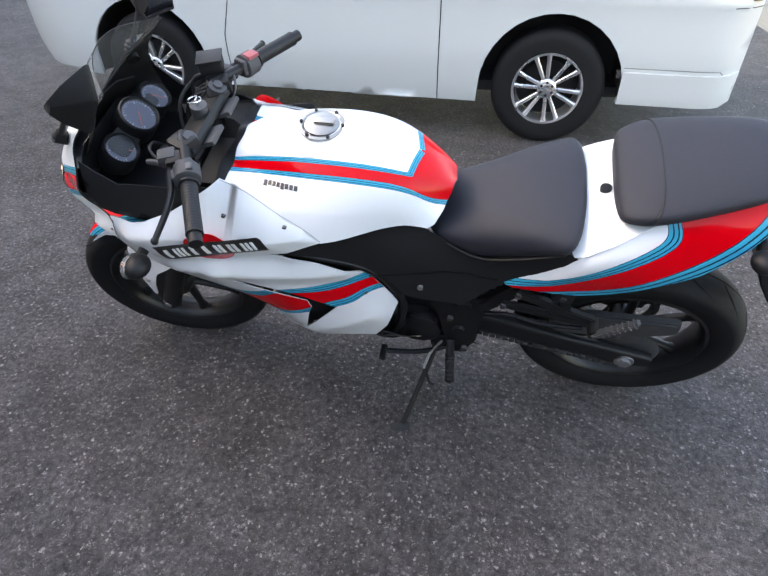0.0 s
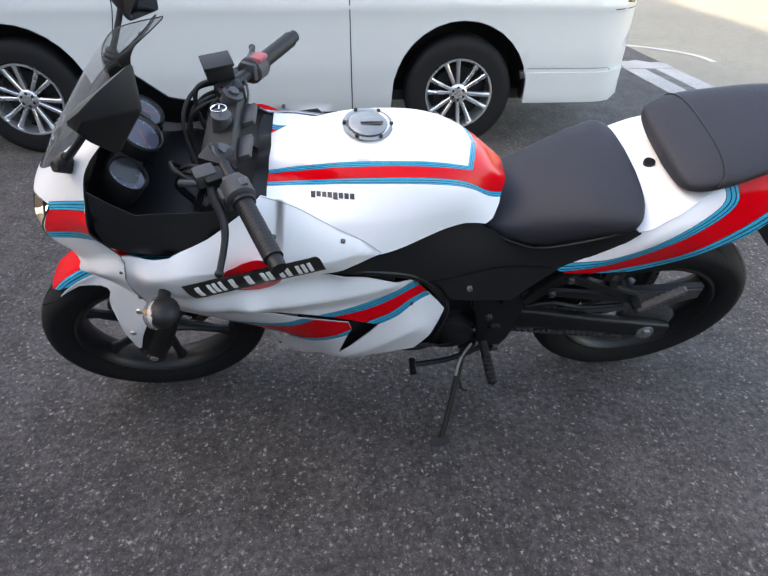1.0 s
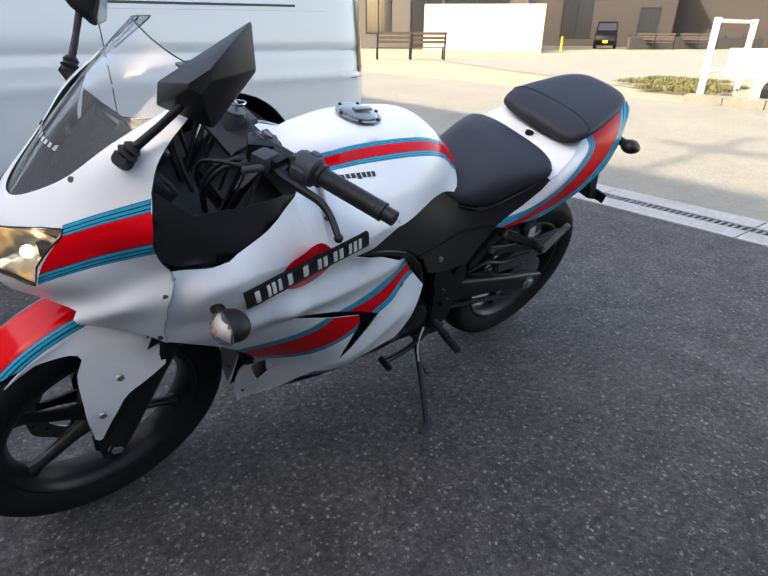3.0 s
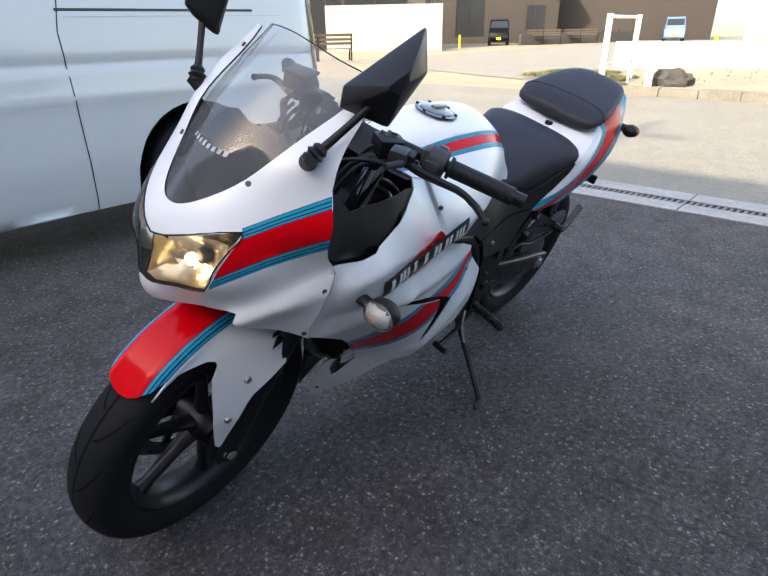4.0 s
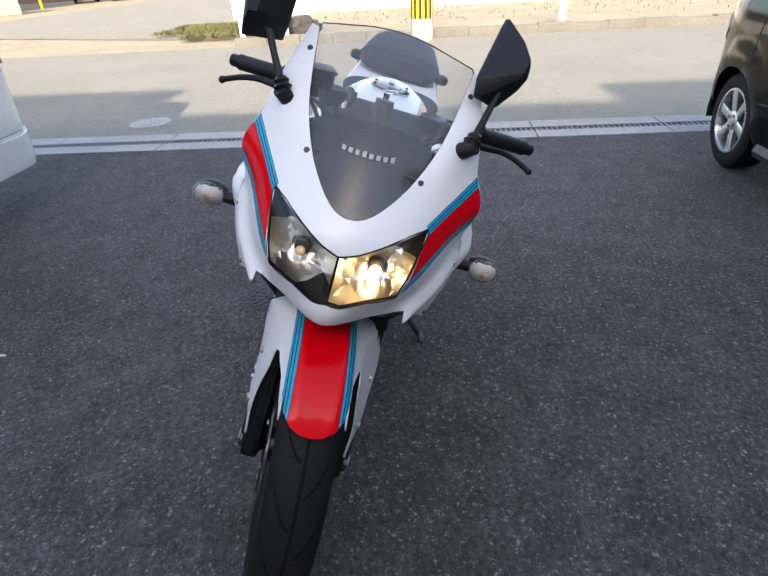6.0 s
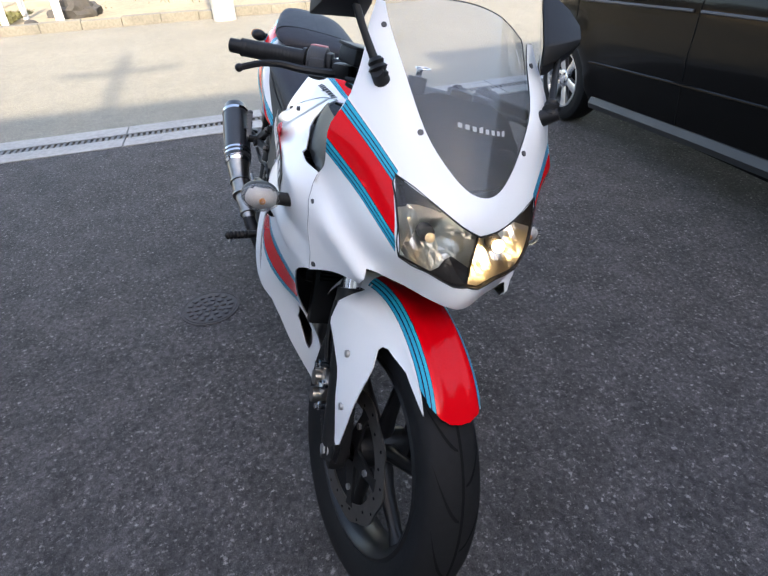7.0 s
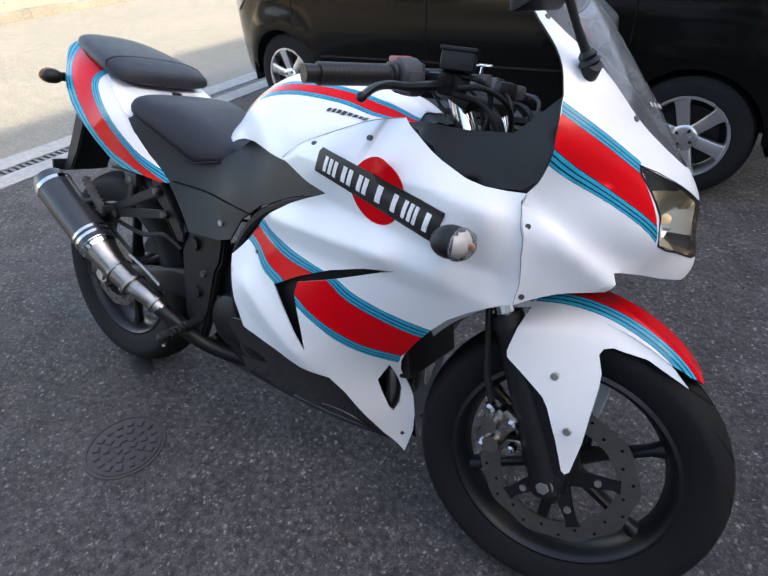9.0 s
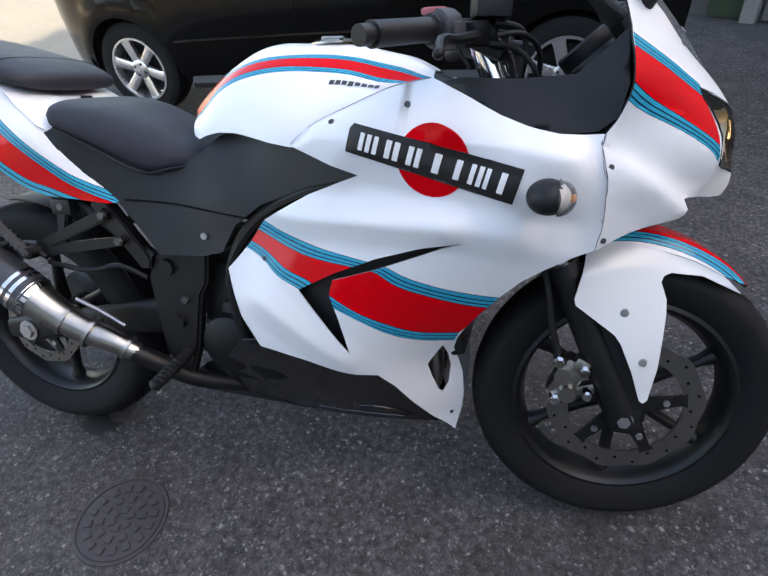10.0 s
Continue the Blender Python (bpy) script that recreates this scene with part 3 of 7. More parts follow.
# nose: x over (y, z)
NOSE_HALF = [(.05, .772, .784), (.05, .750, .781), (.05, .728, .768), (.09, .776, .763), (.09, .755, .757), (.092, .732, .735), (.126, .894, .704), (.118, .806, .752), (.106, .779, .758), (.12, .742, .722),
             (.095, .954, .676), (.143, 1.077, .526), (.19, .958, .600), (.216, .905, .606), (.208, .835, .573), (.216, .789, .580), (.192, .671, .589), (.136, .711, .704), (.150, 1.0, .622),
             (.186, .975, .592), (.16, .75, .668), (.165, .86, .672), (.20, .79, .613), (.18, .79, .648)]
NOSE = surface([(0, .722, .802), (0, .745, .809), (0, .762, .806), (0, .80, .790), (0, .843, .789), (0, .892, .757)] + NOSE_HALF + [(-a, b, c) for a, b, c in NOSE_HALF], 0.055)
# its rear edge against the side fairing, from low to high: half width, height
NOSE_EDGE = [(.190, .655), (.196, .69), (.210, .74), (.216, .785), (.2125, .815), (.209, .832)]


def nose_edge(z):
    """x and y of the cowl's rear edge at a height."""
    y = float(np.interp(z, [q[1] for q in NOSE_EDGE], [q[0] for q in NOSE_EDGE]))
    return NOSE(y, z), y


# body surfaces
F_SIDE = surface([(.572, .835, .202), (.58, .789, .216), (.589, .671, .192), (.473, .787, .240), (.203, .793, .228), (.212, .842, .226), (.471, .748, .246),
                  (.209, .757, .216), (.387, .66, .221), (.086, .541, .197), (.004, .411, .188), (-.074, .554, .174), (-.01, .645, .152), (.229, .361, .168),
                  (.462, .556, .174), (.359, .448, .140), (.374, .175, .037), (.355, .215, .046), (.350, .278, .070), (.316, .369, .114), (.288, .281, .116), (.259, .329, .145), (.328, .219, .070), (.378, .33, .062), (.376, .40, .098), (-.062, .565, .158), (-.002, .583, .170), (.2, .45, .200),
                  (.45, .845, .215), (.32, .845, .232), (.12, .815, .203), (.085, .797, .192), (.30, .60, .214), (.15, .72, .200), (.585, .73, .207)], 0.07)
# the shoulder from the tank's seam down to the fold above the decal: x, seam y, seam z, fold z
SHOULDER = [(.083, .190, .800, .796), (.12, .183, .831, .815), (.18, .169, .861, .836), (.25, .145, .892, .850), (.31, .130, .905, .853), (.322, .143, .903, .853), (.334, .158, .898, .852), (.382, .185, .878, .848), (.43, .200, .855, .844), (.47, .207, .841, .8405)]


def shoulder(x, z):
    """The side's y at (x, z), folded inwards above the shoulder line."""
    if x < .083 or x > .47:
        return F_SIDE(x, z)
    yt, zt, zl = (float(np.interp(x, [q[0] for q in SHOULDER], [q[k] for q in SHOULDER])) for k in (1, 2, 3))
    if z <= zl:
        return F_SIDE(x, z)
    f = (z - zl) / (zt - zl)
    yl = F_SIDE(x, zl)
    return yt + (yl - yt) * (max(0, 1 - f) ** 1.35) - max(0, f - 1) * .4 * (zt - zl)


def crease(x, z, a, b, w, h):
    """A ridge (or a fold, h below zero) along a line, sharp at its crest."""
    ax, az_, bx, bz = *a, *b
    dx, dz = bx - ax, bz - az_
    t = min(1, max(0, ((x - ax) * dx + (z - az_) * dz) / (dx * dx + dz * dz)))
    d = math.hypot(x - ax - t * dx, z - az_ - t * dz)
    return h * max(0, 1 - d / w) ** 1.1


def bulge(x, z, a, b, w, h):
    """A soft swelling along a line."""
    ax, az_, bx, bz = *a, *b
    dx, dz = bx - ax, bz - az_
    t = min(1, max(0, ((x - ax) * dx + (z - az_) * dz) / (dx * dx + dz * dz)))
    d = math.hypot(x - ax - t * dx, z - az_ - t * dz)
    return h * math.exp(-(d / w) ** 2)


def side_y(x, z):
    y = side_form(x, z)
    if .64 < z < .86 and x > .50:
        ex, ey = nose_edge(z)
        f = min(1, max(0, (x - ex + .05) / .05)) * min(1, (z - .64) / .02, (.86 - z) / .02)
        y += (ey - .0012 - y) * f * f * (3 - 2 * f)
    return y


def side_form(x, z):
    return (shoulder(x, z) + crease(x, z, (.05, .672), (.36, .686), .045, .015) + crease(x, z, (.36, .686), (.47, .676), .045, .010) + crease(x, z, (.21, .745), (.55, .700), .055, -.013)
            + crease(x, z, (.0, .50), (.17, .40), .05, .010) + crease(x, z, (.36, .835), (.60, .785), .040, .018) * min(1, max(.5, (.60 - x) / .04))
            + crease(x, z, (.26, .872), (.40, .853), .028, .012))


FAIRING = [(nose_edge(z)[0] + .0015, z) for z in (.833, .815, .80, .785, .76, .74, .715, .69, .67, .657)] + [(.555, .640), (.518, .618), (.482, .591), (.450, .556), (.418, .515), (.392, .478), (.376, .447),
           (.368, .415), (.382, .340), (.386, .285), (.384, .240), (.371, .175), (.328, .219), (.288, .281), (.259, .329), (.23, .362), (.194, .365), (.096, .385), (-.011, .401),
           (-.047, .462), (-.077, .555), (-.035, .604), (.001, .654), (.056, .686), (.11, .716), (.17, .741), (.209, .756), (.161, .771), (.083, .797), (.12, .834), (.18, .864),
           (.25, .895), (.31, .907), (.333, .899), (.382, .878), (.43, .855), (.47, .841), (.516, .832), (.55, .831)]
SLOT = [(.388, .661), (.317, .644), (.239, .617), (.155, .578), (.083, .537), (.12, .495), (.184, .419), (.164, .494), (.148, .537), (.155, .566), (.239, .597), (.316, .63)]
HOLE = [(.349, .426), (.332, .398), (.318, .372), (.325, .338), (.338, .298), (.346, .290), (.356, .315), (.360, .36), (.356, .40)]
S1 = spline([(.001, .654), (.106, .627), (.209, .612), (.254, .605), (.297, .587), (.36, .569), (.413, .559), (.470, .553)], 4)
S2 = spline([(-.02, .637), (.094, .605), (.198, .596), (.237, .591), (.277, .569), (.351, .546), (.404, .533), (.440, .530)], 4)
S3 = spline([(-.035, .613), (.011, .598), (.056, .573), (.105, .559), (.148, .537), (.198, .511), (.256, .487), (.31, .468), (.380, .464)], 4)
S4 = spline([(-.050, .600), (-.001, .583), (.037, .556), (.081, .540), (.151, .515), (.208, .490), (.264, .461), (.318, .444), (.370, .440)], 4)


def band(a, b):
    return [(ribbon(a, b, 0, 1), 1)]


def side_fairing(s):
    paints = band(S2, S3) + triple(S1, S2) + triple(S3, S4)
    bm = panel(FAIRING, lambda x, z: (x, s * side_y(x, z), z), (0, s, 0), [SLOT, HOLE], paints, 0.010, 0.003, inner=5)
    f = part("side_fairing", bm, PAINTS, BIKE, "white side fairing with red and blue stripes", smooth="all")
    bm = panel([(p[0], p[1]) for p in [(.40, .67), (.30, .655), (.16, .60), (.06, .54), (.11, .47), (.19, .39), (.20, .44), (.19, .55), (.26, .58), (.33, .61)]],
               lambda x, z: (x, s * (F_SIDE(x, z) - .022), z), (0, s, 0), step=0.03, thick=0.002)
    part("scoop_liner", bm, BLACK_PLASTIC, f, "black liner of the air scoop", smooth="all")
    # name plate decal: black board, red disc, pale bars
    lift = lambda x, z, h: (x, s * (side_y(x, z) + h), z)
    disc = [(.336 + .056 * math.cos(a), .788 + .057 * math.sin(a)) for a in (2 * math.pi * k / 40 for k in range(40))]
    bm = panel(disc, lambda x, z: lift(x, z, .0015), (0, s, 0), step=0.006, thick=0.001)
    part("red_disc_decal", bm, RED, f, "red round decal", smooth="all")
    tl, tr, br, bl = Vector((.205, .842)), Vector((.473, .784)), Vector((.459, .730)), Vector((.193, .797))
    q = lambda u, v: tl.lerp(tr, u).lerp(bl.lerp(br, u), v)
    bm = panel([q(0.02, 0), q(.5, 0), q(1, 0), q(1, 1), q(.5, 1), q(0, 1), q(0, .2)], lambda x, z: lift(x, z, .0030), (0, s, 0), step=0.006, thick=0.001)
    part("black_board_decal", bm, BLACK_DECAL, f, "black oblong decal with pale bars", smooth="all")
    for at, du in ((.075, .026), (.118, .026), (.161, .026), (.235, .032), (.285, .032), (.368, .030), (.415, .030), (.520, .040), (.645, .034), (.730, .026), (.775, .026), (.815, .024), (.895, .034)):
        bm = panel([q(at, .22), q(at + du, .22), q(at + du, .80), q(at, .80)], lambda x, z: lift(x, z, .0046), (0, s, 0), step=0.006, thick=0.001)
        part("pale_bar", bm, WHITE_DECAL, f, smooth="all")
    gap = [(x, s * (yt + .0026), zt + .0012) for x, yt, zt, _ in SHOULDER[:5]]
    bm = bmesh.new()
    tube(bm, gap, .0007, 6)
    part("seam_line", bm, SEAM, f, "thin dark seam below the tank")
    bm = bmesh.new()
    joint = [(*nose_edge(z), z) for z in (.657, .67, .69, .715, .74, .765, .785, .80, .815, .832)]
    tube(bm, [(x - .0006, s * (y + .0002), z) for x, y, z in joint], .0006, 6)
    part("seam_line", bm, SEAM, f, "thin dark seam before the cowl")
    # screws
    for x, z in ((.158, .838), (.287, .868), (.005, .583), (.362, .225)):
        bm = bmesh.new()
        y = side_y(x, z)
        rod(bm, (x, s * (y - .004), z), (x, s * (y + .0020), z), .0052, .0043, 14)
        part("screw", bm, GREY_METAL, f)
    # belly pan
    belly = surface([(-.06, .37, .172), (.06, .36, .170), (.2, .345, .160), (.3, .285, .095), (.371, .19, .028), (.28, .190, .052), (0, .185, .068), (-.2, .182, .060), (-.2, .31, .12), (.1, .27, .125)])
    pan_y = lambda x, z: min(belly(x, z) - .004, F_SIDE(x, z) - .006)
    bm = panel([(-.06, .405), (-.011, .41), (.096, .395), (.236, .372), (.27, .325), (.30, .283), (.33, .232), (.368, .180), (.28, .186), (.1, .186), (-.1, .182), (-.27, .180), (-.30, .205), (-.2, .29), (-.12, .34)],
               lambda x, z: (x, s * pan_y(x, z), z), (0, s, 0), step=0.02, thick=0.003)
    b = part("belly_pan", bm, BLACK_GLOSS, BIKE, "black lower fairing panel", smooth="all")
    bm = bmesh.new()
    tube(bm, [(x, s * (pan_y(x, z) + .001), z) for x, z in ((.065, .206), (.16, .206), (.272, .202), (.255, .222), (.20, .236), (.165, .232))], .0028, 6)
    part("edge_lip", bm, BLACK_GLOSS, b)
    # inner cockpit liner
    lin = surface([(.6, .9, .208), (.57, .832, .206), (.46, .841, .209), (.334, .902, .160), (.382, .878, .187), (.43, .855, .202), (.45, .90, .178), (.53, .91, .186), (.59, .97, .186)])
    bm = panel([(.591, .972), (.600, .9), (.592, .855), (.567, .835), (.51, .829), (.462, .838), (.377, .876), (.332, .900), (.36, .907), (.45, .905), (.53, .912), (.565, .945)],  # its edge
               lambda x, z: (x, s * (lin(x, z) - .0055), z), (0, s, 0), step=0.02, thick=0.003)
    part("cockpit_liner", bm, BLACK_PLASTIC, BIKE, "matt black inner cockpit panel", smooth="all")


side_fairing(1)
side_fairing(-1)

half = [(0, .720), (.05, .723), (.084, .729), (.118, .733), (.133, .733), (.137, .702), (.165, .683), *NOSE_EDGE, (.2065, .840), (.205, .850), (.206, .862), (.2095, .878), (.213, .895), (.2145, .910), (.212, .925), (.204, .942), (.189, .972),
        (.178, 1.02), (.165, 1.07), (.152, 1.108), (.139, 1.107), (.128, 1.06), (.108, 1.0), (.078, .945), (.036, .905), (0, .894)]
rim = [p for p in half if p[0] <= .1391 and p[1] > .89]
rim = spline(rim + [(-a, b) for a, b in rim[-2::-1]], 4)
outer = half[:half.index((.139, 1.107))]
nose_outline = outer + [tuple(p) for p in rim] + [(-a, b) for a, b in outer[:0:-1]]
lamp_half = [(0, .844), (.03, .853), (.07, .871), (.127, .893), (.124, .862), (.117, .826), (.106, .783), (.06, .772), (.022, .762), (0, .766)]
lamp_outline = lamp_half + [(-a, b) for a, b in lamp_half[-2:0:-1]]
paints = []
for s in (1, -1):
    up0 = [(s * .123, .898), (s * .150, .925), (s * .192, .965)]
    up1 = [(s * .129, .882), (s * .160, .913), (s * .200, .948)]
    lo0 = [(s * .119, .813), (s * .165, .862), (s * .226, .912)]
    lo1 = [(s * .112, .788), (s * .165, .843), (s * .226, .891)]
    paints += band(up1, lo0) + triple(up0, up1) + triple(lo0, lo1)
bm = panel(nose_outline, lambda y, z: (NOSE(y, z) + (crease(abs(y), z, (.222, .790), (.138, .712), .026, .026) + bulge(abs(y), z, (.205, .828), (.125, .756), .016, -.009)) * min(1, max(.1, (.214 - abs(y)) / .022)), y, z), (1, 0, 0.3), [lamp_outline], paints, 0.009, 0.003, inner=4)
nose = part("upper_cowl", bm, PAINTS, BIKE, "white upper cowl with red and blue stripes", smooth="all")
for s in (1, -1):
    for y, z in ((.094, .954), (.142, 1.075), (.2105, .787), (.1875, .672)):
        bm = bmesh.new()
        p = Vector((NOSE(s * y, z), s * y, z))
        d = Vector((0.75, 0.45 * s, 0.5)).normalized() if z > .9 else Vector((.3, s, 0)).normalized()
        rod(bm, p - d * .004, p + d * .0022, .0055, .0045, 14)
        part("screw", bm, GREY_METAL, nose)

# headlight
head = new("headlight")
head.parent = BIKE
bm = panel(lamp_outline, lambda y, z: (NOSE(y, z) + .001, y, z), (1, 0, 0), step=0.013, thick=0)
lens = part("lens", bm, LENS_GLASS, head, "clear headlight lens", smooth="all")
lens.visible_shadow = False
bm = bmesh.new()
rimline = [(NOSE(y, z) + .0005, y, z) for y, z in lamp_outline]
tube(bm, rimline + rimline[:1], .0015, 6, 2)
part("lens_seal", bm, BLACK_PLASTIC, lens)


# closed box behind the lens, added to keep bulb light from leaking inside
bm = bmesh.new()
loft(bm, [[(NOSE(y, z) - d, y * f, .82 + (z - .82) * f) for y, z in lamp_outline] for d, f in ((.0015, 1.0), (.012, 1.004), (.060, .98), (.080, .86))] + [[(.637, y * .82, .82 + (z - .82) * .82) for y, z in lamp_outline]], caps=False)
bm.faces.new([bm.verts.new((.637, y * .82, .82 + (z - .82) * .82)) for y, z in lamp_outline])
part("lamp_housing", bm, BROW, head, "dark lamp housing added to stop light leaks")


def off_edge(y, z, poly):
    best = 1
    for i in range(len(poly)):
        a, b = Vector(poly[i - 1][:2]), Vector(poly[i][:2])
        p, d = Vector((y, z)), b - a
        t = min(1, max(0, (p - a).dot(d) / max(d.dot(d), 1e-9)))
        best = min(best, (p - a - d * t).length)
    return best


rnd = random.Random(5)
for s in (1, -1):
    bowl = [(s * a, b) for a, b in [(.002, .842), (.03, .851), (.07, .869), (.125, .890), (.122, .86), (.115, .826), (.105, .785), (.06, .774), (.022, .764), (.002, .768)]]

    def set_back(y, z):
        e = off_edge(y, z, bowl)
        flute = .0030 * abs(((y * 62 + z * 14) % 1.0) - .5) * 2
        return (NOSE(y, z) - .006 - .052 * (1 - (1 - min(1, e / .046)) ** 2) - flute * min(1, e / .012) - rnd.uniform(0, .0003), y, z)
    round_ = [(s * (.061 + .052 * math.cos(a)), .817 + .044 * math.sin(a)) for a in (2 * math.pi * k / 22 for k in range(22))]
    skirt = [(s * a, b) for a, b in [(.0, .845), (.03, .80), (.09, .80), (.128, .850), (.125, .75), (0, .74)]]
    side = [(s * a, b) for a, b in [(.075, .765), (.128, .765), (.130, .852), (.085, .846)]]
    middle = [(s * a, b) for a, b in [(0, .850), (.06, .870), (.06, .795), (0, .792)]]
    # bright area painted where each bowl looks lit: left lower part, right middle
    bm = panel(bowl, set_back, (1, 0, 0), paints=[(skirt if s > 0 else middle, 1), (side, 1), (round_, 1)], step=0.010, thick=0)
    refl = part("reflector", bm, [BROW, REFLECTOR], head, "faceted chrome reflector, bright where lit, with a black brow", smooth=False)
    cx = NOSE(s * .062, .818) - .046
    bm = bmesh.new()
    for x0, x1, r0, r1 in ((-.014, .002, .014, .013), (.002, .005, .013, .009)):
        rod(bm, (cx + x0, s * .062, .818), (cx + x1, s * .062, .818), r0, r1, 20)
    part("bulb_holder", bm, GREY_METAL, head)
    bm = bmesh.new()
    bmesh.ops.create_uvsphere(bm, u_segments=16, v_segments=10, radius=.0105 if s > 0 else .008, matrix=Matrix.Translation((cx + .016, s * .062, .818)))
    part("bulb", bm, BULB if s > 0 else BULB_UNLIT, head, "lit halogen bulb" if s > 0 else "unlit bulb with a faint added glow")

# windscreen
SCR = surface([(0, .893, .755), (.077, .945, .688), (.108, 1.0, .628), (.128, 1.06, .548), (.139, 1.107, .478), (0, .96, .708), (0, 1.04, .638), (0, 1.140, .540), (.05, 1.135, .538), (.09, 1.124, .518), (.06, 1.04, .620)]
              + [(-a, b, c) for a, b, c in [(.077, .945, .688), (.108, 1.0, .628), (.128, 1.06, .548), (.139, 1.107, .478), (.05, 1.135, .538), (.09, 1.124, .518), (.06, 1.04, .620)]], 0.08)
sh = [(0, .890), (.036, .902), (.079, .942), (.110, .999), (.130, 1.06), (.140, 1.105), (.122, 1.115), (.085, 1.126), (.045, 1.136), (0, 1.140)]
bm = panel([tuple(p) for p in spline(sh + [(-a, b) for a, b in sh[-2:0:-1]], 3, closed=True)], lambda y, z: (SCR(y, z) - .002, y, z), (1, 0, 0), step=0.015, thick=0)
screen = part("windscreen", bm, SCREEN_GLASS, BIKE, "lightly smoked clear windscreen", smooth="all")
screen.visible_shadow = False
bm = bmesh.new()
edge = [(SCR(a, b) - .0035, a, b) for a, b in [(-x, y) for x, y in sh[4:]] + [(x, y) for x, y in sh[:3:-1]]]
tube(bm, edge[:6] + edge[7:], .0011, 6, 3)
part("screen_edge", bm, BLACK_PLASTIC, screen)
for k in range(8):
    bm = bmesh.new()
    y0 = .044 - k * .0112
    w = .0066
    vs = []
    for dy, dz in ((0, 0), (-w, 0), (-w, .0062), (0, .0062 if k % 4 else .0085)):
        vs.append(bm.verts.new((SCR(y0 + dy, .975 + dz) + .0012, y0 + dy, .975 + dz)))
    bm.faces.new(vs)
    part("pale_bar", bm, PANEL_BACK, screen)
bm = panel([(-.10, .895), (0, .885), (.10, .895), (.125, .945), (.10, .985), (.05, 1.005), (-.05, 1.005), (-.10, .985), (-.125, .945)], lambda y, z: (SCR(y, z) - .055, y, z), (1, 0, 0), step=0.03, thick=.003)
part("dash_hood", bm, HOOD, BIKE, "matt black hood in front of the dials", smooth="all")


# front fender
def fender():
    r_at = surface([(52, 0, .307), (75, 0, .333), (100, 0, .357), (122, 0, .368), (150, 0, .366), (60, .05, .315), (110, .05, .36)], 20)

    def crown(a, v):  # a: degrees round the wheel, v: metres across
        r = r_at(a, 0) - 2.6 * v * v + .0035 * math.exp(-((abs(v) - .034) / .009) ** 2) - (0.02 * ((abs(v) - .045) / .02) ** 2 if abs(v) > .045 else 0)
        q = radians(a)
        return STEER @ Vector((r * math.cos(q), v, r * math.sin(q)))
    sc = .005  # metres of arc for a degree
    tip = [(52.5, 0), (53, .02), (55, .038), (59, .052), (66, .060), (85, .063), (120, .064), (146, .058)]
    ol = [(a * sc, v) for a, v in tip] + [(a * sc, -v) for a, v in tip[:0:-1]]
    ps = [([(.2, -.043), (.555, -.043), (.555, .043), (.2, .043)], 1)]
    for s in (1, -1):
        ps += triple([(.2, s * .043), (.555, s * .043)], [(.2, s * .059), (.555, s * .059)])
    bm = panel(ol, lambda u, v: crown(u / sc, v), (0.3, 0, 1), paints=ps, step=0.009, thick=0.003, inner=4)
    f = part("front_fender", bm, PAINTS, BIKE, "white front fender with a red and blue crown", smooth="all")
    Y = surface([(.663, .52, .112), (.707, .43, .114), (.722, .35, .108), (.579, .536, .126), (.708, .572, .088), (.80, .575, .066), (.85, .55, .056), (.609, .66, .082), (.75, .61, .066), (.69, .65, .066), (.6, .6, .110)], 0.02)
    edge = [crown(a, .0615) for a in (58, 64, 72, 80, 88, 96, 104)]
    for s in (1, -1):
        top = [(crown(a, s * .0600).x, crown(a, s * .0600).z) for a in (57, 64, 72, 80, 88, 96, 104, 110)]
        ol = [(.591, .636), (.576, .545), (.579, .533), (.62, .503), (.652, .48), (.6656, .462), (.692, .408), (.715, .348), (.722, .343), (.729, .350), (.735, .416), (.734, .52), (.731, .545), (.718, .575), (.722, .585), (.735, .590), (.79, .583)] + top

        brim = sorted(top)

        def lay(x, z):
            near = min(1, max(0, (z - .50) / .12))
            y = s * Y(x, z) + .010 + (x - .692) * .13 * near
            zt = float(np.interp(x, [q[0] for q in brim], [q[1] for q in brim]))
            f = min(1, max(0, 1 - (zt - z) / .030)) if x > .58 else 0
            edge_y = .010 + (x - .692) * .13 + s * .0600
            return (x, y + (edge_y - y) * f, z)
        bm = panel(ol, lay, (0, s, 0), step=0.012, thick=0.003)
        part("fender_flank", bm, WHITE, f, "white fender side with two screws", smooth="all")
        for x, z in ((.663, .522), (.707, .430)):
            bm = bmesh.new()
            p = Vector(lay(x, z))
            rod(bm, p + Vector((0, -s * .003, 0)), p + Vector((0, s * .004, 0)), .008, .007, 14)
            part("screw", bm, STEEL, f)


fender()

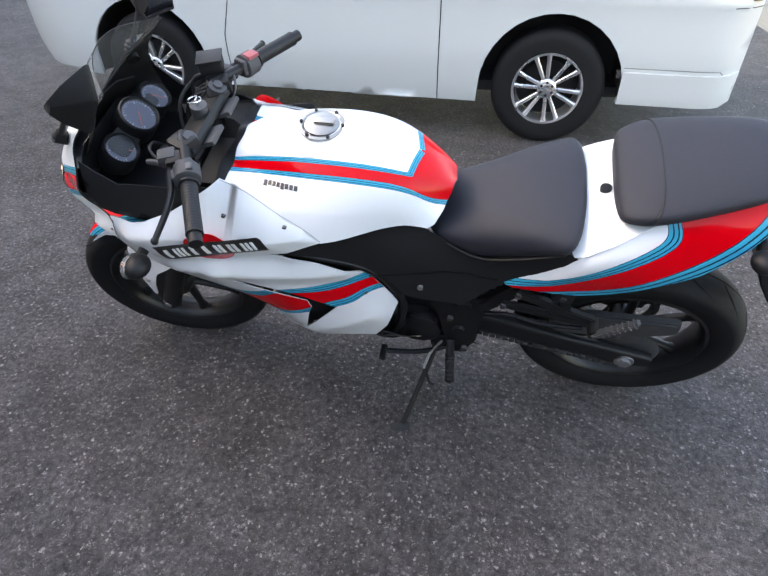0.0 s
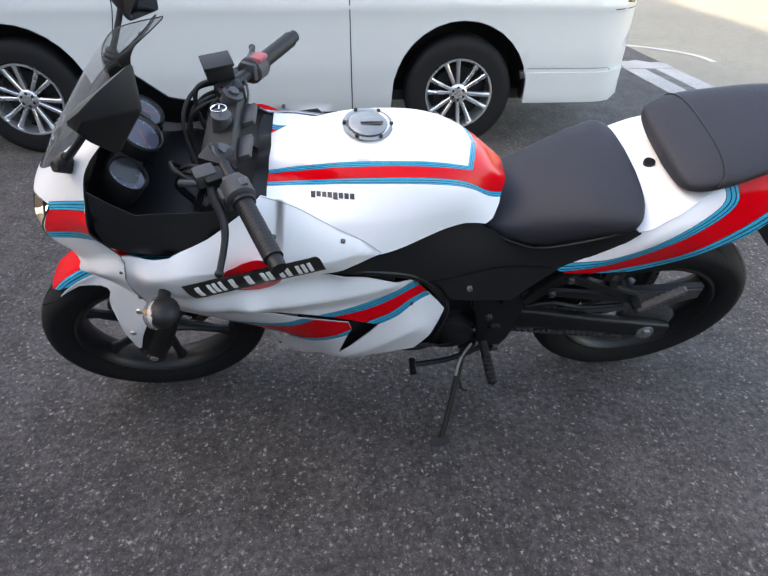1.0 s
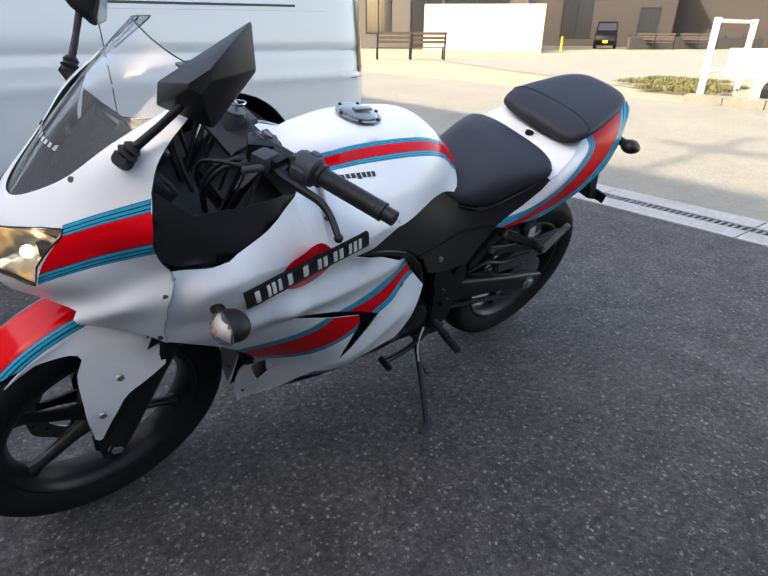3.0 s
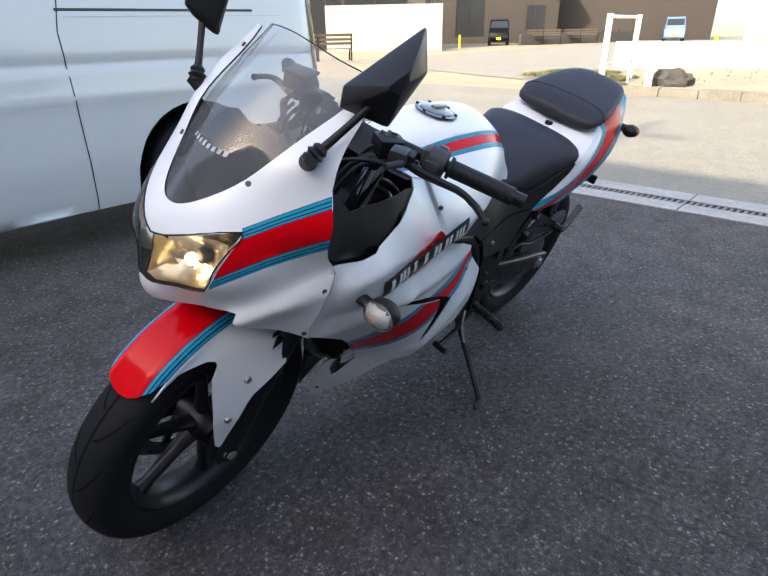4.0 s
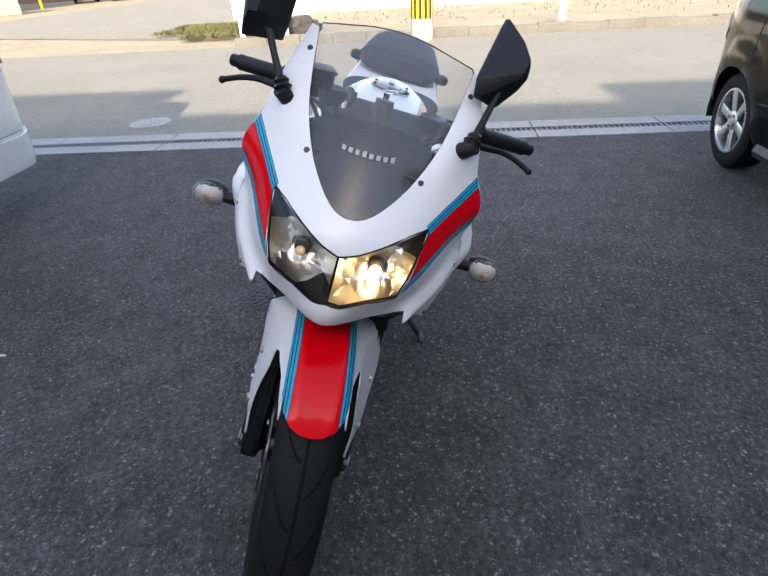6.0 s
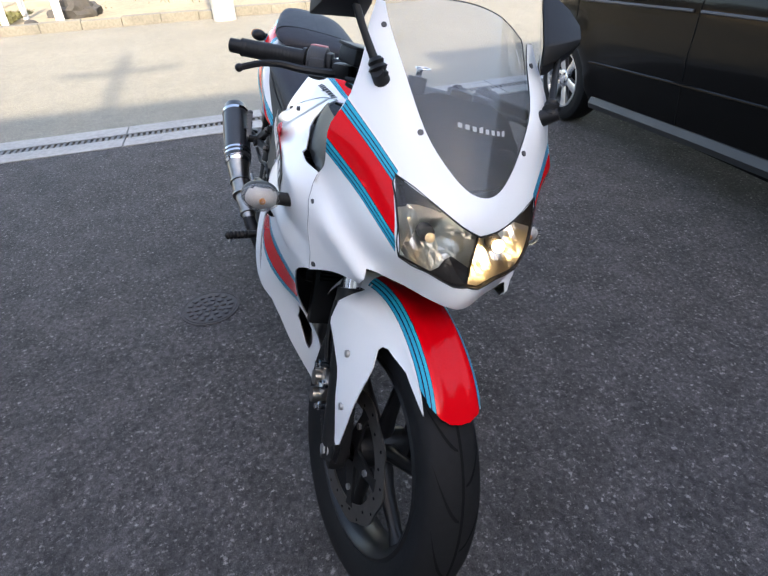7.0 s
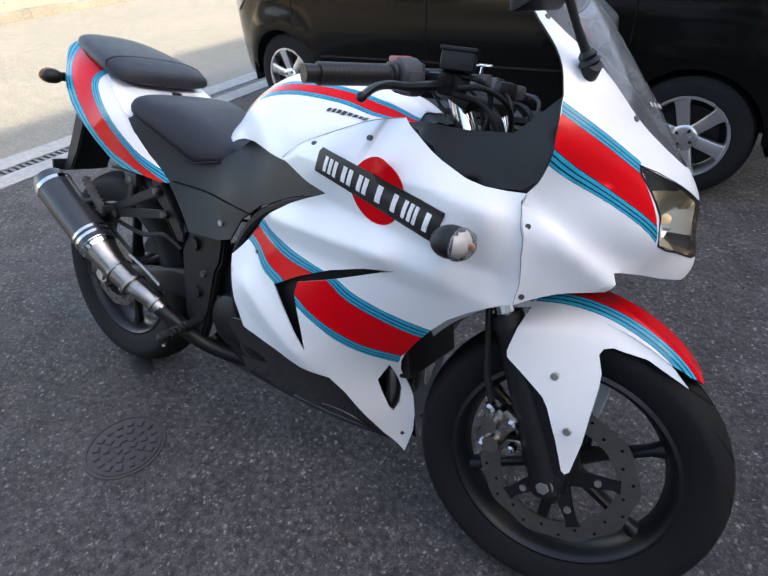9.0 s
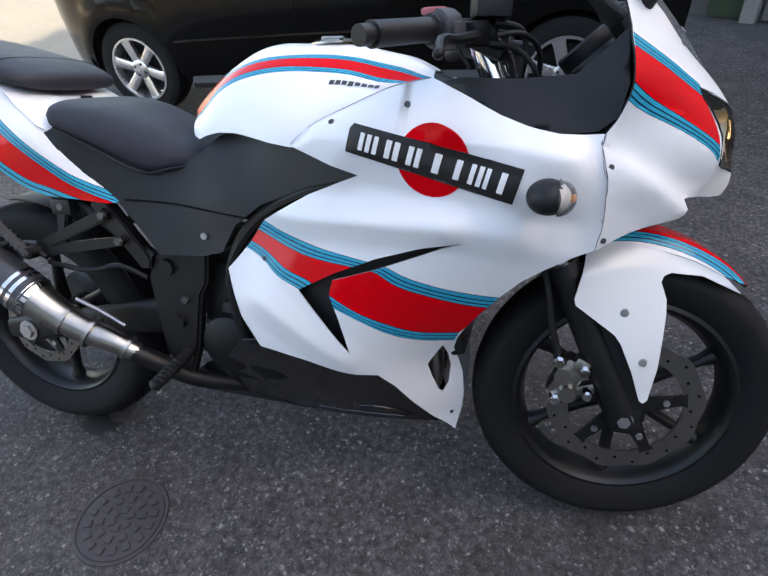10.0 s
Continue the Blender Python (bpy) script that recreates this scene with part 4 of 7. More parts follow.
# fork, clamps, brake
for s in (1, -1):
    y = .010 + s * .092
    bm = bmesh.new()
    rod(bm, (.700, y, .285), (.560, y, .575), .030, .028, 20)
    rod(bm, (.560, y, .575), (.548, y, .598), .033, .030, 20)
    box(bm, (.700, y, .300), (.05, .04, .06), .012)
    slab(bm, [(.567, .602), (.600, .520), (.622, .420), (.640, .335), (.668, .292), (.700, .272), (.733, .300), (.732, .335), (.705, .397), (.645, .517), (.600, .604)], y - .016, y + .016, .008)
    part("fork_lower", bm, BLACK_METAL, BIKE, "black fork lower leg")
    bm = bmesh.new()
    rod(bm, (.548, y, .598), (.372, y * .96, .975), .0205, n=20)
    part("fork_tube", bm, CHROME, BIKE, "bright steel fork tube")
    bm = bmesh.new()
    rod(bm, (.694, y, .303), (.694, y + s * .031, .303), .014, .012, 6)
    rod(bm, (.694, y, .303), (.694, y + s * .024, .303), .020, .018, 20)
    part("axle_nut", bm, STEEL, BIKE)
    bm = bmesh.new()
    rod(bm, (.376, y * .96, .966), (.366, y * .96, .988), .0215, .0205, 20)
    rod(bm, (.366, y * .96, .988), (.363, y * .96, .994), .011, .011, 6)
    part("fork_cap", bm, GREY_METAL, BIKE, "grey fork top cap")
bm = bmesh.new()
for z, x, t in ((.955, .385, .024), (.745, .480, .034)):
    box(bm, (x, 0, z), (.075, .235, t), .010, Matrix.Rotation(radians(25), 4, "Y"))
part("triple_clamp", bm, BLACK_METAL, BIKE, "black fork clamps")
bm = bmesh.new()
rod(bm, (.384, 0, .96), (.380, 0, .995), .020, .019, 20)
part("ignition_lock", bm, GREY_METAL, BIKE)
bm = bmesh.new()
ring = [(.380 + .0145 * math.cos(a), .006 + .0145 * math.sin(a), 1.012 + .002 * math.sin(a)) for a in (2 * math.pi * k / 14 for k in range(14))]
for a, b in zip(ring, ring[1:] + ring[:1]):
    rod(bm, a, b, .0014, n=6)
box(bm, (.380, 0, 1.0), (.003, .012, .022), .001)
part("key", bm, CHROME, BIKE, "ignition key with a wire ring")
# calliper and hose
bm = bmesh.new()
box(bm, (.585, -.088, .375), (.048, .045, .085), .012, Matrix.Rotation(radians(25), 4, "Y"))
for dz in (-.02, .018):
    rod(bm, (.580 - dz * .3, -.105, .372 + dz), (.580 - dz * .3, -.125, .372 + dz), .018, .016, 18)
box(bm, (.605, -.098, .408), (.030, .030, .030), .006, Matrix.Rotation(radians(25), 4, "Y"))
box(bm, (.612, -.085, .350), (.050, .022, .020), .005, Matrix.Rotation(radians(-20), 4, "Y"))
calliper = part("brake_calliper", bm, STEEL_BRUSHED, BIKE, "silver front brake calliper")
for x, z, r in ((.566, .415, .009), (.612, .402, .008), (.566, .335, .008), (.622, .352, .007)):
    bm = bmesh.new()
    rod(bm, (x, -.100, z), (x, -.124, z), r, n=6)
    rod(bm, (x, -.100, z), (x, -.117, z), r * 1.35, n=16)
    part("calliper_bolt", bm, CHROME, calliper)
bm = bmesh.new()
tube(bm, [(.565, -.10, .42), (.545, -.105, .48), (.53, -.10, .55), (.51, -.085, .62), (.47, -.06, .70)], .0065, 8)
part("brake_hose", bm, BLACK_PLASTIC, BIKE)

# fuel tank, in degrees round a line at z = 0.80
TV = .0028  # metres for a degree
TANK_FORM = [(.25, 24, .146), (.25, 43, .133), (.18, 25, .160), (.18, 44, .149), (.30, 25, .124), (.30, 42, .118), (.33, 0, .098), (.33, 45, .150), (.33, 85, .16), (.31, 50, .170), (.25, 58, .1735), (.25, 80, .175), (.18, 70.5, .1835), (.18, 86, .186), (.12, 80.5, .1890), (.085, 90, .1925), (.30, 0, .115), (.22, 0, .145), (.217, 50, .137), (.1, 0, .1655), (.12, 49, .1605), (.1, 25, .1675), (.1, 68, .176), (0, 0, .167), (0, 45, .160),
       (0, 92, .163), (-.06, 0, .152), (-.1, 0, .127), (-.1, 45, .128), (-.1, 92, .124), (-.14, 0, .098), (-.14, 50, .100), (-.17, 0, .074), (-.17, 45, .080), (-.157, 91, .112), (-.18, 90, .090), (-.2, 0, .032), (-.2, 60, .050), (.05, 0, .165), (.16, 0, .160)]
TANK = surface([(x, a * TV, r) for x, a, r in TANK_FORM] + [(x, -a * TV, r) for x, a, r in TANK_FORM if a], 0.05)


def tank_at(x, v):
    r, q = TANK(x, v), v / TV
    return Vector((x, r * math.sin(radians(q)), .80 + r * math.cos(radians(q))))


half = [(.296, 0), (.299, 25), (.302, 40), (.300, 53.2), (.25, 59.5), (.18, 72), (.12, 82.5), (.083, 91.5), (.03, 90), (-.05, 86), (-.097, 86), (-.125, 89), (-.145, 93), (-.160, 90), (-.176, 76), (-.190, 45), (-.197, 0)]
ol = [(x, a * TV) for x, a in half] + [(x, -a * TV) for x, a in half[-2:0:-1]]
ps = []
for s in (1, -1):
    up = [(x, s * a * TV) for x, a in ((.34, 28), (.25, 29), (.1, 30), (0, 30.5), (-.07, 31), (-.096, 31), (-.101, 22), (-.107, 10), (-.112, 0), (-.21, 0))]
    upb = [(x, s * a * TV) for x, a in ((.34, 31.5), (.25, 32.5), (.1, 33.5), (0, 34), (-.075, 34.5), (-.107, 34.5), (-.113, 23), (-.119, 11), (-.124, 2))]
    lo = [(x, s * a * TV) for x, a in ((.34, 40), (.25, 40), (.1, 41), (0, 41.5), (-.07, 43), (-.11, 47), (-.15, 56), (-.21, 66))]
    lob = [(x, s * a * TV) for x, a in ((.34, 44.5), (.25, 44), (.1, 45), (0, 46), (-.07, 48), (-.115, 53), (-.155, 64), (-.21, 76))]
    ps += band(up, spline(lo, 3)) + triple(up[:-1], upb) + triple(spline(lo, 3), spline(lob, 3))
bm = panel(ol, lambda x, v: tank_at(x, v), (0, 0, 1), paints=ps, step=0.011, thick=0.003)
tank = part("fuel_tank", bm, PAINTS, BIKE, "white fuel tank with red and blue stripes", smooth="all")
cover = [(.285, 0), (.285, 52), (.322, 50.5), (.330, 40), (.325, 0)]
bm = panel([(x, a * TV) for x, a in cover] + [(x, -a * TV) for x, a in cover[-2:0:-1]], lambda x, v: tank_at(x, v) - Vector((0, 0, .004)), (0, 0, 1), step=0.02, thick=0.003)
part("front_cover", bm, BLACK_PLASTIC, tank, "black cover before the tank", smooth="all")
bm = bmesh.new()
cap = pose(.101, 0, .9655, 0, -3, 0) @ Matrix.Diagonal((.87, .87, 1, 1))
for prof in ([(.058, -.002), (.058, .002), (.050, .003), (.047, .001)], [(.044, 0), (.044, .004), (.036, .007), (.0001, .007)]):
    n = 40
    rings = [[bm.verts.new(cap @ Vector((r * math.cos(2 * math.pi * k / n), r * math.sin(2 * math.pi * k / n), z))) for k in range(n)] for r, z in prof]
    for a, b in zip(rings, rings[1:]):
        for k in range(n):
            bm.faces.new((a[k], a[(k + 1) % n], b[(k + 1) % n], b[k]))
box(bm, cap @ Vector((-.008, 0, .010)), (.045, .016, .007), .003)
part("filler_cap", bm, STEEL_BRUSHED, tank, "steel filler cap with a ring of screws")
for k in range(6):
    bm = bmesh.new()
    a = 2 * math.pi * k / 6
    rod(bm, cap @ Vector((.053 * math.cos(a), .053 * math.sin(a), 0)), cap @ Vector((.053 * math.cos(a), .053 * math.sin(a), .006)), .004, n=8)
    part("cap_screw", bm, BLACK_METAL, tank)
for s in (1, -1):
    for k in range(8):
        x0 = .217 - k * .0108
        bm = bmesh.new()
        tall = 58.6 if k in (0, 4) else 57.6
        vs = []
        for dx, a in ((0, 53.8), (-.0085, 53.8), (-.0085, tall), (0, tall)):
            a -= (x0 + dx - .13) * 30
            p = tank_at(x0 + dx, s * (a - 2.5) * TV)
            d = Vector((0, p.y, p.z - .80)).normalized()
            vs.append(bm.verts.new(p + d * .0012))
        bm.faces.new(vs if s > 0 else vs[::-1])
        part("dark_bar", bm, BLACK_DECAL, tank)

# side covers
COV = surface([(-.2, .77, .10), (-.1, .83, .090), (-.15, .80, .098), (.05, .82, .155), (0, .76, .150), (.09, .79, .172), (.2, .755, .205), (.05, .70, .172), (-.133, .61, .155), (-.28, .67, .143), (-.1, .70, .150), (-.27, .73, .128), (-.38, .745, .152), (-.45, .80, .166)])
for s in (1, -1):
    bm = panel([(-.268, .722), (-.225, .735), (-.19, .748), (-.15, .770), (-.11, .800), (-.05, .822), (.06, .825), (.10, .82), (.20, .775), (.215, .755), (.106, .727), (.0, .684), (-.058, .64), (-.09, .585), (-.14, .57), (-.24, .565), (-.33, .665), (-.37, .70), (-.43, .75), (-.47, .80), (-.44, .815), (-.36, .785), (-.30, .75)],
               lambda x, z: (x, s * (COV(x, z) - .004), z), (0, s, 0), step=0.022, thick=0.004)
    c = part("side_cover", bm, BLACK_PLASTIC, BIKE, "matt black side cover", smooth="all")
    bm = bmesh.new()
    rod(bm, (-.133, s * .148, .612), (-.133, s * .158, .612), .007, n=10)
    part("screw", bm, STEEL, c)
    bm = bmesh.new()
    tube(bm, [(x, s * (COV(x, z) - .003), z) for x, z in ((-.315, .672), (-.22, .668), (-.13, .662), (-.03, .657))], .0022, 6)
    part("panel_gap", bm, GROOVE, c, "dark gap between two panels")
    bm = bmesh.new()
    tube(bm, [(.20, s * .196, .750), (.10, s * .172, .715), (0, s * .150, .665), (-.06, s * .148, .60), (-.085, s * .150, .52), (-.07, s * .150, .42), (-.05, s * .14, .36)], [.003, .010, .012, .012, .012, .012, .012], 8)
    part("frame_edge", bm, BLACK_METAL, BIKE)


def cushion(name, secs, label, e=3.0, mat=SEAT, taper=0.0):
    """A padded form through sections (x, half width, top, bottom); taper: the share by which its top is narrower."""
    cur = [spline([(s[0], s[k], 0) for s in secs], 5) for k in (1, 2, 3)]
    rings = []
    for i in range(len(cur[0])):
        x, w, top, bot = cur[0][i][0], cur[0][i][1], cur[1][i][1], cur[2][i][1]
        cz, h = (top + bot) / 2, (top - bot) / 2
        ring = []
        for k in range(40):
            a = 2 * math.pi * k / 40
            ca, sa = math.cos(a), math.sin(a)
            ring.append((x, w * (1 - taper * max(0, sa) ** .7) * math.copysign(abs(ca) ** (2 / e), ca), cz + h * math.copysign(abs(sa) ** (2 / e), sa)))
        rings.append(ring)
    bm = bmesh.new()
    loft(bm, rings)
    return part(name, bm, mat, BIKE, label, smooth="all")


seat = cushion("seat", [(-.135, .040, .760, .742), (-.155, .085, .772, .737), (-.18, .104, .780, .733), (-.215, .118, .792, .726), (-.272, .132, .818, .714), (-.36, .154, .849, .760), (-.42, .168, .860, .792), (-.448, .168, .863, .806), (-.466, .135, .863, .822), (-.474, .07, .860, .834)], "black vinyl rider seat", 4.2, taper=.17)
for s in (1, -1):
    bm = bmesh.new()
    tube(bm, [(-.16, s * .090, .744), (-.215, s * .119, .735), (-.275, s * .133, .727), (-.36, s * .155, .770), (-.44, s * .166, .812)], .003, 6)
    part("seat_piping", bm, BLACK_PLASTIC, seat)
pil = cushion("pillion_seat", [(-.522, .085, .904, .880), (-.535, .132, .917, .878), (-.59, .147, .942, .887), (-.68, .133, .967, .912), (-.76, .112, .986, .936), (-.805, .086, .990, .944), (-.830, .040, .977, .955)], "black vinyl pillion seat", 2.9)
bm = bmesh.new()
w = []
for k in range(25):
    a = math.pi * k / 24
    ca, sa = math.cos(a), math.sin(a)
    w.append((-.580 - .02 * sa, .1475 * math.copysign(abs(ca) ** (2 / 2.9), ca), .911 + .0325 * sa ** (2 / 2.9)))
tube(bm, w, .0026, 8, 1)
part("seat_strap", bm, BLACK_PLASTIC, pil, "narrow black strap")

# tail
TAIL = surface([(-.299, .671, .150), (-.40, .735, .170), (-.462, .81, .182), (-.55, .84, .168), (-.60, .90, .137), (-.78, .955, .108), (-.79, .945, .112), (-.70, .82, .174), (-.62, .75, .180), (-.75, .875, .153), (-.545, .69, .165), (-.42, .675, .165), (-.5, .76, .178), (-.68, .92, .132)])
for s in (1, -1):
    ol = [(-.299, .669), (-.34, .698), (-.40, .737), (-.45, .785), (-.485, .825), (-.53, .855), (-.575, .875), (-.605, .902), (-.68, .930), (-.75, .950), (-.81, .962), (-.830, .965), (-.834, .951), (-.772, .877), (-.697, .804), (-.62, .748), (-.56, .697), (-.535, .684), (-.50, .674), (-.42, .670), (-.35, .664)]
    b1 = spline([(-.305, .672), (-.40, .712), (-.455, .748), (-.545, .812), (-.600, .853), (-.618, .880), (-.606, .906)], 4)
    b2 = spline([(-.335, .664), (-.42, .698), (-.475, .733), (-.565, .796), (-.625, .843), (-.645, .878), (-.630, .915)], 4)
    r1 = spline([(-.39, .664), (-.47, .69), (-.54, .71), (-.61, .766), (-.695, .842), (-.757, .905), (-.800, .972)], 4)
    r2 = spline([(-.44, .655), (-.50, .665), (-.56, .685), (-.63, .745), (-.722, .822), (-.79, .888), (-.846, .972)], 4)
    ps = [(ribbon(b2, r1, 0, 1), 1)] + triple(b1, b2) + triple(r1, r2)
    brow = sorted(ol[:12])

    def tail_side(x, z):
        up = float(np.interp(x, [q[0] for q in brow], [q[1] for q in brow])) - z
        return (x, s * (TAIL(x, z) - .024 * max(0, 1 - up / .045) ** 2), z)
    bm = panel(ol, tail_side, (0, s, 0), paints=ps, step=0.013, thick=0.003, inner=4)
    part("tail_cowl", bm, PAINTS, BIKE, "white tail cowl with red and blue stripes", smooth="all")
TOP = surface([(-.47, 0, .850), (-.51, 0, .858), (-.58, 0, .880), (-.46, .172, .800), (-.48, .13, .838), (-.53, .158, .850), (-.59, .145, .888), (-.46, -.172, .800), (-.48, -.13, .838), (-.53, -.158, .850), (-.59, -.145, .888), (-.40, .165, .765), (-.40, -.165, .765)])
hf = [(-.448, 0), (-.448, .06), (-.448, .11), (-.452, .145), (-.46, .163), (-.48, .168), (-.53, .158), (-.60, .130), (-.62, .10), (-.62, 0)]
bm = panel(hf + [(x, -y) for x, y in hf[-2:0:-1]], lambda x, y: (x, y, TOP(x, y)), (0, 0, 1), step=0.018, thick=0.003)
top = part("seat_surround", bm, WHITE, BIKE, "white cowl between the seats", smooth="all")
bm = bmesh.new()
rod(bm, (-.513, .012, .852), (-.512, .012, .866), .013, .012, 18)
part("seat_lock", bm, BLACK_METAL, top)
bm = bmesh.new()
loft(bm, [[(-.838 - d, y * w_, z + dz) for y, z in ((-.09, .945), (-.05, .965), (.05, .965), (.09, .945), (.05, .90), (-.05, .90))] for d, w_, dz in ((-.04, 1, 0), (.0, 1, 0), (.018, .7, -.01))])
part("tail_lamp", bm, material("tail lamp red", (0.35, 0.01, 0.01), 0.2, coat=0.5), BIKE, "red tail lamp")
bm = bmesh.new()
slab(bm, [(-.77, .85), (-.83, .89), (-.87, .83), (-.93, .70), (-.975, .61), (-1.01, .585), (-1.005, .568), (-.95, .582), (-.905, .645), (-.86, .735), (-.82, .80)], -.060, .060, .004)
box(bm, (-1.0, 0, .590), (.012, .18, .035), .004)
part("plate_bracket", bm, BLACK_PLASTIC, BIKE, "black number-plate bracket")
bm = bmesh.new()
box(bm, (-.62, 0, .80), (.36, .14, .06), .02, Matrix.Rotation(radians(25), 4, "Y"))
box(bm, (-.58, 0, .72), (.30, .15, .05), .02, Matrix.Rotation(radians(8), 4, "Y"))
part("undertray", bm, BLACK_PLASTIC, BIKE)


def signal(x, y, z, s, r, name, label):
    size = 1.0 if r > 0 else .78
    bm = bmesh.new()
    rod(bm, (x, s * (y - .085), z), (x, s * (y - .02), z), .013, .012, 14)
    bmesh.ops.create_uvsphere(bm, u_segments=22, v_segments=14, radius=1.0, matrix=Matrix.Translation((x - r * .006, s * y, z)) @ Matrix.Diagonal((.030 * size, .034 * size, .025 * size, 1)))
    for f in bm.faces:
        if (f.calc_center_median().x - x) * r > .010 and abs(f.calc_center_median().y) > y - .030:
            f.material_index = 1
    body = part(name, bm, [BLACK_PLASTIC, SIGNAL_BACK], BIKE, label)
    if r > 0:
        bm = bmesh.new()
        bmesh.ops.create_uvsphere(bm, u_segments=10, v_segments=8, radius=.006, matrix=Matrix.Translation((x + .026, s * y, z)))
        part("signal_bulb", bm, AMBER, body, "amber bulb")
    bm = bmesh.new()
    bmesh.ops.create_uvsphere(bm, u_segments=22, v_segments=14, radius=1.0, matrix=Matrix.Translation((x + r * .006, s * (y + .001), z)) @ Matrix.Diagonal((.026 * size, .0345 * size, .0255 * size, 1)))
    for v in bm.verts[:]:
        if (v.co.x - x) * r < .007:
            v.co.x = x + r * .007
    part("signal_lens", bm, SIGNAL_GLASS if r > 0 else material("amber lens", (0.45, 0.2, 0.08), 0.2, coat=0.4), body, "clear signal lens")


for s in (1, -1):
    signal(.514, .285, .754, s, 1, "turn_signal", "black front turn signal with clear lens")
    signal(-.795, .176, .868, s, -1, "turn_signal", "black rear turn signal")

# handlebars
for s in (1, -1):
    a, b = Vector((.385, s * .085, .985)), Vector((.258, s * .347, .955))
    at = lambda f: a.lerp(b, f)
    bm = bmesh.new()
    rod(bm, at(0), at(.98), .0115, n=16)
    box(bm, (.378, s * .105, .972), (.055, .05, .04), .010, Matrix.Rotation(radians(-s * 25), 4, "Z"))
    bar = part("handlebar", bm, BLACK_METAL, BIKE, "black clip-on handlebar")
    bm = bmesh.new()
    long = (b - a).length
    prof = [(.011, .48), (.021, .482), (.021, .502), (.0165, .506)]
    for k in range(16):
        f = .515 + k * .0245
        prof += [(.0167, f), (.0167, f + .017), (.01662, f + .018), (.01662, f + .0235)]
    prof += [(.0172, .912), (.0172, .922), (.011, .924)]
    lathe(bm, [(r, f * long) for r, f in prof], n=24)
    bm.transform(Matrix.Translation(a) @ (b - a).to_track_quat("Y", "Z").to_matrix().to_4x4())
    bmesh.ops.recalc_face_normals(bm, faces=bm.faces[:])
    part("grip", bm, BLACK_PLASTIC, bar, "ribbed black rubber grip")
    bm = bmesh.new()
    rod(bm, at(.925), at(1.0), .0135, .0135, 18)
    part("bar_end", bm, BLACK_METAL, bar)
    bm = bmesh.new()
    rot = (b - a).to_track_quat("Y", "Z").to_matrix().to_4x4()
    rod(bm, at(.335), at(.345), .022, .027, 24)
    rod(bm, at(.345), at(.455), .027, .027, 24)
    rod(bm, at(.455), at(.465), .027, .022, 24)
    box(bm, at(.40) + Vector((.012, 0, -.010)), (.044, .032, .040), .010, rot)
    box(bm, at(.33) + Vector((0, 0, .002)), (.036, .016, .036), .007, rot)
    part("switch_housing", bm, FADED, bar)
    bm = bmesh.new()
    box(bm, at(.40) + Vector((-.012, 0, .0235)), (.026 if s < 0 else .014, .032 if s < 0 else .018, .010), .004, rot)
    part("switch", bm, RED_SWITCH if s < 0 else GREY_METAL, bar, "faded red kill switch" if s < 0 else "")
    bm = bmesh.new()
    end = Vector((.358, s * .336, .934))
    tube(bm, [(.385, s * .150, .968), (.380, s * .185, .962), (.362, s * .225, .956), (.352, s * .265, .955), (.352, s * .300, .948), tuple(end)], [.009, .0085, .0075, .0068, .0062, .006], 8)
    bmesh.ops.create_uvsphere(bm, u_segments=12, v_segments=8, radius=.0078, matrix=Matrix.Translation(end))
    box(bm, (.375, s * .150, .972), (.045, .035, .028), .008, rot)
    part("lever", bm, BLACK_METAL, bar, "black brake lever" if s < 0 else "black clutch lever")
bm = bmesh.new()
box(bm, (.398, -.135, 1.005), (.055, .048, .030), .006, Matrix.Rotation(radians(20), 4, "Z"))
box(bm, (.398, -.135, 1.022), (.060, .053, .006), .002, Matrix.Rotation(radians(20), 4, "Z"))
part("brake_reservoir", bm, BLACK_PLASTIC, BIKE, "black square brake fluid reservoir")
cables = [([(.42, .15, .962), (.455, .12, .965), (.475, .07, .94), (.465, .03, .88), (.44, .0, .82)], .0038),
          ([(.41, -.15, .965), (.45, -.12, .968), (.475, -.07, .94), (.47, -.03, .87), (.45, .0, .80)], .0045),
          ([(.345, .125, .968), (.375, .10, .975), (.415, .08, .955), (.44, .07, .88)], .0035),
          ([(.355, -.125, .968), (.385, -.10, .972), (.42, -.08, .95), (.44, -.07, .88)], .0035),
          ([(.340, .155, .955), (.365, .13, .945), (.40, .10, .915), (.43, .09, .86)], .0045),
          ([(.335, .150, .950), (.355, .115, .935), (.385, .085, .90), (.41, .08, .84)], .003),
          ([(.405, -.13, .985), (.445, -.115, .975), (.452, -.10, .93), (.435, -.09, .86)], .0048)]
for q in (-.115, -.10, -.085, .085, .10):
    cables.append(([(.40, q * 1.25, .955), (.445, q * 1.05, .945), (.475, q * .9, .90), (.46, q * .6, .82)], .0042))
for line, r_ in cables:
    bm = bmesh.new()
    tube(bm, line, r_, 8)
    part("control_cable", bm, BLACK_PLASTIC, BIKE)
bm = bmesh.new()
box(bm, (.395, .148, .975), (.040, .034, .030), .008, Matrix.Rotation(radians(25), 4, "Z"))
rod(bm, (.405, .165, .972), (.440, .158, .968), .007, .006, 12)
part("clutch_perch", bm, FADED, BIKE, "grey clutch lever perch")
for q in (.05, -.05):
    bm = bmesh.new()
    box(bm, (.345, q, .952), (.045, .06, .012), .004, Matrix.Rotation(radians(20), 4, "Y"))
    part("clamp_cover", bm, FADED, BIKE)
bm = bmesh.new()
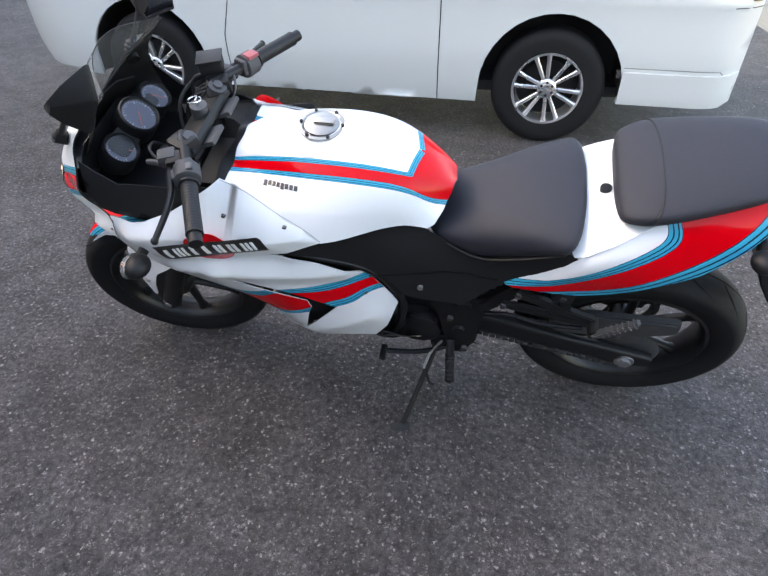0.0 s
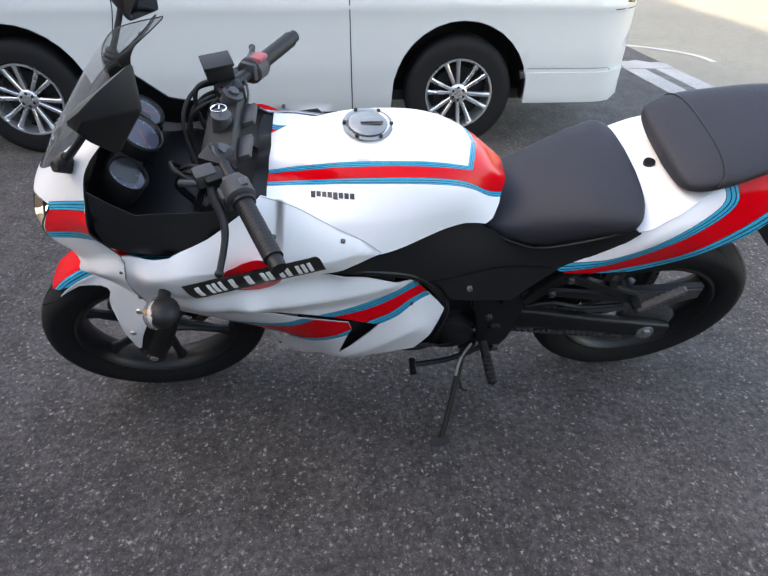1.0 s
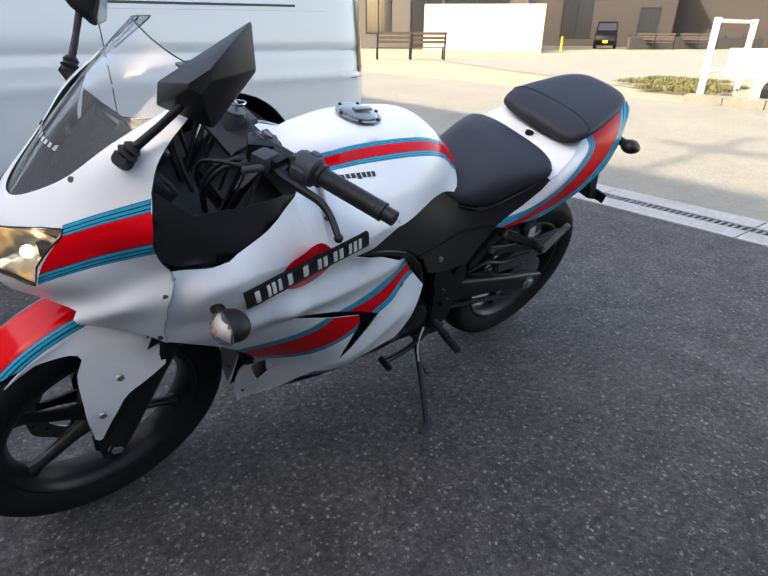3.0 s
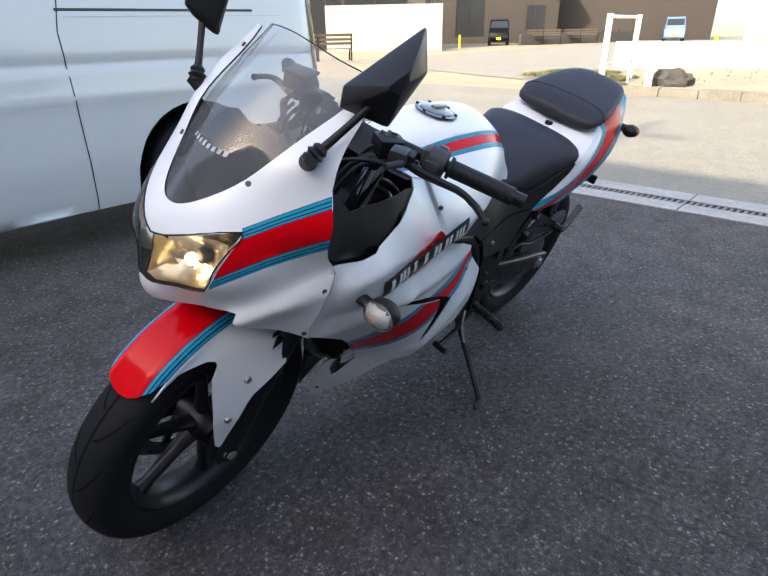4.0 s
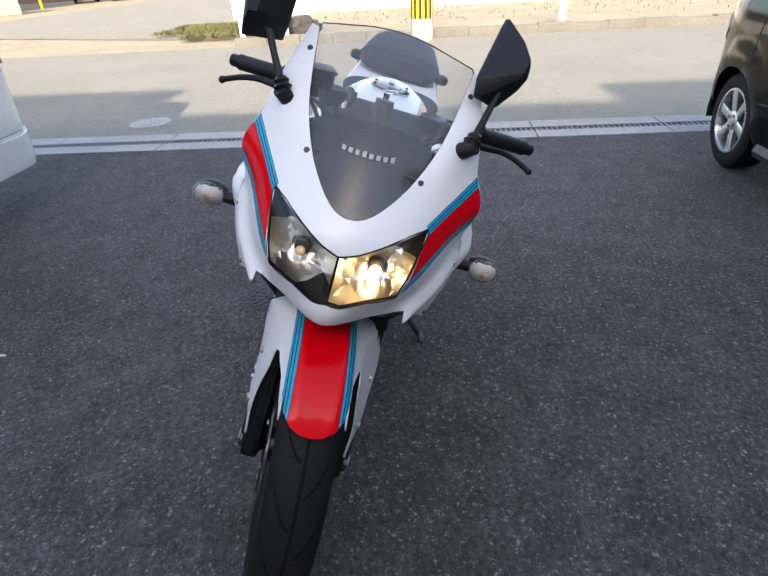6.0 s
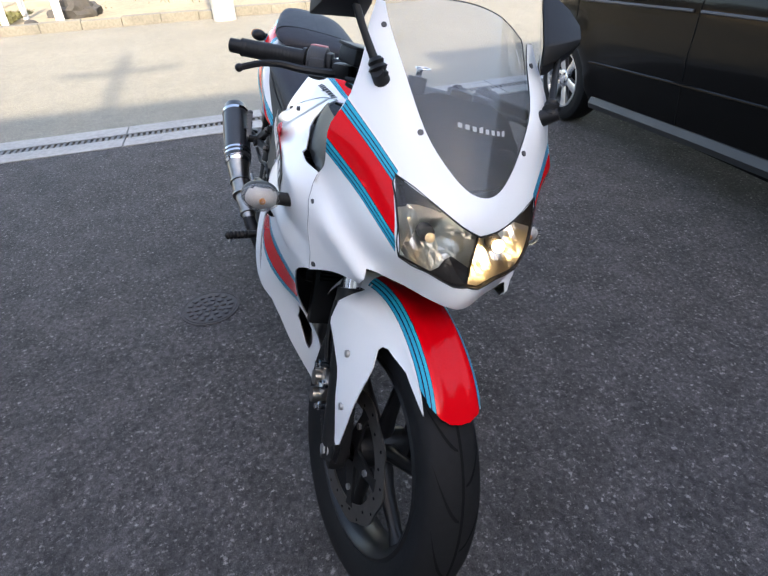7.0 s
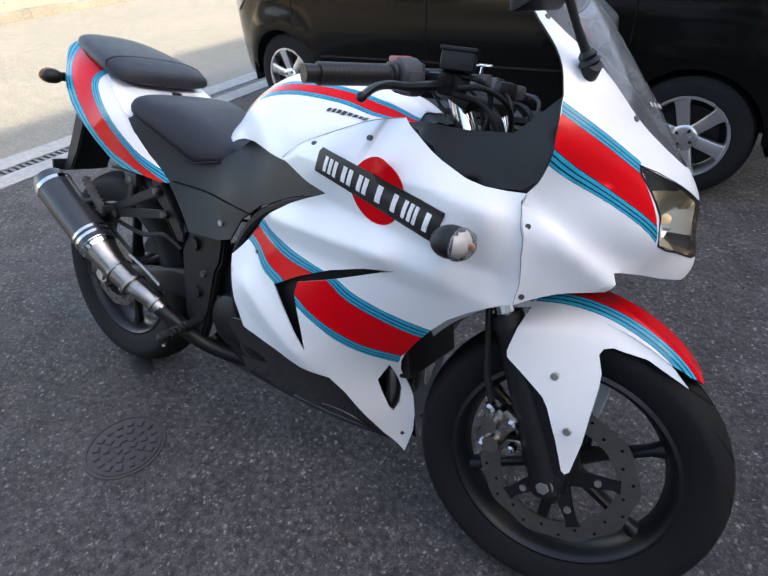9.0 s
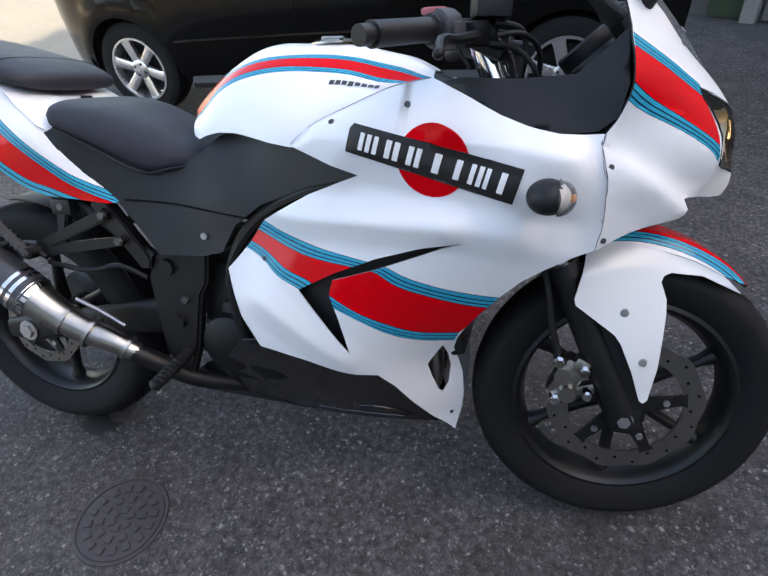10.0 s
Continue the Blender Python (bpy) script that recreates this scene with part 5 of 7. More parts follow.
tube(bm, [(.37, -.16, .972), (.35, -.135, .978), (.345, -.11, .955), (.365, -.085, .92)], .003, 8)
part("throttle_cable", bm, GREY_METAL, BIKE)

# instruments
ROT = Matrix.Rotation(radians(-42), 4, "Y")
bm = bmesh.new()
box(bm, (.585, 0, .905), (.06, .22, .08), .02, ROT)
cluster = part("instrument_cluster", bm, BLACK_PLASTIC, BIKE, "black instrument cluster with three round dials")
for (x, y, z), r in (((.560, .088, .925), .040), ((.545, .0, .952), .046), ((.560, -.098, .930), .039)):
    bm = bmesh.new()
    m4 = Matrix.Translation((x, y, z)) @ ROT
    n = 32
    prof = [(r * .80, -.06), (r * 1.0, -.045), (r, .008), (r * .93, .012), (r * .80, .002)]
    rings = [[bm.verts.new(m4 @ Vector((q * math.cos(2 * math.pi * k / n), q * math.sin(2 * math.pi * k / n), h))) for k in range(n)] for q, h in prof]
    for a_, b_ in zip(rings, rings[1:]):
        for k in range(n):
            bm.faces.new((a_[k], a_[(k + 1) % n], b_[(k + 1) % n], b_[k]))
    part("dial_pod", bm, BLACK_PLASTIC, cluster)
for (x, y, z), r, an in (((.560, .088, .925), .032, 3.6), ((.545, .0, .952), .038, 2.2), ((.560, -.098, .930), .031, 3.6)):
    m4 = Matrix.Translation((x, y, z)) @ ROT
    bm = bmesh.new()
    n = 40
    rim_ = [bm.verts.new(m4 @ Vector((r * math.cos(2 * math.pi * k / n), r * math.sin(2 * math.pi * k / n), .003))) for k in range(n)]
    bm.faces.new(rim_).material_index = 0
    for k in range(25):
        t = 2 * math.pi * (.12 + .76 * k / 24) + math.pi
        big = k % 4 == 0
        p0, p1 = r * (.76 if big else .84), r * .93
        q = [(p0, -.0009), (p1, -.0009), (p1, .0009), (p0, .0009)]
        bm.faces.new([bm.verts.new(m4 @ (Matrix.Rotation(t, 4, "Z") @ Vector((u, v * (1.5 if big else 1), .0036)))) for u, v in q]).material_index = 1
    part("dial", bm, [DIAL, TICK], cluster, "grey dial with pale ticks", smooth=False)
    bm = bmesh.new()
    bm.faces.new([bm.verts.new(m4 @ (Matrix.Rotation(an, 4, "Z") @ Vector((u, v, .006)))) for u, v in ((-r * .2, -.0016), (r * .82, -.0008), (r * .82, .0008), (-r * .2, .0016))])
    part("needle", bm, NEEDLE, cluster, smooth=False)
    bm = bmesh.new()
    bm.faces.new([bm.verts.new(m4 @ Vector((r * 1.02 * math.cos(2 * math.pi * k / n), r * 1.02 * math.sin(2 * math.pi * k / n), .009))) for k in range(n)])
    part("dial_glass", bm, LENS_GLASS, cluster, smooth=False).visible_shadow = False
# dark cockpit floor
fl = [(.34, .13), (.42, .178), (.50, .194), (.56, .184), (.62, .150), (.68, .115), (.715, .06)]
bm = panel([(x, y) for x, y in fl] + [(x, -y) for x, y in fl[::-1]], lambda x, y: (x, y, .800 + .4 * max(0, abs(y) - .15)), (0, 0, 1), step=.04, thick=.003)
part("cockpit_tray", bm, BLACK_PLASTIC, BIKE, "black tray under the dials", smooth="all")
bm = bmesh.new()
for x0, x1, z0, z1, w_ in ((.44, .60, .80, .84, .34), (.30, .42, .82, .83, .16)):
    box(bm, ((x0 + x1) / 2, 0, (z0 + z1) / 2), (x1 - x0, w_, .02), .004)
part("cockpit_floor", bm, BLACK_PLASTIC, BIKE)
# added panel that keeps the bulb's light off the dash
wall = [(.150, .785), (.156, .88), (.132, .920), (.100, .945)]
bm = panel(wall + [(-a, b) for a, b in wall[::-1]], lambda y, z: (.640, y, z), (1, 0, 0), step=.05, thick=.004)
part("light_stop", bm, BLACK_PLASTIC, BIKE, "black panel added behind the headlight to block its light")


# mirrors
def mirror(s, corners, base, knee, thick, label):
    """corners: outline of the housing's face; it tapers to a point behind."""
    c = sum((Vector(p) for p in corners), Vector()) / len(corners)
    n = (Vector(corners[1]) - Vector(corners[0])).cross(Vector(corners[2]) - Vector(corners[0])).normalized()
    if n.dot(Vector((1, 0, 0)) if s < 0 else Vector((.3, 1, 0))) < 0:
        n = -n
    bm = bmesh.new()
    smooth_ol = []
    k = len(corners)
    for i in range(k):
        p, q, r_ = Vector(corners[i - 1]), Vector(corners[i]), Vector(corners[(i + 1) % k])
        smooth_ol += [q.lerp(p, .07), q.lerp(p, .02).lerp(q.lerp(r_, .02), .5), q.lerp(r_, .07)]
    rings = []
    for f, d in ((1.0, 0), (1.02, .04), (1.0, .14), (.55, .72), (.22, 1.0)):
        rings.append([c + (p - c) * f + n * thick * d for p in smooth_ol])
    loft(bm, rings)
    bmesh.ops.recalc_face_normals(bm, faces=bm.faces[:])
    h = part("mirror", bm, BLACK_PLASTIC, BIKE, label)
    bm = bmesh.new()
    bm.faces.new([bm.verts.new(c + (p - c) * .93 - n * .002) for p in smooth_ol])
    part("mirror_glass", bm, MIRROR, h, "mirror glass", smooth=False)
    bm = bmesh.new()
    tube(bm, [base, tuple(Vector(base).lerp(c + n * thick * .5, .5) + Vector((0, 0, -.004))), tuple(c + n * thick * .5)], [.0075, .0058, .0065], 10)
    rod(bm, Vector(base) + Vector((-.01, -s * .012, -.012)), Vector(base) + Vector((.006, s * .010, .006)), .015, .010, 18)
    axis = (c + n * thick * .5 - Vector(base)).normalized()
    part("mirror_stalk", bm, BLACK_PLASTIC, h)
    bm = bmesh.new()
    lathe(bm, [(.001, -.004), (.011, -.004), (.0135, .002), (.0105, .006), (.0155, .012), (.0110, .017), (.0130, .022), (.0085, .028), (.001, .028)], n=20)
    bm.transform(Matrix.Translation(base) @ axis.to_track_quat("Y", "Z").to_matrix().to_4x4())
    bmesh.ops.recalc_face_normals(bm, faces=bm.faces[:])
    part("rubber_boot", bm, BLACK_PLASTIC, h, "black ribbed rubber boot")


mirror(1, [(.439, .167, 1.200), (.440, .190, 1.142), (.500, .188, 1.063), (.561, .143, 1.082), (.556, .138, 1.112)], (.620, .157, 1.014), (.585, .170, 1.030), .065, "black mirror folded inwards")
mirror(-1, [(.520, -.258, 1.062), (.508, -.262, 1.150), (.53, -.170, 1.190), (.558, -.178, 1.100), (.554, -.184, 1.078)], (.614, -.155, 1.010), (.600, -.180, 1.040), .06, "black mirror")

# engine, frame and running gear
bm = bmesh.new()
box(bm, (.03, 0, .36), (.36, .23, .20), .03)
box(bm, (.16, 0, .52), (.20, .22, .22), .025, Matrix.Rotation(radians(-20), 4, "Y"))
box(bm, (-.12, 0, .44), (.16, .20, .20), .03)
box(bm, (.02, 0, .22), (.26, .15, .06), .02)
engine = part("engine", bm, BLACK_METAL, BIKE, "black engine block with cooling fins")
for k in range(7):
    bm = bmesh.new()
    box(bm, (.14 + k * .004, 0, .46 + k * .022), (.25, .26, .008), .002, Matrix.Rotation(radians(-20), 4, "Y"))
    part("cooling_fin", bm, BLACK_METAL, engine)
for s in (1, -1):
    bm = bmesh.new()
    for x, z, r, y0 in ((-.02, .37, .085, .112), (-.12, .36, .07, .108)):
        lathe(bm, [(.001, s * (y0 + .03)), (r * .7, s * (y0 + .03)), (r * .92, s * (y0 + .022)), (r, s * y0), (r, s * (y0 - .03))], (x, 0, z), 32)
        for k in range(6):
            a = 2 * math.pi * k / 6 + .3
            rod(bm, (x + r * .95 * math.cos(a), s * (y0 + .004), z + r * .95 * math.sin(a)), (x + r * .95 * math.cos(a), s * (y0 + .018), z + r * .95 * math.sin(a)), .007, n=8)
    bmesh.ops.recalc_face_normals(bm, faces=bm.faces[:])
    part("engine_cover", bm, BLACK_METAL, BIKE, "black engine side cover")
    bm = bmesh.new()
    slab(bm, [(-.275, .560), (-.145, .572), (-.155, .50), (-.172, .472), (-.197, .342), (-.225, .262), (-.255, .262), (-.286, .337), (-.300, .5)], s * .105, s * .135, .006)
    part("frame_plate", bm, BLACK_METAL, BIKE, "black swingarm pivot plate")
    for x, z, r in ((-.245, .53, .020), (-.235, .405, .018), (-.255, .30, .013), (-.21, .46, .010)):
        bm = bmesh.new()
        rod(bm, (x, s * .130, z), (x, s * .145, z), r, r * .85, 6 if r < .014 else 18)
        part("frame_bolt", bm, BLACK_METAL if r > .014 else GREY_METAL, BIKE)
    bm = bmesh.new()
    flat_bar(bm, (-.392, .665), (-.290, .535), .040, .036, s * .118, s * .146)
    rod(bm, (-.28, s * .128, .545), (-.47, s * .125, .668), .0145, n=16)
    part("subframe_strut", bm, BLACK_METAL, BIKE, "black sub-frame strut")
    bm = bmesh.new()
    flat_bar(bm, (-.365, .640), (-.558, .553), .026, .024, s * .142, s * .160)
    flat_bar(bm, (-.335, .585), (-.556, .543), .020, .026, s * .144, s * .160)
    flat_bar(bm, (-.470, .655), (-.492, .572), .030, .018, s * .138, s * .158)
    tube(bm, [(-.30, s * .135, .500), (-.36, s * .145, .525), (-.44, s * .150, .508), (-.54, s * .155, .520)], .006, 8)
    box(bm, (-.468, s * .150, .650), (.050, .028, .034), .006)
    rod(bm, (-.558, s * .142, .547), (-.558, s * .190, .547), .015, .013, 16)
    br = part("footrest_bracket", bm, BLACK_METAL, BIKE, "black cast pillion footrest bracket")
    for x, z in ((-.368, .638), (-.338, .585), (-.468, .650)):
        bm = bmesh.new()
        rod(bm, (x, s * .158, z), (x, s * .166, z), .009, .008, 6)
        part("bracket_bolt", bm, GREY_METAL, br)
    bm = bmesh.new()
    flat_bar(bm, (-.560, .546), (-.640, .624), .016, .013, s * .178, s * .196)
    part("pillion_footrest", bm, PEG, br, "ribbed dull grey folded pillion footrest")
    for k in range(7):
        bm = bmesh.new()
        f = .2 + k * .12
        box(bm, (-.560 - .08 * f, s * .187, .546 + .078 * f), (.004, .020, .016), .001, Matrix.Rotation(radians(45), 4, "Y"))
        part("footrest_rib", bm, PEG, br)
    # swingarm
    bm = bmesh.new()
    rings = []
    for x, z, h, wd, y in ((-.22, .40, .045, .018, .085), (-.36, .385, .04, .018, .095), (-.56, .345, .032, .016, .10), (-.70, .312, .036, .016, .10), (-.77, .305, .024, .014, .10)):
        rings.append([(x, s * y + wd * math.copysign(abs(math.cos(t)) ** .5, math.cos(t)), z + h * math.copysign(abs(math.sin(t)) ** .5, math.sin(t))) for t in (2 * math.pi * k / 16 + .2 for k in range(16))])
    loft(bm, rings)
    bmesh.ops.recalc_face_normals(bm, faces=bm.faces[:])
    part("swingarm", bm, BLACK_METAL, BIKE, "black box-section swingarm")
    bm = bmesh.new()
    rod(bm, (RAX, s * .10, RZ), (RAX, s * .128, RZ), .018, n=6)
    rod(bm, (RAX, s * .10, RZ), (RAX, s * .120, RZ), .026, n=20)
    part("axle_nut", bm, STEEL, BIKE)
    # rider's footrest
    bm = bmesh.new()
    prof = [(.001, 0), (.012, 0), (.012, .036)]
    for k in range(7):
        prof += [(.0140, .040 + k * .0118), (.0140, .046 + k * .0118), (.0115, .048 + k * .0118)]
    prof += [(.001, .125)]
    lathe(bm, prof, n=16)
    bm.transform(Matrix.Translation((-.215, s * .14, .335)) @ Vector((-.012, s * .105, -.024)).to_track_quat("Y", "Z").to_matrix().to_4x4())
    bmesh.ops.recalc_face_normals(bm, faces=bm.faces[:])
    part("rider_footrest", bm, BLACK_PLASTIC, BIKE, "black rubber rider footrest")
    bm = bmesh.new()
    rod(bm, (-.228, s * .235, .316), (-.230, s * .240, .285), .005, n=8)
    part("footrest_feeler", bm, STEEL, BIKE)
    if s > 0:
        bm = bmesh.new()
        tube(bm, [(-.22, .135, .30), (-.13, .15, .265), (-.05, .16, .262), (-.02, .165, .27)], .008, 8)
        rod(bm, (-.02, .15, .27), (-.02, .195, .27), .010, n=12)
        part("foot_lever", bm, BLACK_METAL, BIKE, "black gear lever")
# chain guard and chain on the left
bm = bmesh.new()
slab(bm, [(-.47, .455), (-.56, .510), (-.70, .512), (-.78, .515), (-.785, .47), (-.70, .435), (-.56, .415), (-.49, .415)], .085, .112, .006)
part("chain_guard", bm, GREY_METAL, BIKE, "grey chain guard")
bm = bmesh.new()
for z0, z1 in ((.425, .385), (.335, .232)):
    for k in range(26):
        f = k / 26
        p = Vector((-.18 - .50 * f, .082, z0 + (z1 - z0) * f))
        box(bm, p, (.017, .016, .014), .003)
tagged(part("chain", bm, GREY_METAL, BIKE, "greasy drive chain"), kind="stuff")
# hugger, shock
bm = panel([(20 * .005, -.06), (20 * .005, .06), (95 * .005, .06), (95 * .005, -.06)],
           lambda u, v: (RAX + (RR + .02 - 2 * v * v) * math.cos(radians(u / .005)), v, RZ + (RR + .02 - 2 * v * v) * math.sin(radians(u / .005))), (0, 0, 1), step=.03, thick=.003)
part("rear_mudguard", bm, BLACK_PLASTIC, BIKE, "black rear mudguard", smooth="all")
bm = bmesh.new()
rod(bm, (-.30, 0, .36), (-.36, 0, .64), .030, n=20)
for k in range(9):
    rod(bm, (-.31 - k * .0045, 0, .40 + k * .024), (-.3125 - k * .0045, 0, .412 + k * .024), .040, n=20)
part("shock_absorber", bm, BLACK_METAL, BIKE)
# radiator
bm = bmesh.new()
box(bm, (.345, 0, .51), (.03, .21, .24), .008, Matrix.Rotation(radians(-15), 4, "Y"))
radiator = part("radiator", bm, BLACK_METAL, BIKE, "black finned radiator")
bm = bmesh.new()
for k in range(22):
    box(bm, (.362 + (.5 - (.39 + k * .0105)) * -.27, 0, .40 + k * .0105), (.012, .19, .004))
tagged(part("radiator_fins", bm, BLACK_METAL, radiator, smooth=False), kind="stuff")
bm = bmesh.new()
for y in (-.05, .05):
    tube(bm, [(.25, y, .46), (.315, y, .38), (.31, y, .27), (.22, y * .8, .215), (.05, y * .8, .205), (-.12, -.04, .215)], .019, 12)
part("exhaust_header", bm, STEEL_BRUSHED, BIKE, "stained steel exhaust headers")
# exhaust
bm = bmesh.new()
tube(bm, [(-.12, -.05, .215), (-.22, -.12, .255), (-.30, -.165, .315), (-.335, -.178, .338)], .021, 14)
part("exhaust_link", bm, BLACK_METAL, BIKE, "black exhaust link pipe")
bm = bmesh.new()
tube(bm, [(-.325, -.174, .332), (-.375, -.188, .362), (-.43, -.198, .385), (-.485, -.208, .418), (-.535, -.216, .456)], [.021, .025, .030, .034, .042], 20)
for f in ((-.345, -.180, .345), (-.42, -.197, .381), (-.470, -.206, .409)):
    d = Vector((-.05, -.01, .03)).normalized()
    rod(bm, Vector(f) - d * .004, Vector(f) + d * .004, .0365 if f[0] < -.4 else .028, n=20)
pipe = part("exhaust_pipe", bm, STEEL_BRUSHED, BIKE, "bright steel exhaust mid pipe")
bm = bmesh.new()
tube(bm, [(-.365, -.155, .385), (-.42, -.162, .418), (-.47, -.172, .445)], .005, 8)
part("tension_spring", bm, STEEL, pipe)
a, b = Vector((-.515, -.214, .442)), Vector((-.742, -.231, .603))
d = (b - a).normalized()
bm = bmesh.new()
for f0, f1, r0, r1 in ((.10, .90, .048, .048), (.90, 1.0, .048, .040)):
    rod(bm, a.lerp(b, f0), a.lerp(b, f1), r0, r1, 32)
muf = part("muffler", bm, CARBON, BIKE, "dark carbon muffler sleeve")
bm = bmesh.new()
for f0, f1, r0, r1, label in ((.06, .12, .043, .0485, "polished steel muffler collar"), (.17, .20, .0492, .0492, "polished steel muffler band"), (.23, .26, .0492, .0492, "polished steel muffler band"), (.86, .90, .0490, .0490, "polished steel end band")):
    bm = bmesh.new()
    rod(bm, a.lerp(b, f0), a.lerp(b, f1), r0, r1, 32)
    part("muffler_collar", bm, CHROME, muf, label)
# solid dark disc that stands for the shade inside the open pipe
bm = bmesh.new()
rod(bm, a.lerp(b, .99), a.lerp(b, 1.004), .030, .030, 24)
part("muffler_outlet", bm, GROOVE, muf, "dark disc for the shaded muffler mouth")
bm = bmesh.new()
box(bm, a.lerp(b, .55) + Vector((.02, .045, .03)), (.03, .05, .012), .003)
tube(bm, [tuple(a.lerp(b, .5) + Vector((0, .03, .03))), (-.58, -.17, .56), (-.53, -.165, .535)], .007, 8)
part("muffler_hanger", bm, BLACK_METAL, muf)
# side stand
bm = bmesh.new()
tube(bm, [(-.175, .115, .285), (-.165, .15, .255), (-.125, .265, .170), (-.100, .330, .124)], [.013, .010, .009, .009], 10)
box(bm, (-.093, .341, .1175), (.06, .028, .007), .003, Matrix.Rotation(radians(-LEAN), 4, "X") @ Matrix.Rotation(0.3, 4, "Z"))
tube(bm, [(-.155, .20, .225), (-.165, .215, .20), (-.18, .22, .195)], .0045, 6)
box(bm, (-.18, .112, .30), (.05, .03, .06), .008)
part("side_stand", bm, BLACK_METAL, BIKE, "black side stand swung out")
bm = bmesh.new()
tube(bm, [(-.19, .13, .31), (-.16, .155, .27), (-.145, .19, .235)], .004, 6)
part("stand_spring", bm, STEEL, BIKE)


# vehicles
def alloy_wheel(parent, x, y, z, R, rim, w, s, spokes, width, mat, lugs=5, twin=0.0):
    """A road wheel facing the way s along y."""
    hub = new("wheel")
    hub.parent = parent
    hub.location = (x, y, z)
    bm = bmesh.new()
    h = w / 2
    prof = [(rim, -h * .8), (rim + .01, -h), (R - .03, -h), (R - .008, -h * .85), (R, -h * .6), (R, h * .6), (R - .008, h * .85), (R - .03, h), ((R + rim) / 2, h * 1.03), (rim + .01, h), (rim, h * .8)]
    lathe(bm, [(r, s * q) for r, q in prof], n=64)
    bmesh.ops.recalc_face_normals(bm, faces=bm.faces[:])
    part("tyre", bm, TYRE, hub, "black car tyre")
    bm = bmesh.new()
    o = s * h
    lathe(bm, [(rim + .004, o * .93), (rim + .004, o * 1.0), (rim - .008, o * 1.0), (rim - .012, o * .86), (rim - .02, o * .3), (rim - .02, -o * .6)], n=56)
    for k in range(spokes):
        for d in ((-twin, twin) if twin else (0,)):
            a = 2 * math.pi * k / spokes + d + .26
            rr = Vector((math.cos(a), 0, math.sin(a)))
            tt = Vector((-math.sin(a), 0, math.cos(a)))
            rings = []
            for r, ww, yy in ((.035, width * .9, o * .80), (rim * .5, width, o * .86), (rim * .8, width * 1.05, o * .90), (rim - .004, width * 1.4, o * .92)):
                rings.append([rr * r + tt * q + Vector((0, yy + dy, 0)) for q, dy in ((-ww, -s * .03), (-ww, -s * .004), (-ww * .6, 0), (ww * .6, 0), (ww, -s * .004), (ww, -s * .03))])
            loft(bm, rings)
    lathe(bm, [(.055, o * .55), (.055, o * .82), (.048, o * .87), (.03, o * .88), (.028, o * .92), (.001, o * .93)], n=28)
    bmesh.ops.recalc_face_normals(bm, faces=bm.faces[:])
    part("rim", bm, mat, hub, "silver multi-spoke alloy rim")
    bm = bmesh.new()
    lathe(bm, [(rim - .022, -o * .2), (.001, -o * .2)], n=40)
    lathe(bm, [(rim * .72, o * .1), (rim * .72, o * .16), (.05, o * .16)], n=40)
    part("brake", bm, BLACK_METAL, hub)
    for k in range(lugs):
        bm = bmesh.new()
        a = 2 * math.pi * k / lugs + .5
        rod(bm, (.036 * math.cos(a), o * .86, .036 * math.sin(a)), (.036 * math.cos(a), o * .92, .036 * math.sin(a)), .008, n=6)
        part("lug_nut", bm, BLACK_METAL, hub)


def well(bm, cx, cz, r, y0, y1, n=24):
    """The upper half of a wheel's housing."""
    ring = [(cx + r * math.cos(math.pi * k / n * 1.1 - .157), cz + r * math.sin(math.pi * k / n * 1.1 - .157)) for k in range(n + 1)]
    a = [bm.verts.new((p[0], y0, p[1])) for p in ring]
    b = [bm.verts.new((p[0], y1, p[1])) for p in ring]
    for k in range(n):
        bm.faces.new((a[k], b[k], b[k + 1], a[k + 1]))
    bm.faces.new(b)


def arch(cx, cz, r, z0, n=18):
    """Points over a wheel arch, from its low +x end to its low -x end."""
    a0 = math.asin(max(-1, min(1, (z0 - cz) / r)))
    return [(cx + r * math.cos(t), cz + r * math.sin(t)) for t in (a0 + (math.pi - 2 * a0) * k / n for k in range(n + 1))]


def seam(path, f, parent, w=.006, name="door_seam", mat=BLACK_BAND, lift=.0012):
    bm = bmesh.new()
    pts = []
    for a, b in zip(path, path[1:]):
        m = max(1, int((Vector(b) - Vector(a)).length / .05))
        pts += [Vector(a).lerp(Vector(b), j / m) for j in range(m)]
    pts.append(Vector(path[-1]))
    prev = None
    for i, p in enumerate(pts):
        d = (pts[min(i + 1, len(pts) - 1)] - pts[max(i - 1, 0)]).normalized()
        n_ = Vector((-d.y, d.x)) * w / 2
        pair = []
        for q in (p + n_, p - n_):
            v = Vector(f(q.x, q.y))
            v.y += lift
            pair.append(bm.verts.new(v))
        if prev:
            bm.faces.new((prev[0], prev[1], pair[1], pair[0]))
        prev = pair
    for fc in bm.faces:
        fc.normal_update()
        if fc.normal.y < 0:
            fc.normal_flip()
    part(name, bm, mat, parent)


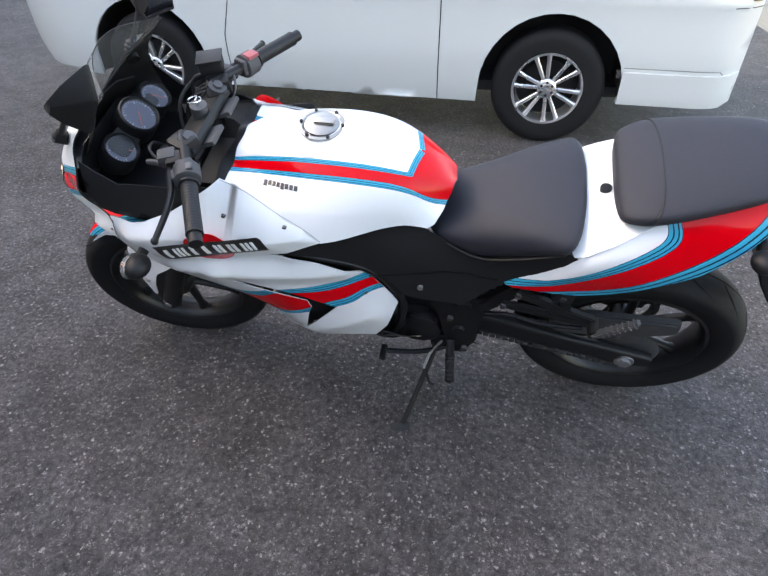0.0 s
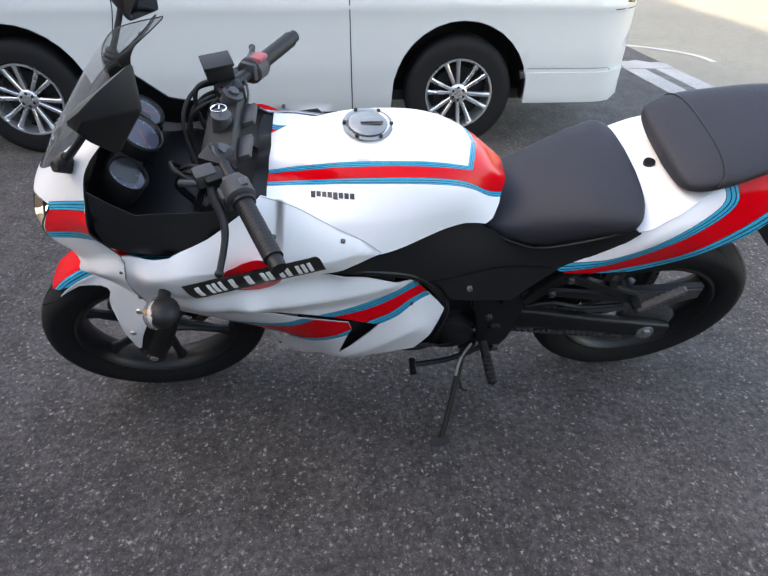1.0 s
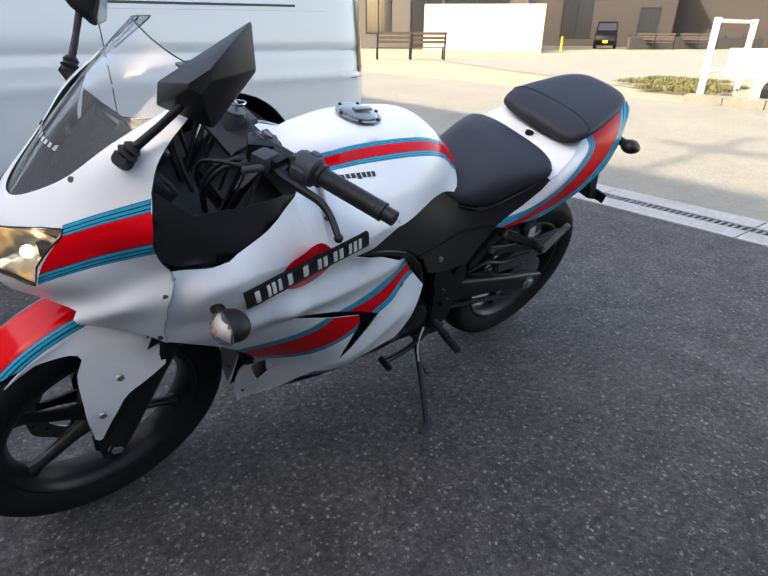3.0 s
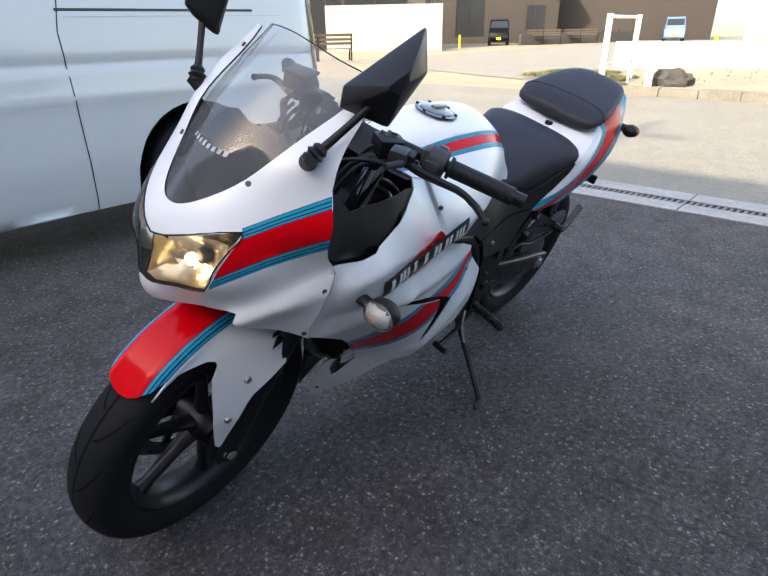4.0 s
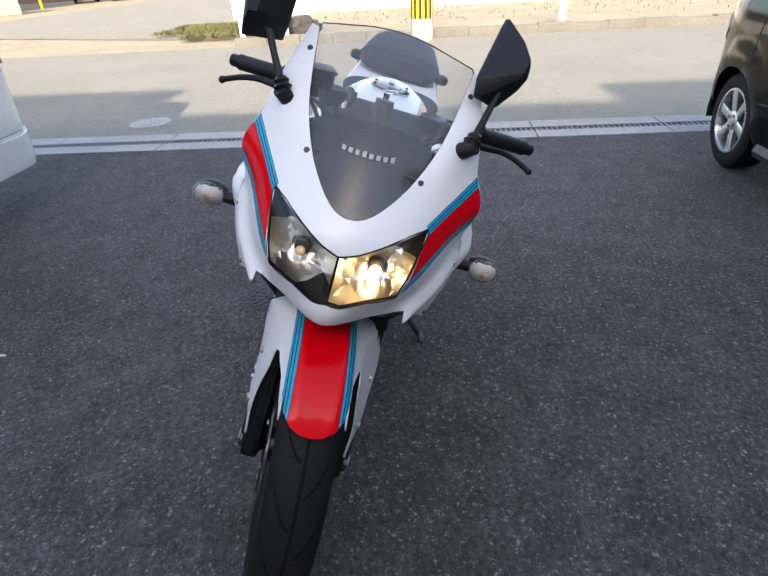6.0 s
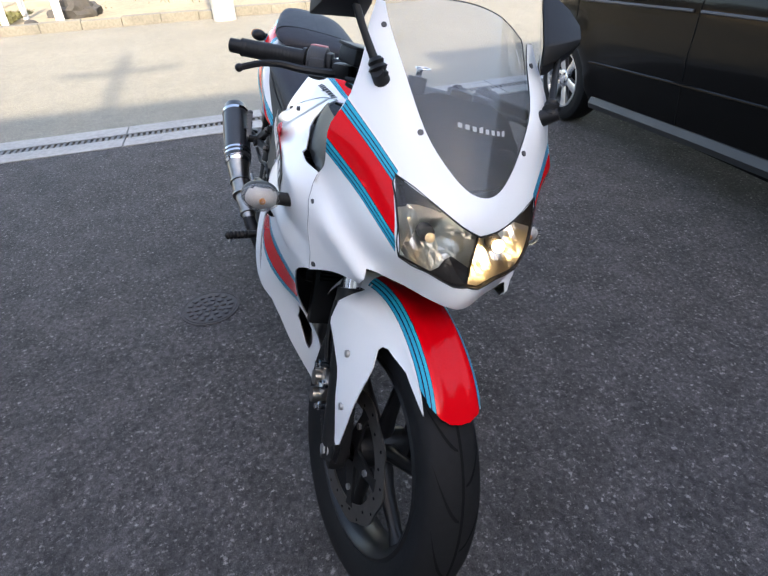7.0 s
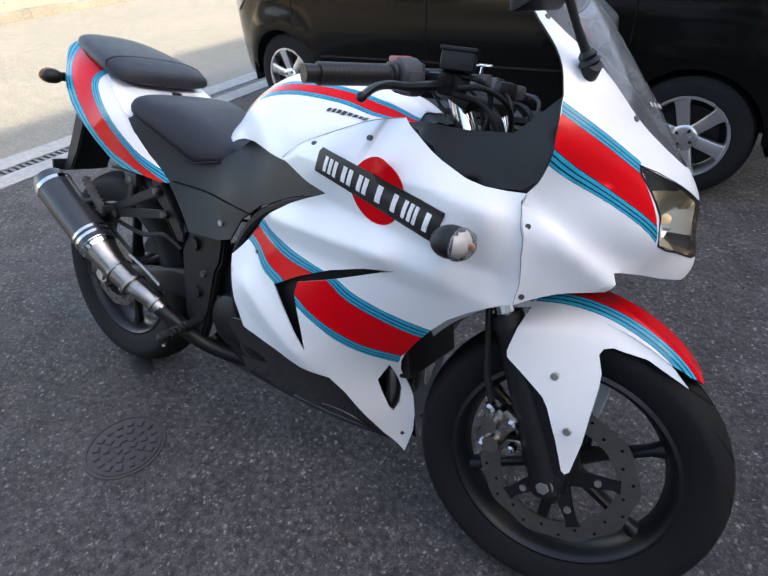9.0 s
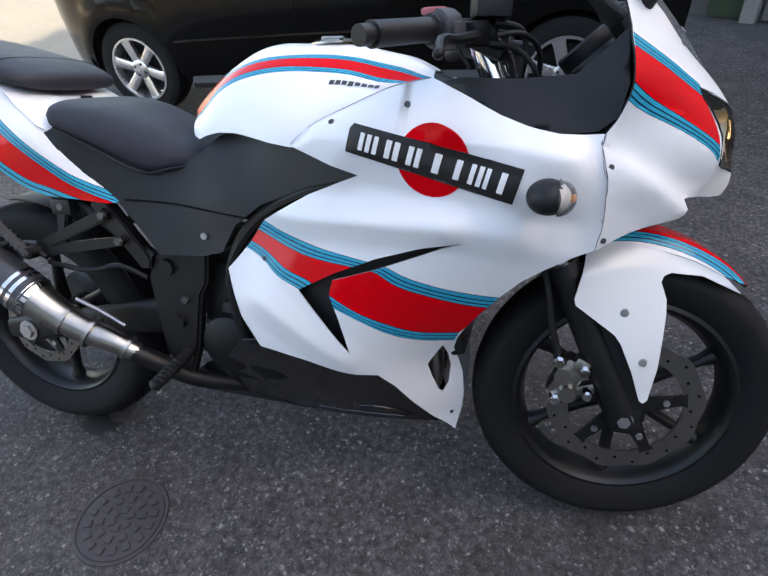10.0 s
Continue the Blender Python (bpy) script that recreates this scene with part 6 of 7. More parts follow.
def van():
    v = thing("van", "white van parked beside the motorcycle", "van", pose(0, 0, 0))
    ys = [(.20, -1.985), (.30, -1.955), (.50, -1.935), (.80, -1.930), (.95, -1.937), (1.25, -1.965), (1.35, -1.985), (1.85, -2.085), (1.98, -2.16)]

    def skin(x, z):
        y = np.interp(z, [a for a, _ in ys], [b for _, b in ys])
        back = max(0, (-1.30 - x) / .26)
        front = max(0, (x - 2.3) / .7)
        y -= .10 * back ** 3 + .25 * front ** 2.5
        y += bulge(x, z, (-1.5, .955), (2.6, .955), .025, -.011) + crease(x, z, (-1.5, .80), (2.6, .80), .035, .006) + bulge(x, z, (-1.5, .52), (2.6, .42), .05, .006)
        return Vector((x, y, z))
    rear, frnt = arch(-.545, .33, .405, .25), arch(1.98, .33, .405, .25)
    ol = [(-1.565, .46), (-1.555, .30), (-1.50, .275), (-.94, .275)] + rear[::-1][1:-1] + [(-.135, .225), (1.57, .235)] + frnt[::-1][1:-1] + [(2.40, .25), (2.85, .28), (2.98, .40), (3.0, .75), (2.90, 1.02), (2.55, 1.25), (2.3, 1.60), (2.05, 1.90), (1.9, 1.98), (-1.30, 1.98), (-1.46, 1.90), (-1.50, 1.30), (-1.555, .80)]
    win = [(-1.36, 1.345), (1.15, 1.335), (1.15, 1.82), (-1.30, 1.82)]
    win2 = [(1.25, 1.335), (2.10, 1.31), (1.88, 1.82), (1.25, 1.82)]
    bm = panel(ol, skin, (0, 1, 0), [win, win2], step=.07, thick=.02, lines=[[(-1.48, q), (2.6, q)] for q in (.765, .80, .835, .92, .94, .955, .97, .99)])
    part("body_side", bm, VAN_PAINT, v, "white van side with soft creases", smooth="all")
    for w_ in (win, win2):
        bm = panel(w_, lambda x, z: skin(x, z) - Vector((0, .008, 0)), (0, 1, 0), step=.12, thick=.004)
        part("side_window", bm, WINDOW_TINT, v, "dark tinted side window", smooth="all")
    # rear, roof, far side, front as one shell
    bm = bmesh.new()
    w = .14
    rings = []
    for x, z0, z1, inn in ((-1.56, .30, .9, .12), (-1.55, .30, 1.3, .10), (-1.45, .30, 1.93, .10), (-1.3, .30, 1.985, .06), (1.9, .30, 1.985, .08), (2.3, .30, 1.62, .12), (2.6, .30, 1.25, .22), (2.95, .32, .95, .33)):
        rings.append([(x, -2.50, z0), (x, -2.50, z1 - .25), (x, -2.12 - inn * .6, z1 - .02), (x, -2.2 - inn, z1), (x, -3.45 + inn, z1), (x, -3.6 + inn, z1 - .1), (x, -3.6 + inn, z0)])
    loft(bm, rings)
    bmesh.ops.recalc_face_normals(bm, faces=bm.faces[:])
    part("body_shell", bm, VAN_PAINT, v, "white van roof and far side")
    bm = bmesh.new()
    for cx in (-.545, 1.98):
        rr = .43
        well(bm, cx, .33, rr, -1.97, -2.45)
    box(bm, (.7, -2.8, .27), (4.2, 1.3, .06))
    part("wheel_well", bm, BLACK_BAND, v)
    # seams
    seam([(.10, .23), (.10, 1.10), (.06, 1.27), (.06, 1.33)], skin, v)
    seam([(1.43, .24), (1.43, .55), (1.36, .80), (1.33, 1.33)], skin, v)
    seam([(1.18, 1.33), (1.18, 1.30)], skin, v)
    seam([(-1.56, .79), (-1.40, .785)], skin, v, .005)
    seam([(-.94, .472), (-1.44, .470), (-1.50, .42), (-1.555, .40)], skin, v, .006, "skirt_line", material("skirt gap", (.25, .25, .25), .6))
    seam([(.09, 1.195), (-1.02, 1.205)], skin, v, .013, "door_rail")
    # flat grey strips paint the shade of two pressed creases
    for z in (1.165, 1.255):
        seam([(.05, z), (-1.22, z + .015)], skin, v, .003, "press_line", material("press line shade", (.4, .4, .4), .5))
    bm = panel([(-1.555, .465), (-1.50, .455), (-1.44, .45), (-.94, .45), (-.94, .272), (-1.50, .272), (-1.56, .30)], lambda x, z: skin(x, z) + Vector((0, .020 + .01 * (.46 - z) / .2, 0)), (0, 1, 0), step=.03, thick=.016)
    part("rear_skirt", bm, VAN_PAINT, v, "white rear skirt", smooth="all")
    bm = bmesh.new()
    box(bm, (-.925, -1.975, .43), (.03, .05, .04), .006)
    part("bumper_bracket", bm, GREY_METAL, v)
    bm = bmesh.new()
    loft(bm, [[skin(-1.50 + dx, z) + Vector((0, dy, 0)) for dx, dy in ((-.035, .004), (-.02, .018), (.012, .020), (.025, .004), (.02, -.02), (-.03, -.02))] for z in (.82, .86, 1.0, 1.15, 1.26, 1.30)])
    bmesh.ops.recalc_face_normals(bm, faces=bm.faces[:])
    part("tail_lamp", bm, material("tail lamp amber grey", (0.20, 0.15, 0.08), 0.25, coat=0.5), v, "tall clear and amber tail lamp")
    bm = bmesh.new()
    box(bm, (1.52, -1.925, 1.02), (.16, .03, .035), .01)
    part("door_handle", bm, VAN_PAINT, v)
    for x in (-.545, 1.98):
        alloy_wheel(v, x, -2.05, .325, .325, .200, .20, 1, 6, .0105, ALLOY, 6, .20)


def car():
    m = pose(.565, 2.06, 0, 0, 0, 177.7)   # its own x points to its front
    c = thing("car", "black compact car parked beside the motorcycle", "car", m)
    zs = [(.20, -.03), (.30, .0), (.55, .02), (.80, .012), (.88, .0), (1.20, -.10), (1.60, -.20)]

    # local frame: rear wheel at 0, front wheel at 2.50, the side that is seen faces +y
    def skin(x, z):
        y = np.interp(z, [a for a, _ in zs], [b for _, b in zs])
        fr, re = max(0, (x - 2.55) / .80), max(0, (-.15 - x) / .38)
        y -= .46 * fr ** 2.4 + .22 * re ** 2.6
        y += bulge(x, z, (-.4, .62), (2.7, .60), .03, .007)
        y += .022 * math.exp(-((math.hypot(x - 2.5, z - .275) - .345) / .055) ** 2) * min(1, max(0, (z - .2) / .1))
        return Vector((x, y, z))
    rear, frnt = arch(0, .275, .305, .23), arch(2.50, .275, .305, .23)
    ol = [(-.50, .55), (-.49, .30), (-.33, .235)] + rear[::-1][1:-1] + [(.33, .20), (2.17, .20)] + frnt[::-1][1:-1] + [(2.90, .22), (3.15, .24), (3.28, .34), (3.33, .55), (3.28, .74), (3.10, .86), (2.75, .93), (2.36, .965), (2.0, 1.20), (1.72, 1.50), (1.5, 1.60), (-.35, 1.62), (-.45, 1.4), (-.50, .95)]
    wins = [[(-.30, 1.03), (.28, 1.02), (.28, 1.50), (-.24, 1.50)], [(.34, 1.02), (1.32, 1.005), (1.32, 1.51), (.34, 1.51)], [(1.40, 1.003), (2.10, .99), (1.76, 1.38), (1.60, 1.51), (1.40, 1.51)]]
    bm = panel(ol, skin, (0, 1, 0), wins, step=.07, thick=.02)
    part("body_side", bm, CAR_PAINT, c, "gloss black car side", smooth="all")
    for w_ in wins:
        bm = panel(w_, lambda x, z: skin(x, z) - Vector((0, .008, 0)), (0, 1, 0), step=.12, thick=.004)
        part("side_window", bm, WINDOW_TINT, c, "dark side window", smooth="all")
    bm = bmesh.new()
    rings = []
    for x, z0, z1, inn in ((-.50, .30, 1.0, .22), (-.46, .28, 1.5, .16), (-.35, .26, 1.625, .10), (1.5, .26, 1.61, .10), (2.0, .26, 1.22, .12), (2.36, .26, .97, .14), (2.75, .28, .93, .18), (3.10, .28, .86, .34), (3.31, .32, .66, .60)):
        rings.append([(x, -.42, z0), (x, -.42, z1 - .2), (x, -.20 - inn * .6, z1 - .02), (x, -.28 - inn, z1), (x, -1.25 + inn, z1), (x, -1.4 + inn, z1 - .08), (x, -1.4 + inn, z0)])
    loft(bm, rings)
    bmesh.ops.recalc_face_normals(bm, faces=bm.faces[:])
    part("body_shell", bm, CAR_PAINT, c, "gloss black roof and bonnet")
    bm = bmesh.new()
    for cx in (0, 2.5):
        well(bm, cx, .275, .345, -.015, -.40)
    box(bm, (1.2, -.7, .24), (2.6, 1.1, .05))
    part("wheel_well", bm, BLACK_BAND, c)
    grey = material("dark trim", (.020, .020, .021), .5, spots=.2)
    for path in ([(.31, .30), (.30, .60), (.31, 1.55)], [(1.36, .215), (1.36, 1.55)], [(2.36, .60), (2.37, .76), (2.33, .93)]):
        seam(path, skin, c, .006, "door_seam", GROOVE)
    trim = material("dull trim metal", (.09, .09, .10), .4, metal=.5, spots=.2)

    def strip(name, path, r_, mat, label=""):
        bm = bmesh.new()
        pts = [Vector(a).lerp(Vector(b), k / 8) for a, b in zip(path, path[1:]) for k in range(8)] + [Vector(path[-1])]
        tube(bm, [tuple(skin(p.x, p.y) + Vector((0, r_ * .2, 0))) for p in pts], r_, 8)
        return part(name, bm, mat, c, label)
    strip("side_moulding", [(2.34, .772), (1.40, .805)], .008, trim, "dull grey side moulding")
    strip("side_moulding", [(1.35, .806), (.64, .822), (.33, .838)], .008, trim, "dull grey side moulding")
    strip("slide_rail", [(.31, .862), (-.25, .868)], .011, STEEL_BRUSHED, "bright metal door rail")
    strip("press_line", [(2.15, .445), (1.40, .480), (.50, .513), (.34, .530)], .008, CAR_PAINT)
    bm = bmesh.new()
    loft(bm, [[skin(x, z) + Vector((0, dy, dz)) for dy, dz in ((.0, -.03), (.03, -.02), (.038, .01), (.02, .045), (-.02, .05), (-.03, -.03))] for x, z in ((.36, .265), (.5, .262), (1.2, .240), (2.0, .205), (2.12, .20))])
    bmesh.ops.recalc_face_normals(bm, faces=bm.faces[:])
    part("side_sill", bm, grey, c, "dull black side sill")
    for x in (1.565, 1.20):
        bm = bmesh.new()
        tube(bm, [skin(x - .10, .918) + Vector((0, .004, 0)), skin(x - .08, .923) + Vector((0, .035, 0)), skin(x + .06, .923) + Vector((0, .035, 0)), skin(x + .08, .918) + Vector((0, .004, 0))], .011, 8)
        part("door_handle", bm, CHROME, c, "chrome door handle")
    bm = panel([(2.84, .74), (2.98, .66), (3.20, .62), (3.26, .70), (3.12, .80), (2.92, .83)], lambda x, z: skin(x, z) + Vector((0, .008, 0)), (0, 1, 0), step=.03, thick=.01)
    part("headlamp", bm, material("headlamp glass", (.42, .40, .36), .12, coat=.8, spots=.5, scale=60), c, "clear headlamp", smooth="all")
    bm = bmesh.new()
    box(bm, skin(1.95, 1.02) + Vector((0, .10, 0)), (.10, .18, .13), .035)
    rod(bm, skin(1.98, .98), skin(1.95, 1.0) + Vector((0, .06, 0)), .02)
    part("door_mirror", bm, CAR_PAINT, c)
    for x in (0, 2.5):
        alloy_wheel(c, x, -.095, .275, .275, .182, .165, 1, 6, .027, ALLOY, 4)


van()
car()


# house walls added behind the camera, set so their shadow covers the lot
def block(name, x0, x1, y0, y1, z0, z1, mat, label, cat="wall", bev=0.0):
    bm = bmesh.new()
    box(bm, ((x0 + x1) / 2, (y0 + y1) / 2, (z0 + z1) / 2), (x1 - x0, y1 - y0, z1 - z0), bev)
    return tagged(part(name, bm, mat, None, "", smooth=False), label, cat, kind="structure")


TAN = math.tan(radians(SUN_EL))
HX = 14.0
# each height puts the wall's shadow edge at its place on the road
for n, y0, y1, edge in (("wall_east", -1.89, 2.76, -3.80), ("wall_east_south", -16, -1.89, -5.15), ("wall_east_north", 2.76, 16, -4.62)):
    block(n, HX, HX + 4, y0, y1 - .004, 0, (HX - edge) * TAN, GREY_WALL if n == "wall_east_south" else FILL_WALL, "plain house wall added behind the lot to shade it")
mast = thing("roof_mast", "thin roof mast with a cross arm on the house", "antenna", pose(HX + .3, -.41, 0))
bm = bmesh.new()
mast_top = (HX + .3 + 6.5) * TAN
rod(bm, (0, 0, (HX + 3.8) * TAN), (0, 0, mast_top), .05, n=10)
part("mast", bm, STEEL, mast)
bm = bmesh.new()
rod(bm, (0, -.6, mast_top - .75), (0, .6, mast_top - .75), .05, n=10)
part("cross_arm", bm, STEEL, mast)
north = pose(1.35, 4.47, 0, 0, 0, -31)
for n_, x0, x1, y0, y1, z0, z1, m_, lb, ct in (
        ("wall_north", 0, 4.45, 0, .2, 0, 2.6, material("weathered dark wall", (.10, .10, .095), .85, spots=.35, bump=.4, scale=15), "dark grey wall beside the lot", "wall"),
        ("wall_panel", .32, .56, -.03, -.004, .02, 2.0, material("green panel", (.022, .045, .022), .6, spots=.2), "dull green panel on the wall", "wall panel"),
        ("wall_post", .57, .67, -.08, -.004, .0, 2.1, material("dull post paint", (.24, .24, .23), .8, spots=.3), "dull grey post on the wall", "post"),
        ("wall_board", .70, 1.6, -.03, -.004, .02, 2.0, material("dull board", (.17, .17, .165), .8, spots=.3), "dull grey board on the wall", "wall panel")):
    bm = bmesh.new()
    box(bm, ((x0 + x1) / 2, (y0 + y1) / 2, (z0 + z1) / 2), (x1 - x0, y1 - y0, z1 - z0))
    tagged(part(n_, bm, m_, None, m=north, smooth=False), lb, ct, kind="structure")


# across the road
def kerb():
    t = thing("kerb", "low weathered concrete kerb along the far road edge", "kerb", kind="structure")
    for k in range(46):
        bm = bmesh.new()
        y = -3.0 + k * .62
        h = .15 + .012 * math.sin(k * 2.3)
        box(bm, (-9.42 - SK * y + .008 * math.sin(k * 1.7), y, h / 2 - .02), (.22, .616, h), .012)
        part("kerb_stone", bm, KERB, t, smooth=False)


kerb()
block("verge", -20, -9.55, -3.2, 40, -.1, .06, DRY_SOIL, "dry sandy verge", "ground")
sheet("side_road", -70, -9.0, -16.5, -4.6, -.006, ROAD, "pale asphalt side road", "road", -.38)
pole = thing("utility_pole", "grey concrete utility pole with a yellow and black band", "pole", pose(-8.95, .2, 0, 0, 1.2, 0))
bm = bmesh.new()
rod(bm, (0, 0, -.05), (0, 0, 9), .19, .13, 28)
part("shaft", bm, CONCRETE, pole)
bm = bmesh.new()
rod(bm, (0, 0, .36), (0, 0, .94), .194, .191, 28)
bnd = part("warning_band", bm, BLACK_BAND, pole, "black plastic warning band")
for k in range(13):
    bm = bmesh.new()
    a0 = 2 * math.pi * k / 13
    vs = [bm.verts.new((.1955 * math.cos(a0 + j * .06), .1955 * math.sin(a0 + j * .06), z)) for z in (.36, .94) for j in range(5)]
    for j in range(4):
        bm.faces.new((vs[j], vs[j + 1], vs[j + 6], vs[j + 5]))
    part("yellow_stripe", bm, YELLOW, bnd, "yellow stripe")


def pipe_barrier(x, y, turn, span, h):
    t = thing("pipe_barrier", "white painted steel pipe barrier", "barrier", pose(x, y, 0, 0, 0, turn))
    for q in (0, span):
        bm = bmesh.new()
        rod(bm, (q, 0, -.05), (q, 0, h), .055, n=16)
        part("post", bm, WHITE_WALL, t)
    for z in (h - .05, h * .35):
        bm = bmesh.new()
        rod(bm, (0, 0, z), (span, 0, z), .03, n=12)
        part("rail", bm, WHITE_WALL, t)


pipe_barrier(-9.72, -3.28, 185, 1.95, 1.31)
block("white_wall", -16.75, -16.45, -5.7, 14, 0, .70, WHITE_WALL, "low white wall across the road")
for x, y, r in ((-10.65, -2.28, .34), (-10.9, -2.75, .16), (-10.2, -3.0, .12)):
    bm = bmesh.new()
    bmesh.ops.create_icosphere(bm, subdivisions=3, radius=r)
    for q in bm.verts:
        q.co *= 1 + .5 * noise.noise(q.co * 6 + Vector((x, y, 0)))
        q.co.z *= .75
    tagged(part("rock", bm, ROCK, None, m=pose(x, y, r * .35)), "rough dark rock on the verge", "rock", group="rocks on the verge")
bm = bmesh.new()
rod(bm, (0, 0, 0), (0, 0, .7), .07, n=16)
tagged(part("short_post", bm, WHITE_WALL, None, m=pose(-9.97, -2.50, 0)), "short white post on the verge", "post")
bm = bmesh.new()
rod(bm, (0, 0, 0), (0, 0, .75), .07, n=16)
tagged(part("short_post", bm, WHITE_WALL, None, m=pose(-9.75, 2.75, 0)), "short white post on the verge", "post")


def tufts(n, x0, x1, y0, y1, seed):
    r = random.Random(seed)
    bm = bmesh.new()
    for _ in range(n):
        x, y = r.uniform(x0, x1), r.uniform(y0, y1)
        a, h, l_ = r.uniform(0, 6.28), r.uniform(.02, .09), r.uniform(.03, .11)
        w = .012
        p = Vector((x, y, 0.05))
        d = Vector((math.cos(a), math.sin(a), 0))
        s_ = Vector((-d.y, d.x, 0)) * w
        bm.faces.new([bm.verts.new(q) for q in (p - s_, p + s_, p + d * l_ * .5 + Vector((0, 0, h * .7)) + s_ * .6, p + d * l_ * .5 + Vector((0, 0, h * .7)) - s_ * .6)])
        bm.faces.new([bm.verts.new(q) for q in (p + d * l_ * .5 + Vector((0, 0, h * .7)) - s_ * .6, p + d * l_ * .5 + Vector((0, 0, h * .7)) + s_ * .6, p + d * l_ + Vector((0, 0, h)))])
    return tagged(part("grass", bm, GRASS, None), "dry yellow-green grass on the verge", "grass", kind="stuff")


tufts(2600, -12.2, -10.3, -4.9, -3.4, 4)
tufts(2200, -13.6, -11.4, -6.0, -4.3, 6)
tufts(500, -17, -11.5, -2.5, 9, 5)


# far houses
def house(name, x, y, turn, w, d, h, mat, label, wins, slats=0):
    t = thing(name, label, "house", pose(x, y, 0, 0, 0, turn))
    bm = bmesh.new()
    box(bm, (0, -d / 2, h / 2), (w, d, h))
    part("wall", bm, mat, t, smooth=False)
    bm = bmesh.new()
    box(bm, (0, -d / 2, h + .1), (w + .6, d + .6, .2))
    part("roof", bm, BROWN_WALL, t, smooth=False)
    for k in range(slats):
        bm = bmesh.new()
        box(bm, (0, .012, (k + .5) * h / slats), (w, .024, h / slats * .86))
        part("slat", bm, mat, t, smooth=False)
    for x0, z0, ww, hh in wins:
        bm = bmesh.new()
        for cx, cz, sx, sz in ((x0, z0 - hh / 2, ww + .12, .06), (x0, z0 + hh / 2, ww + .12, .06), (x0 - ww / 2, z0, .06, hh), (x0 + ww / 2, z0, .06, hh), (x0, z0, .05, hh)):
            box(bm, (cx, .03, cz), (sx, .10, sz))
        wf = part("window", bm, BLACK_METAL, t, smooth=False)
        bm = bmesh.new()
        box(bm, (x0, .02, z0), (ww, .02, hh))
        part("pane", bm, DARK_GLASS, wf, smooth=False)
    return t


house("house", -24, -26, -55, 11, 7, 5.5, HOUSE_GREY, "grey house across the road with wide dark windows", [(-2.5, 3.3, 3.8, 2.2), (.55, 1.9, 1.9, 3.4), (3.6, 2.2, 1.6, 2.6)])
house("house", -42, -27, -60, 12, 7, 5.5, BROWN_WALL, "dark brown house down the road", [(1.2, 2.2, 2.3, 3.2), (-4.2, 1.6, 1.4, 2.4)], 20)
house("house", -52, -20, -65, 16, 7, 5, BROWN_WALL, "brown slatted house down the road", [(6.5, 2, 1.6, 1.4)], 18)
house("house", -60, -4, -80, 14, 7, 4.5, WHITE_WALL, "pale house at the end of the road", [(-3, 2, 2.0, 1.4), (2, 2, 2.0, 1.4)])
bm = bmesh.new()
box(bm, (0, 0, 1.2), (6.6, .2, 2.4))
tagged(part("garden_wall", bm, PLASTER, None, m=pose(-23.8, -21.8, 0, 0, 0, -53), smooth=False), "cream plaster garden wall before the house", "wall")


def bench(x, y, turn, w):
    t = thing("bench", "weathered wooden bench by the road", "bench", pose(x, y, 0, 0, 0, turn), group="benches by the road")
    for q in (-w / 2, 0, w / 2):
        bm = bmesh.new()
        rod(bm, (q, -.25, 0), (q, -.2, .45), .035)
        rod(bm, (q, .2, 0), (q, .28, 1.0), .035)
        part("leg", bm, BLACK_METAL, t)
    for yy, z in ((-.2, .45), (-.05, .45), (.1, .45), (.24, .65), (.26, .80), (.28, .96)):
        bm = bmesh.new()
        box(bm, (0, yy, z), (w + .1, .10 if z < .5 else .03, .03 if z < .5 else .10))
        part("slat", bm, WOOD_OLD, t, smooth=False)


bench(-14.5, -16.9, -33, 2.7)
bench(-38.6, -19.6, -66, 2.4)
bench(-42.2, -18.4, -68, 2.4)
# low dark wall with posts before the far houses
low = thing("low_wall", "low dark stone wall with dark posts by the road", "wall", pose(-37.0, -20.6, 0, 0, 0, 164.5))
bm = bmesh.new()
box(bm, (6.6, 0, .38), (13.2, .25, .76), .02)
part("wall_base", bm, GREY_STONE, low, smooth=False)
for k in range(8):
    bm = bmesh.new()
    box(bm, (.1 + k * 1.85, .14, .46), (.10, .10, .92), .01)
    part("post", bm, BLACK_METAL, low, smooth=False)


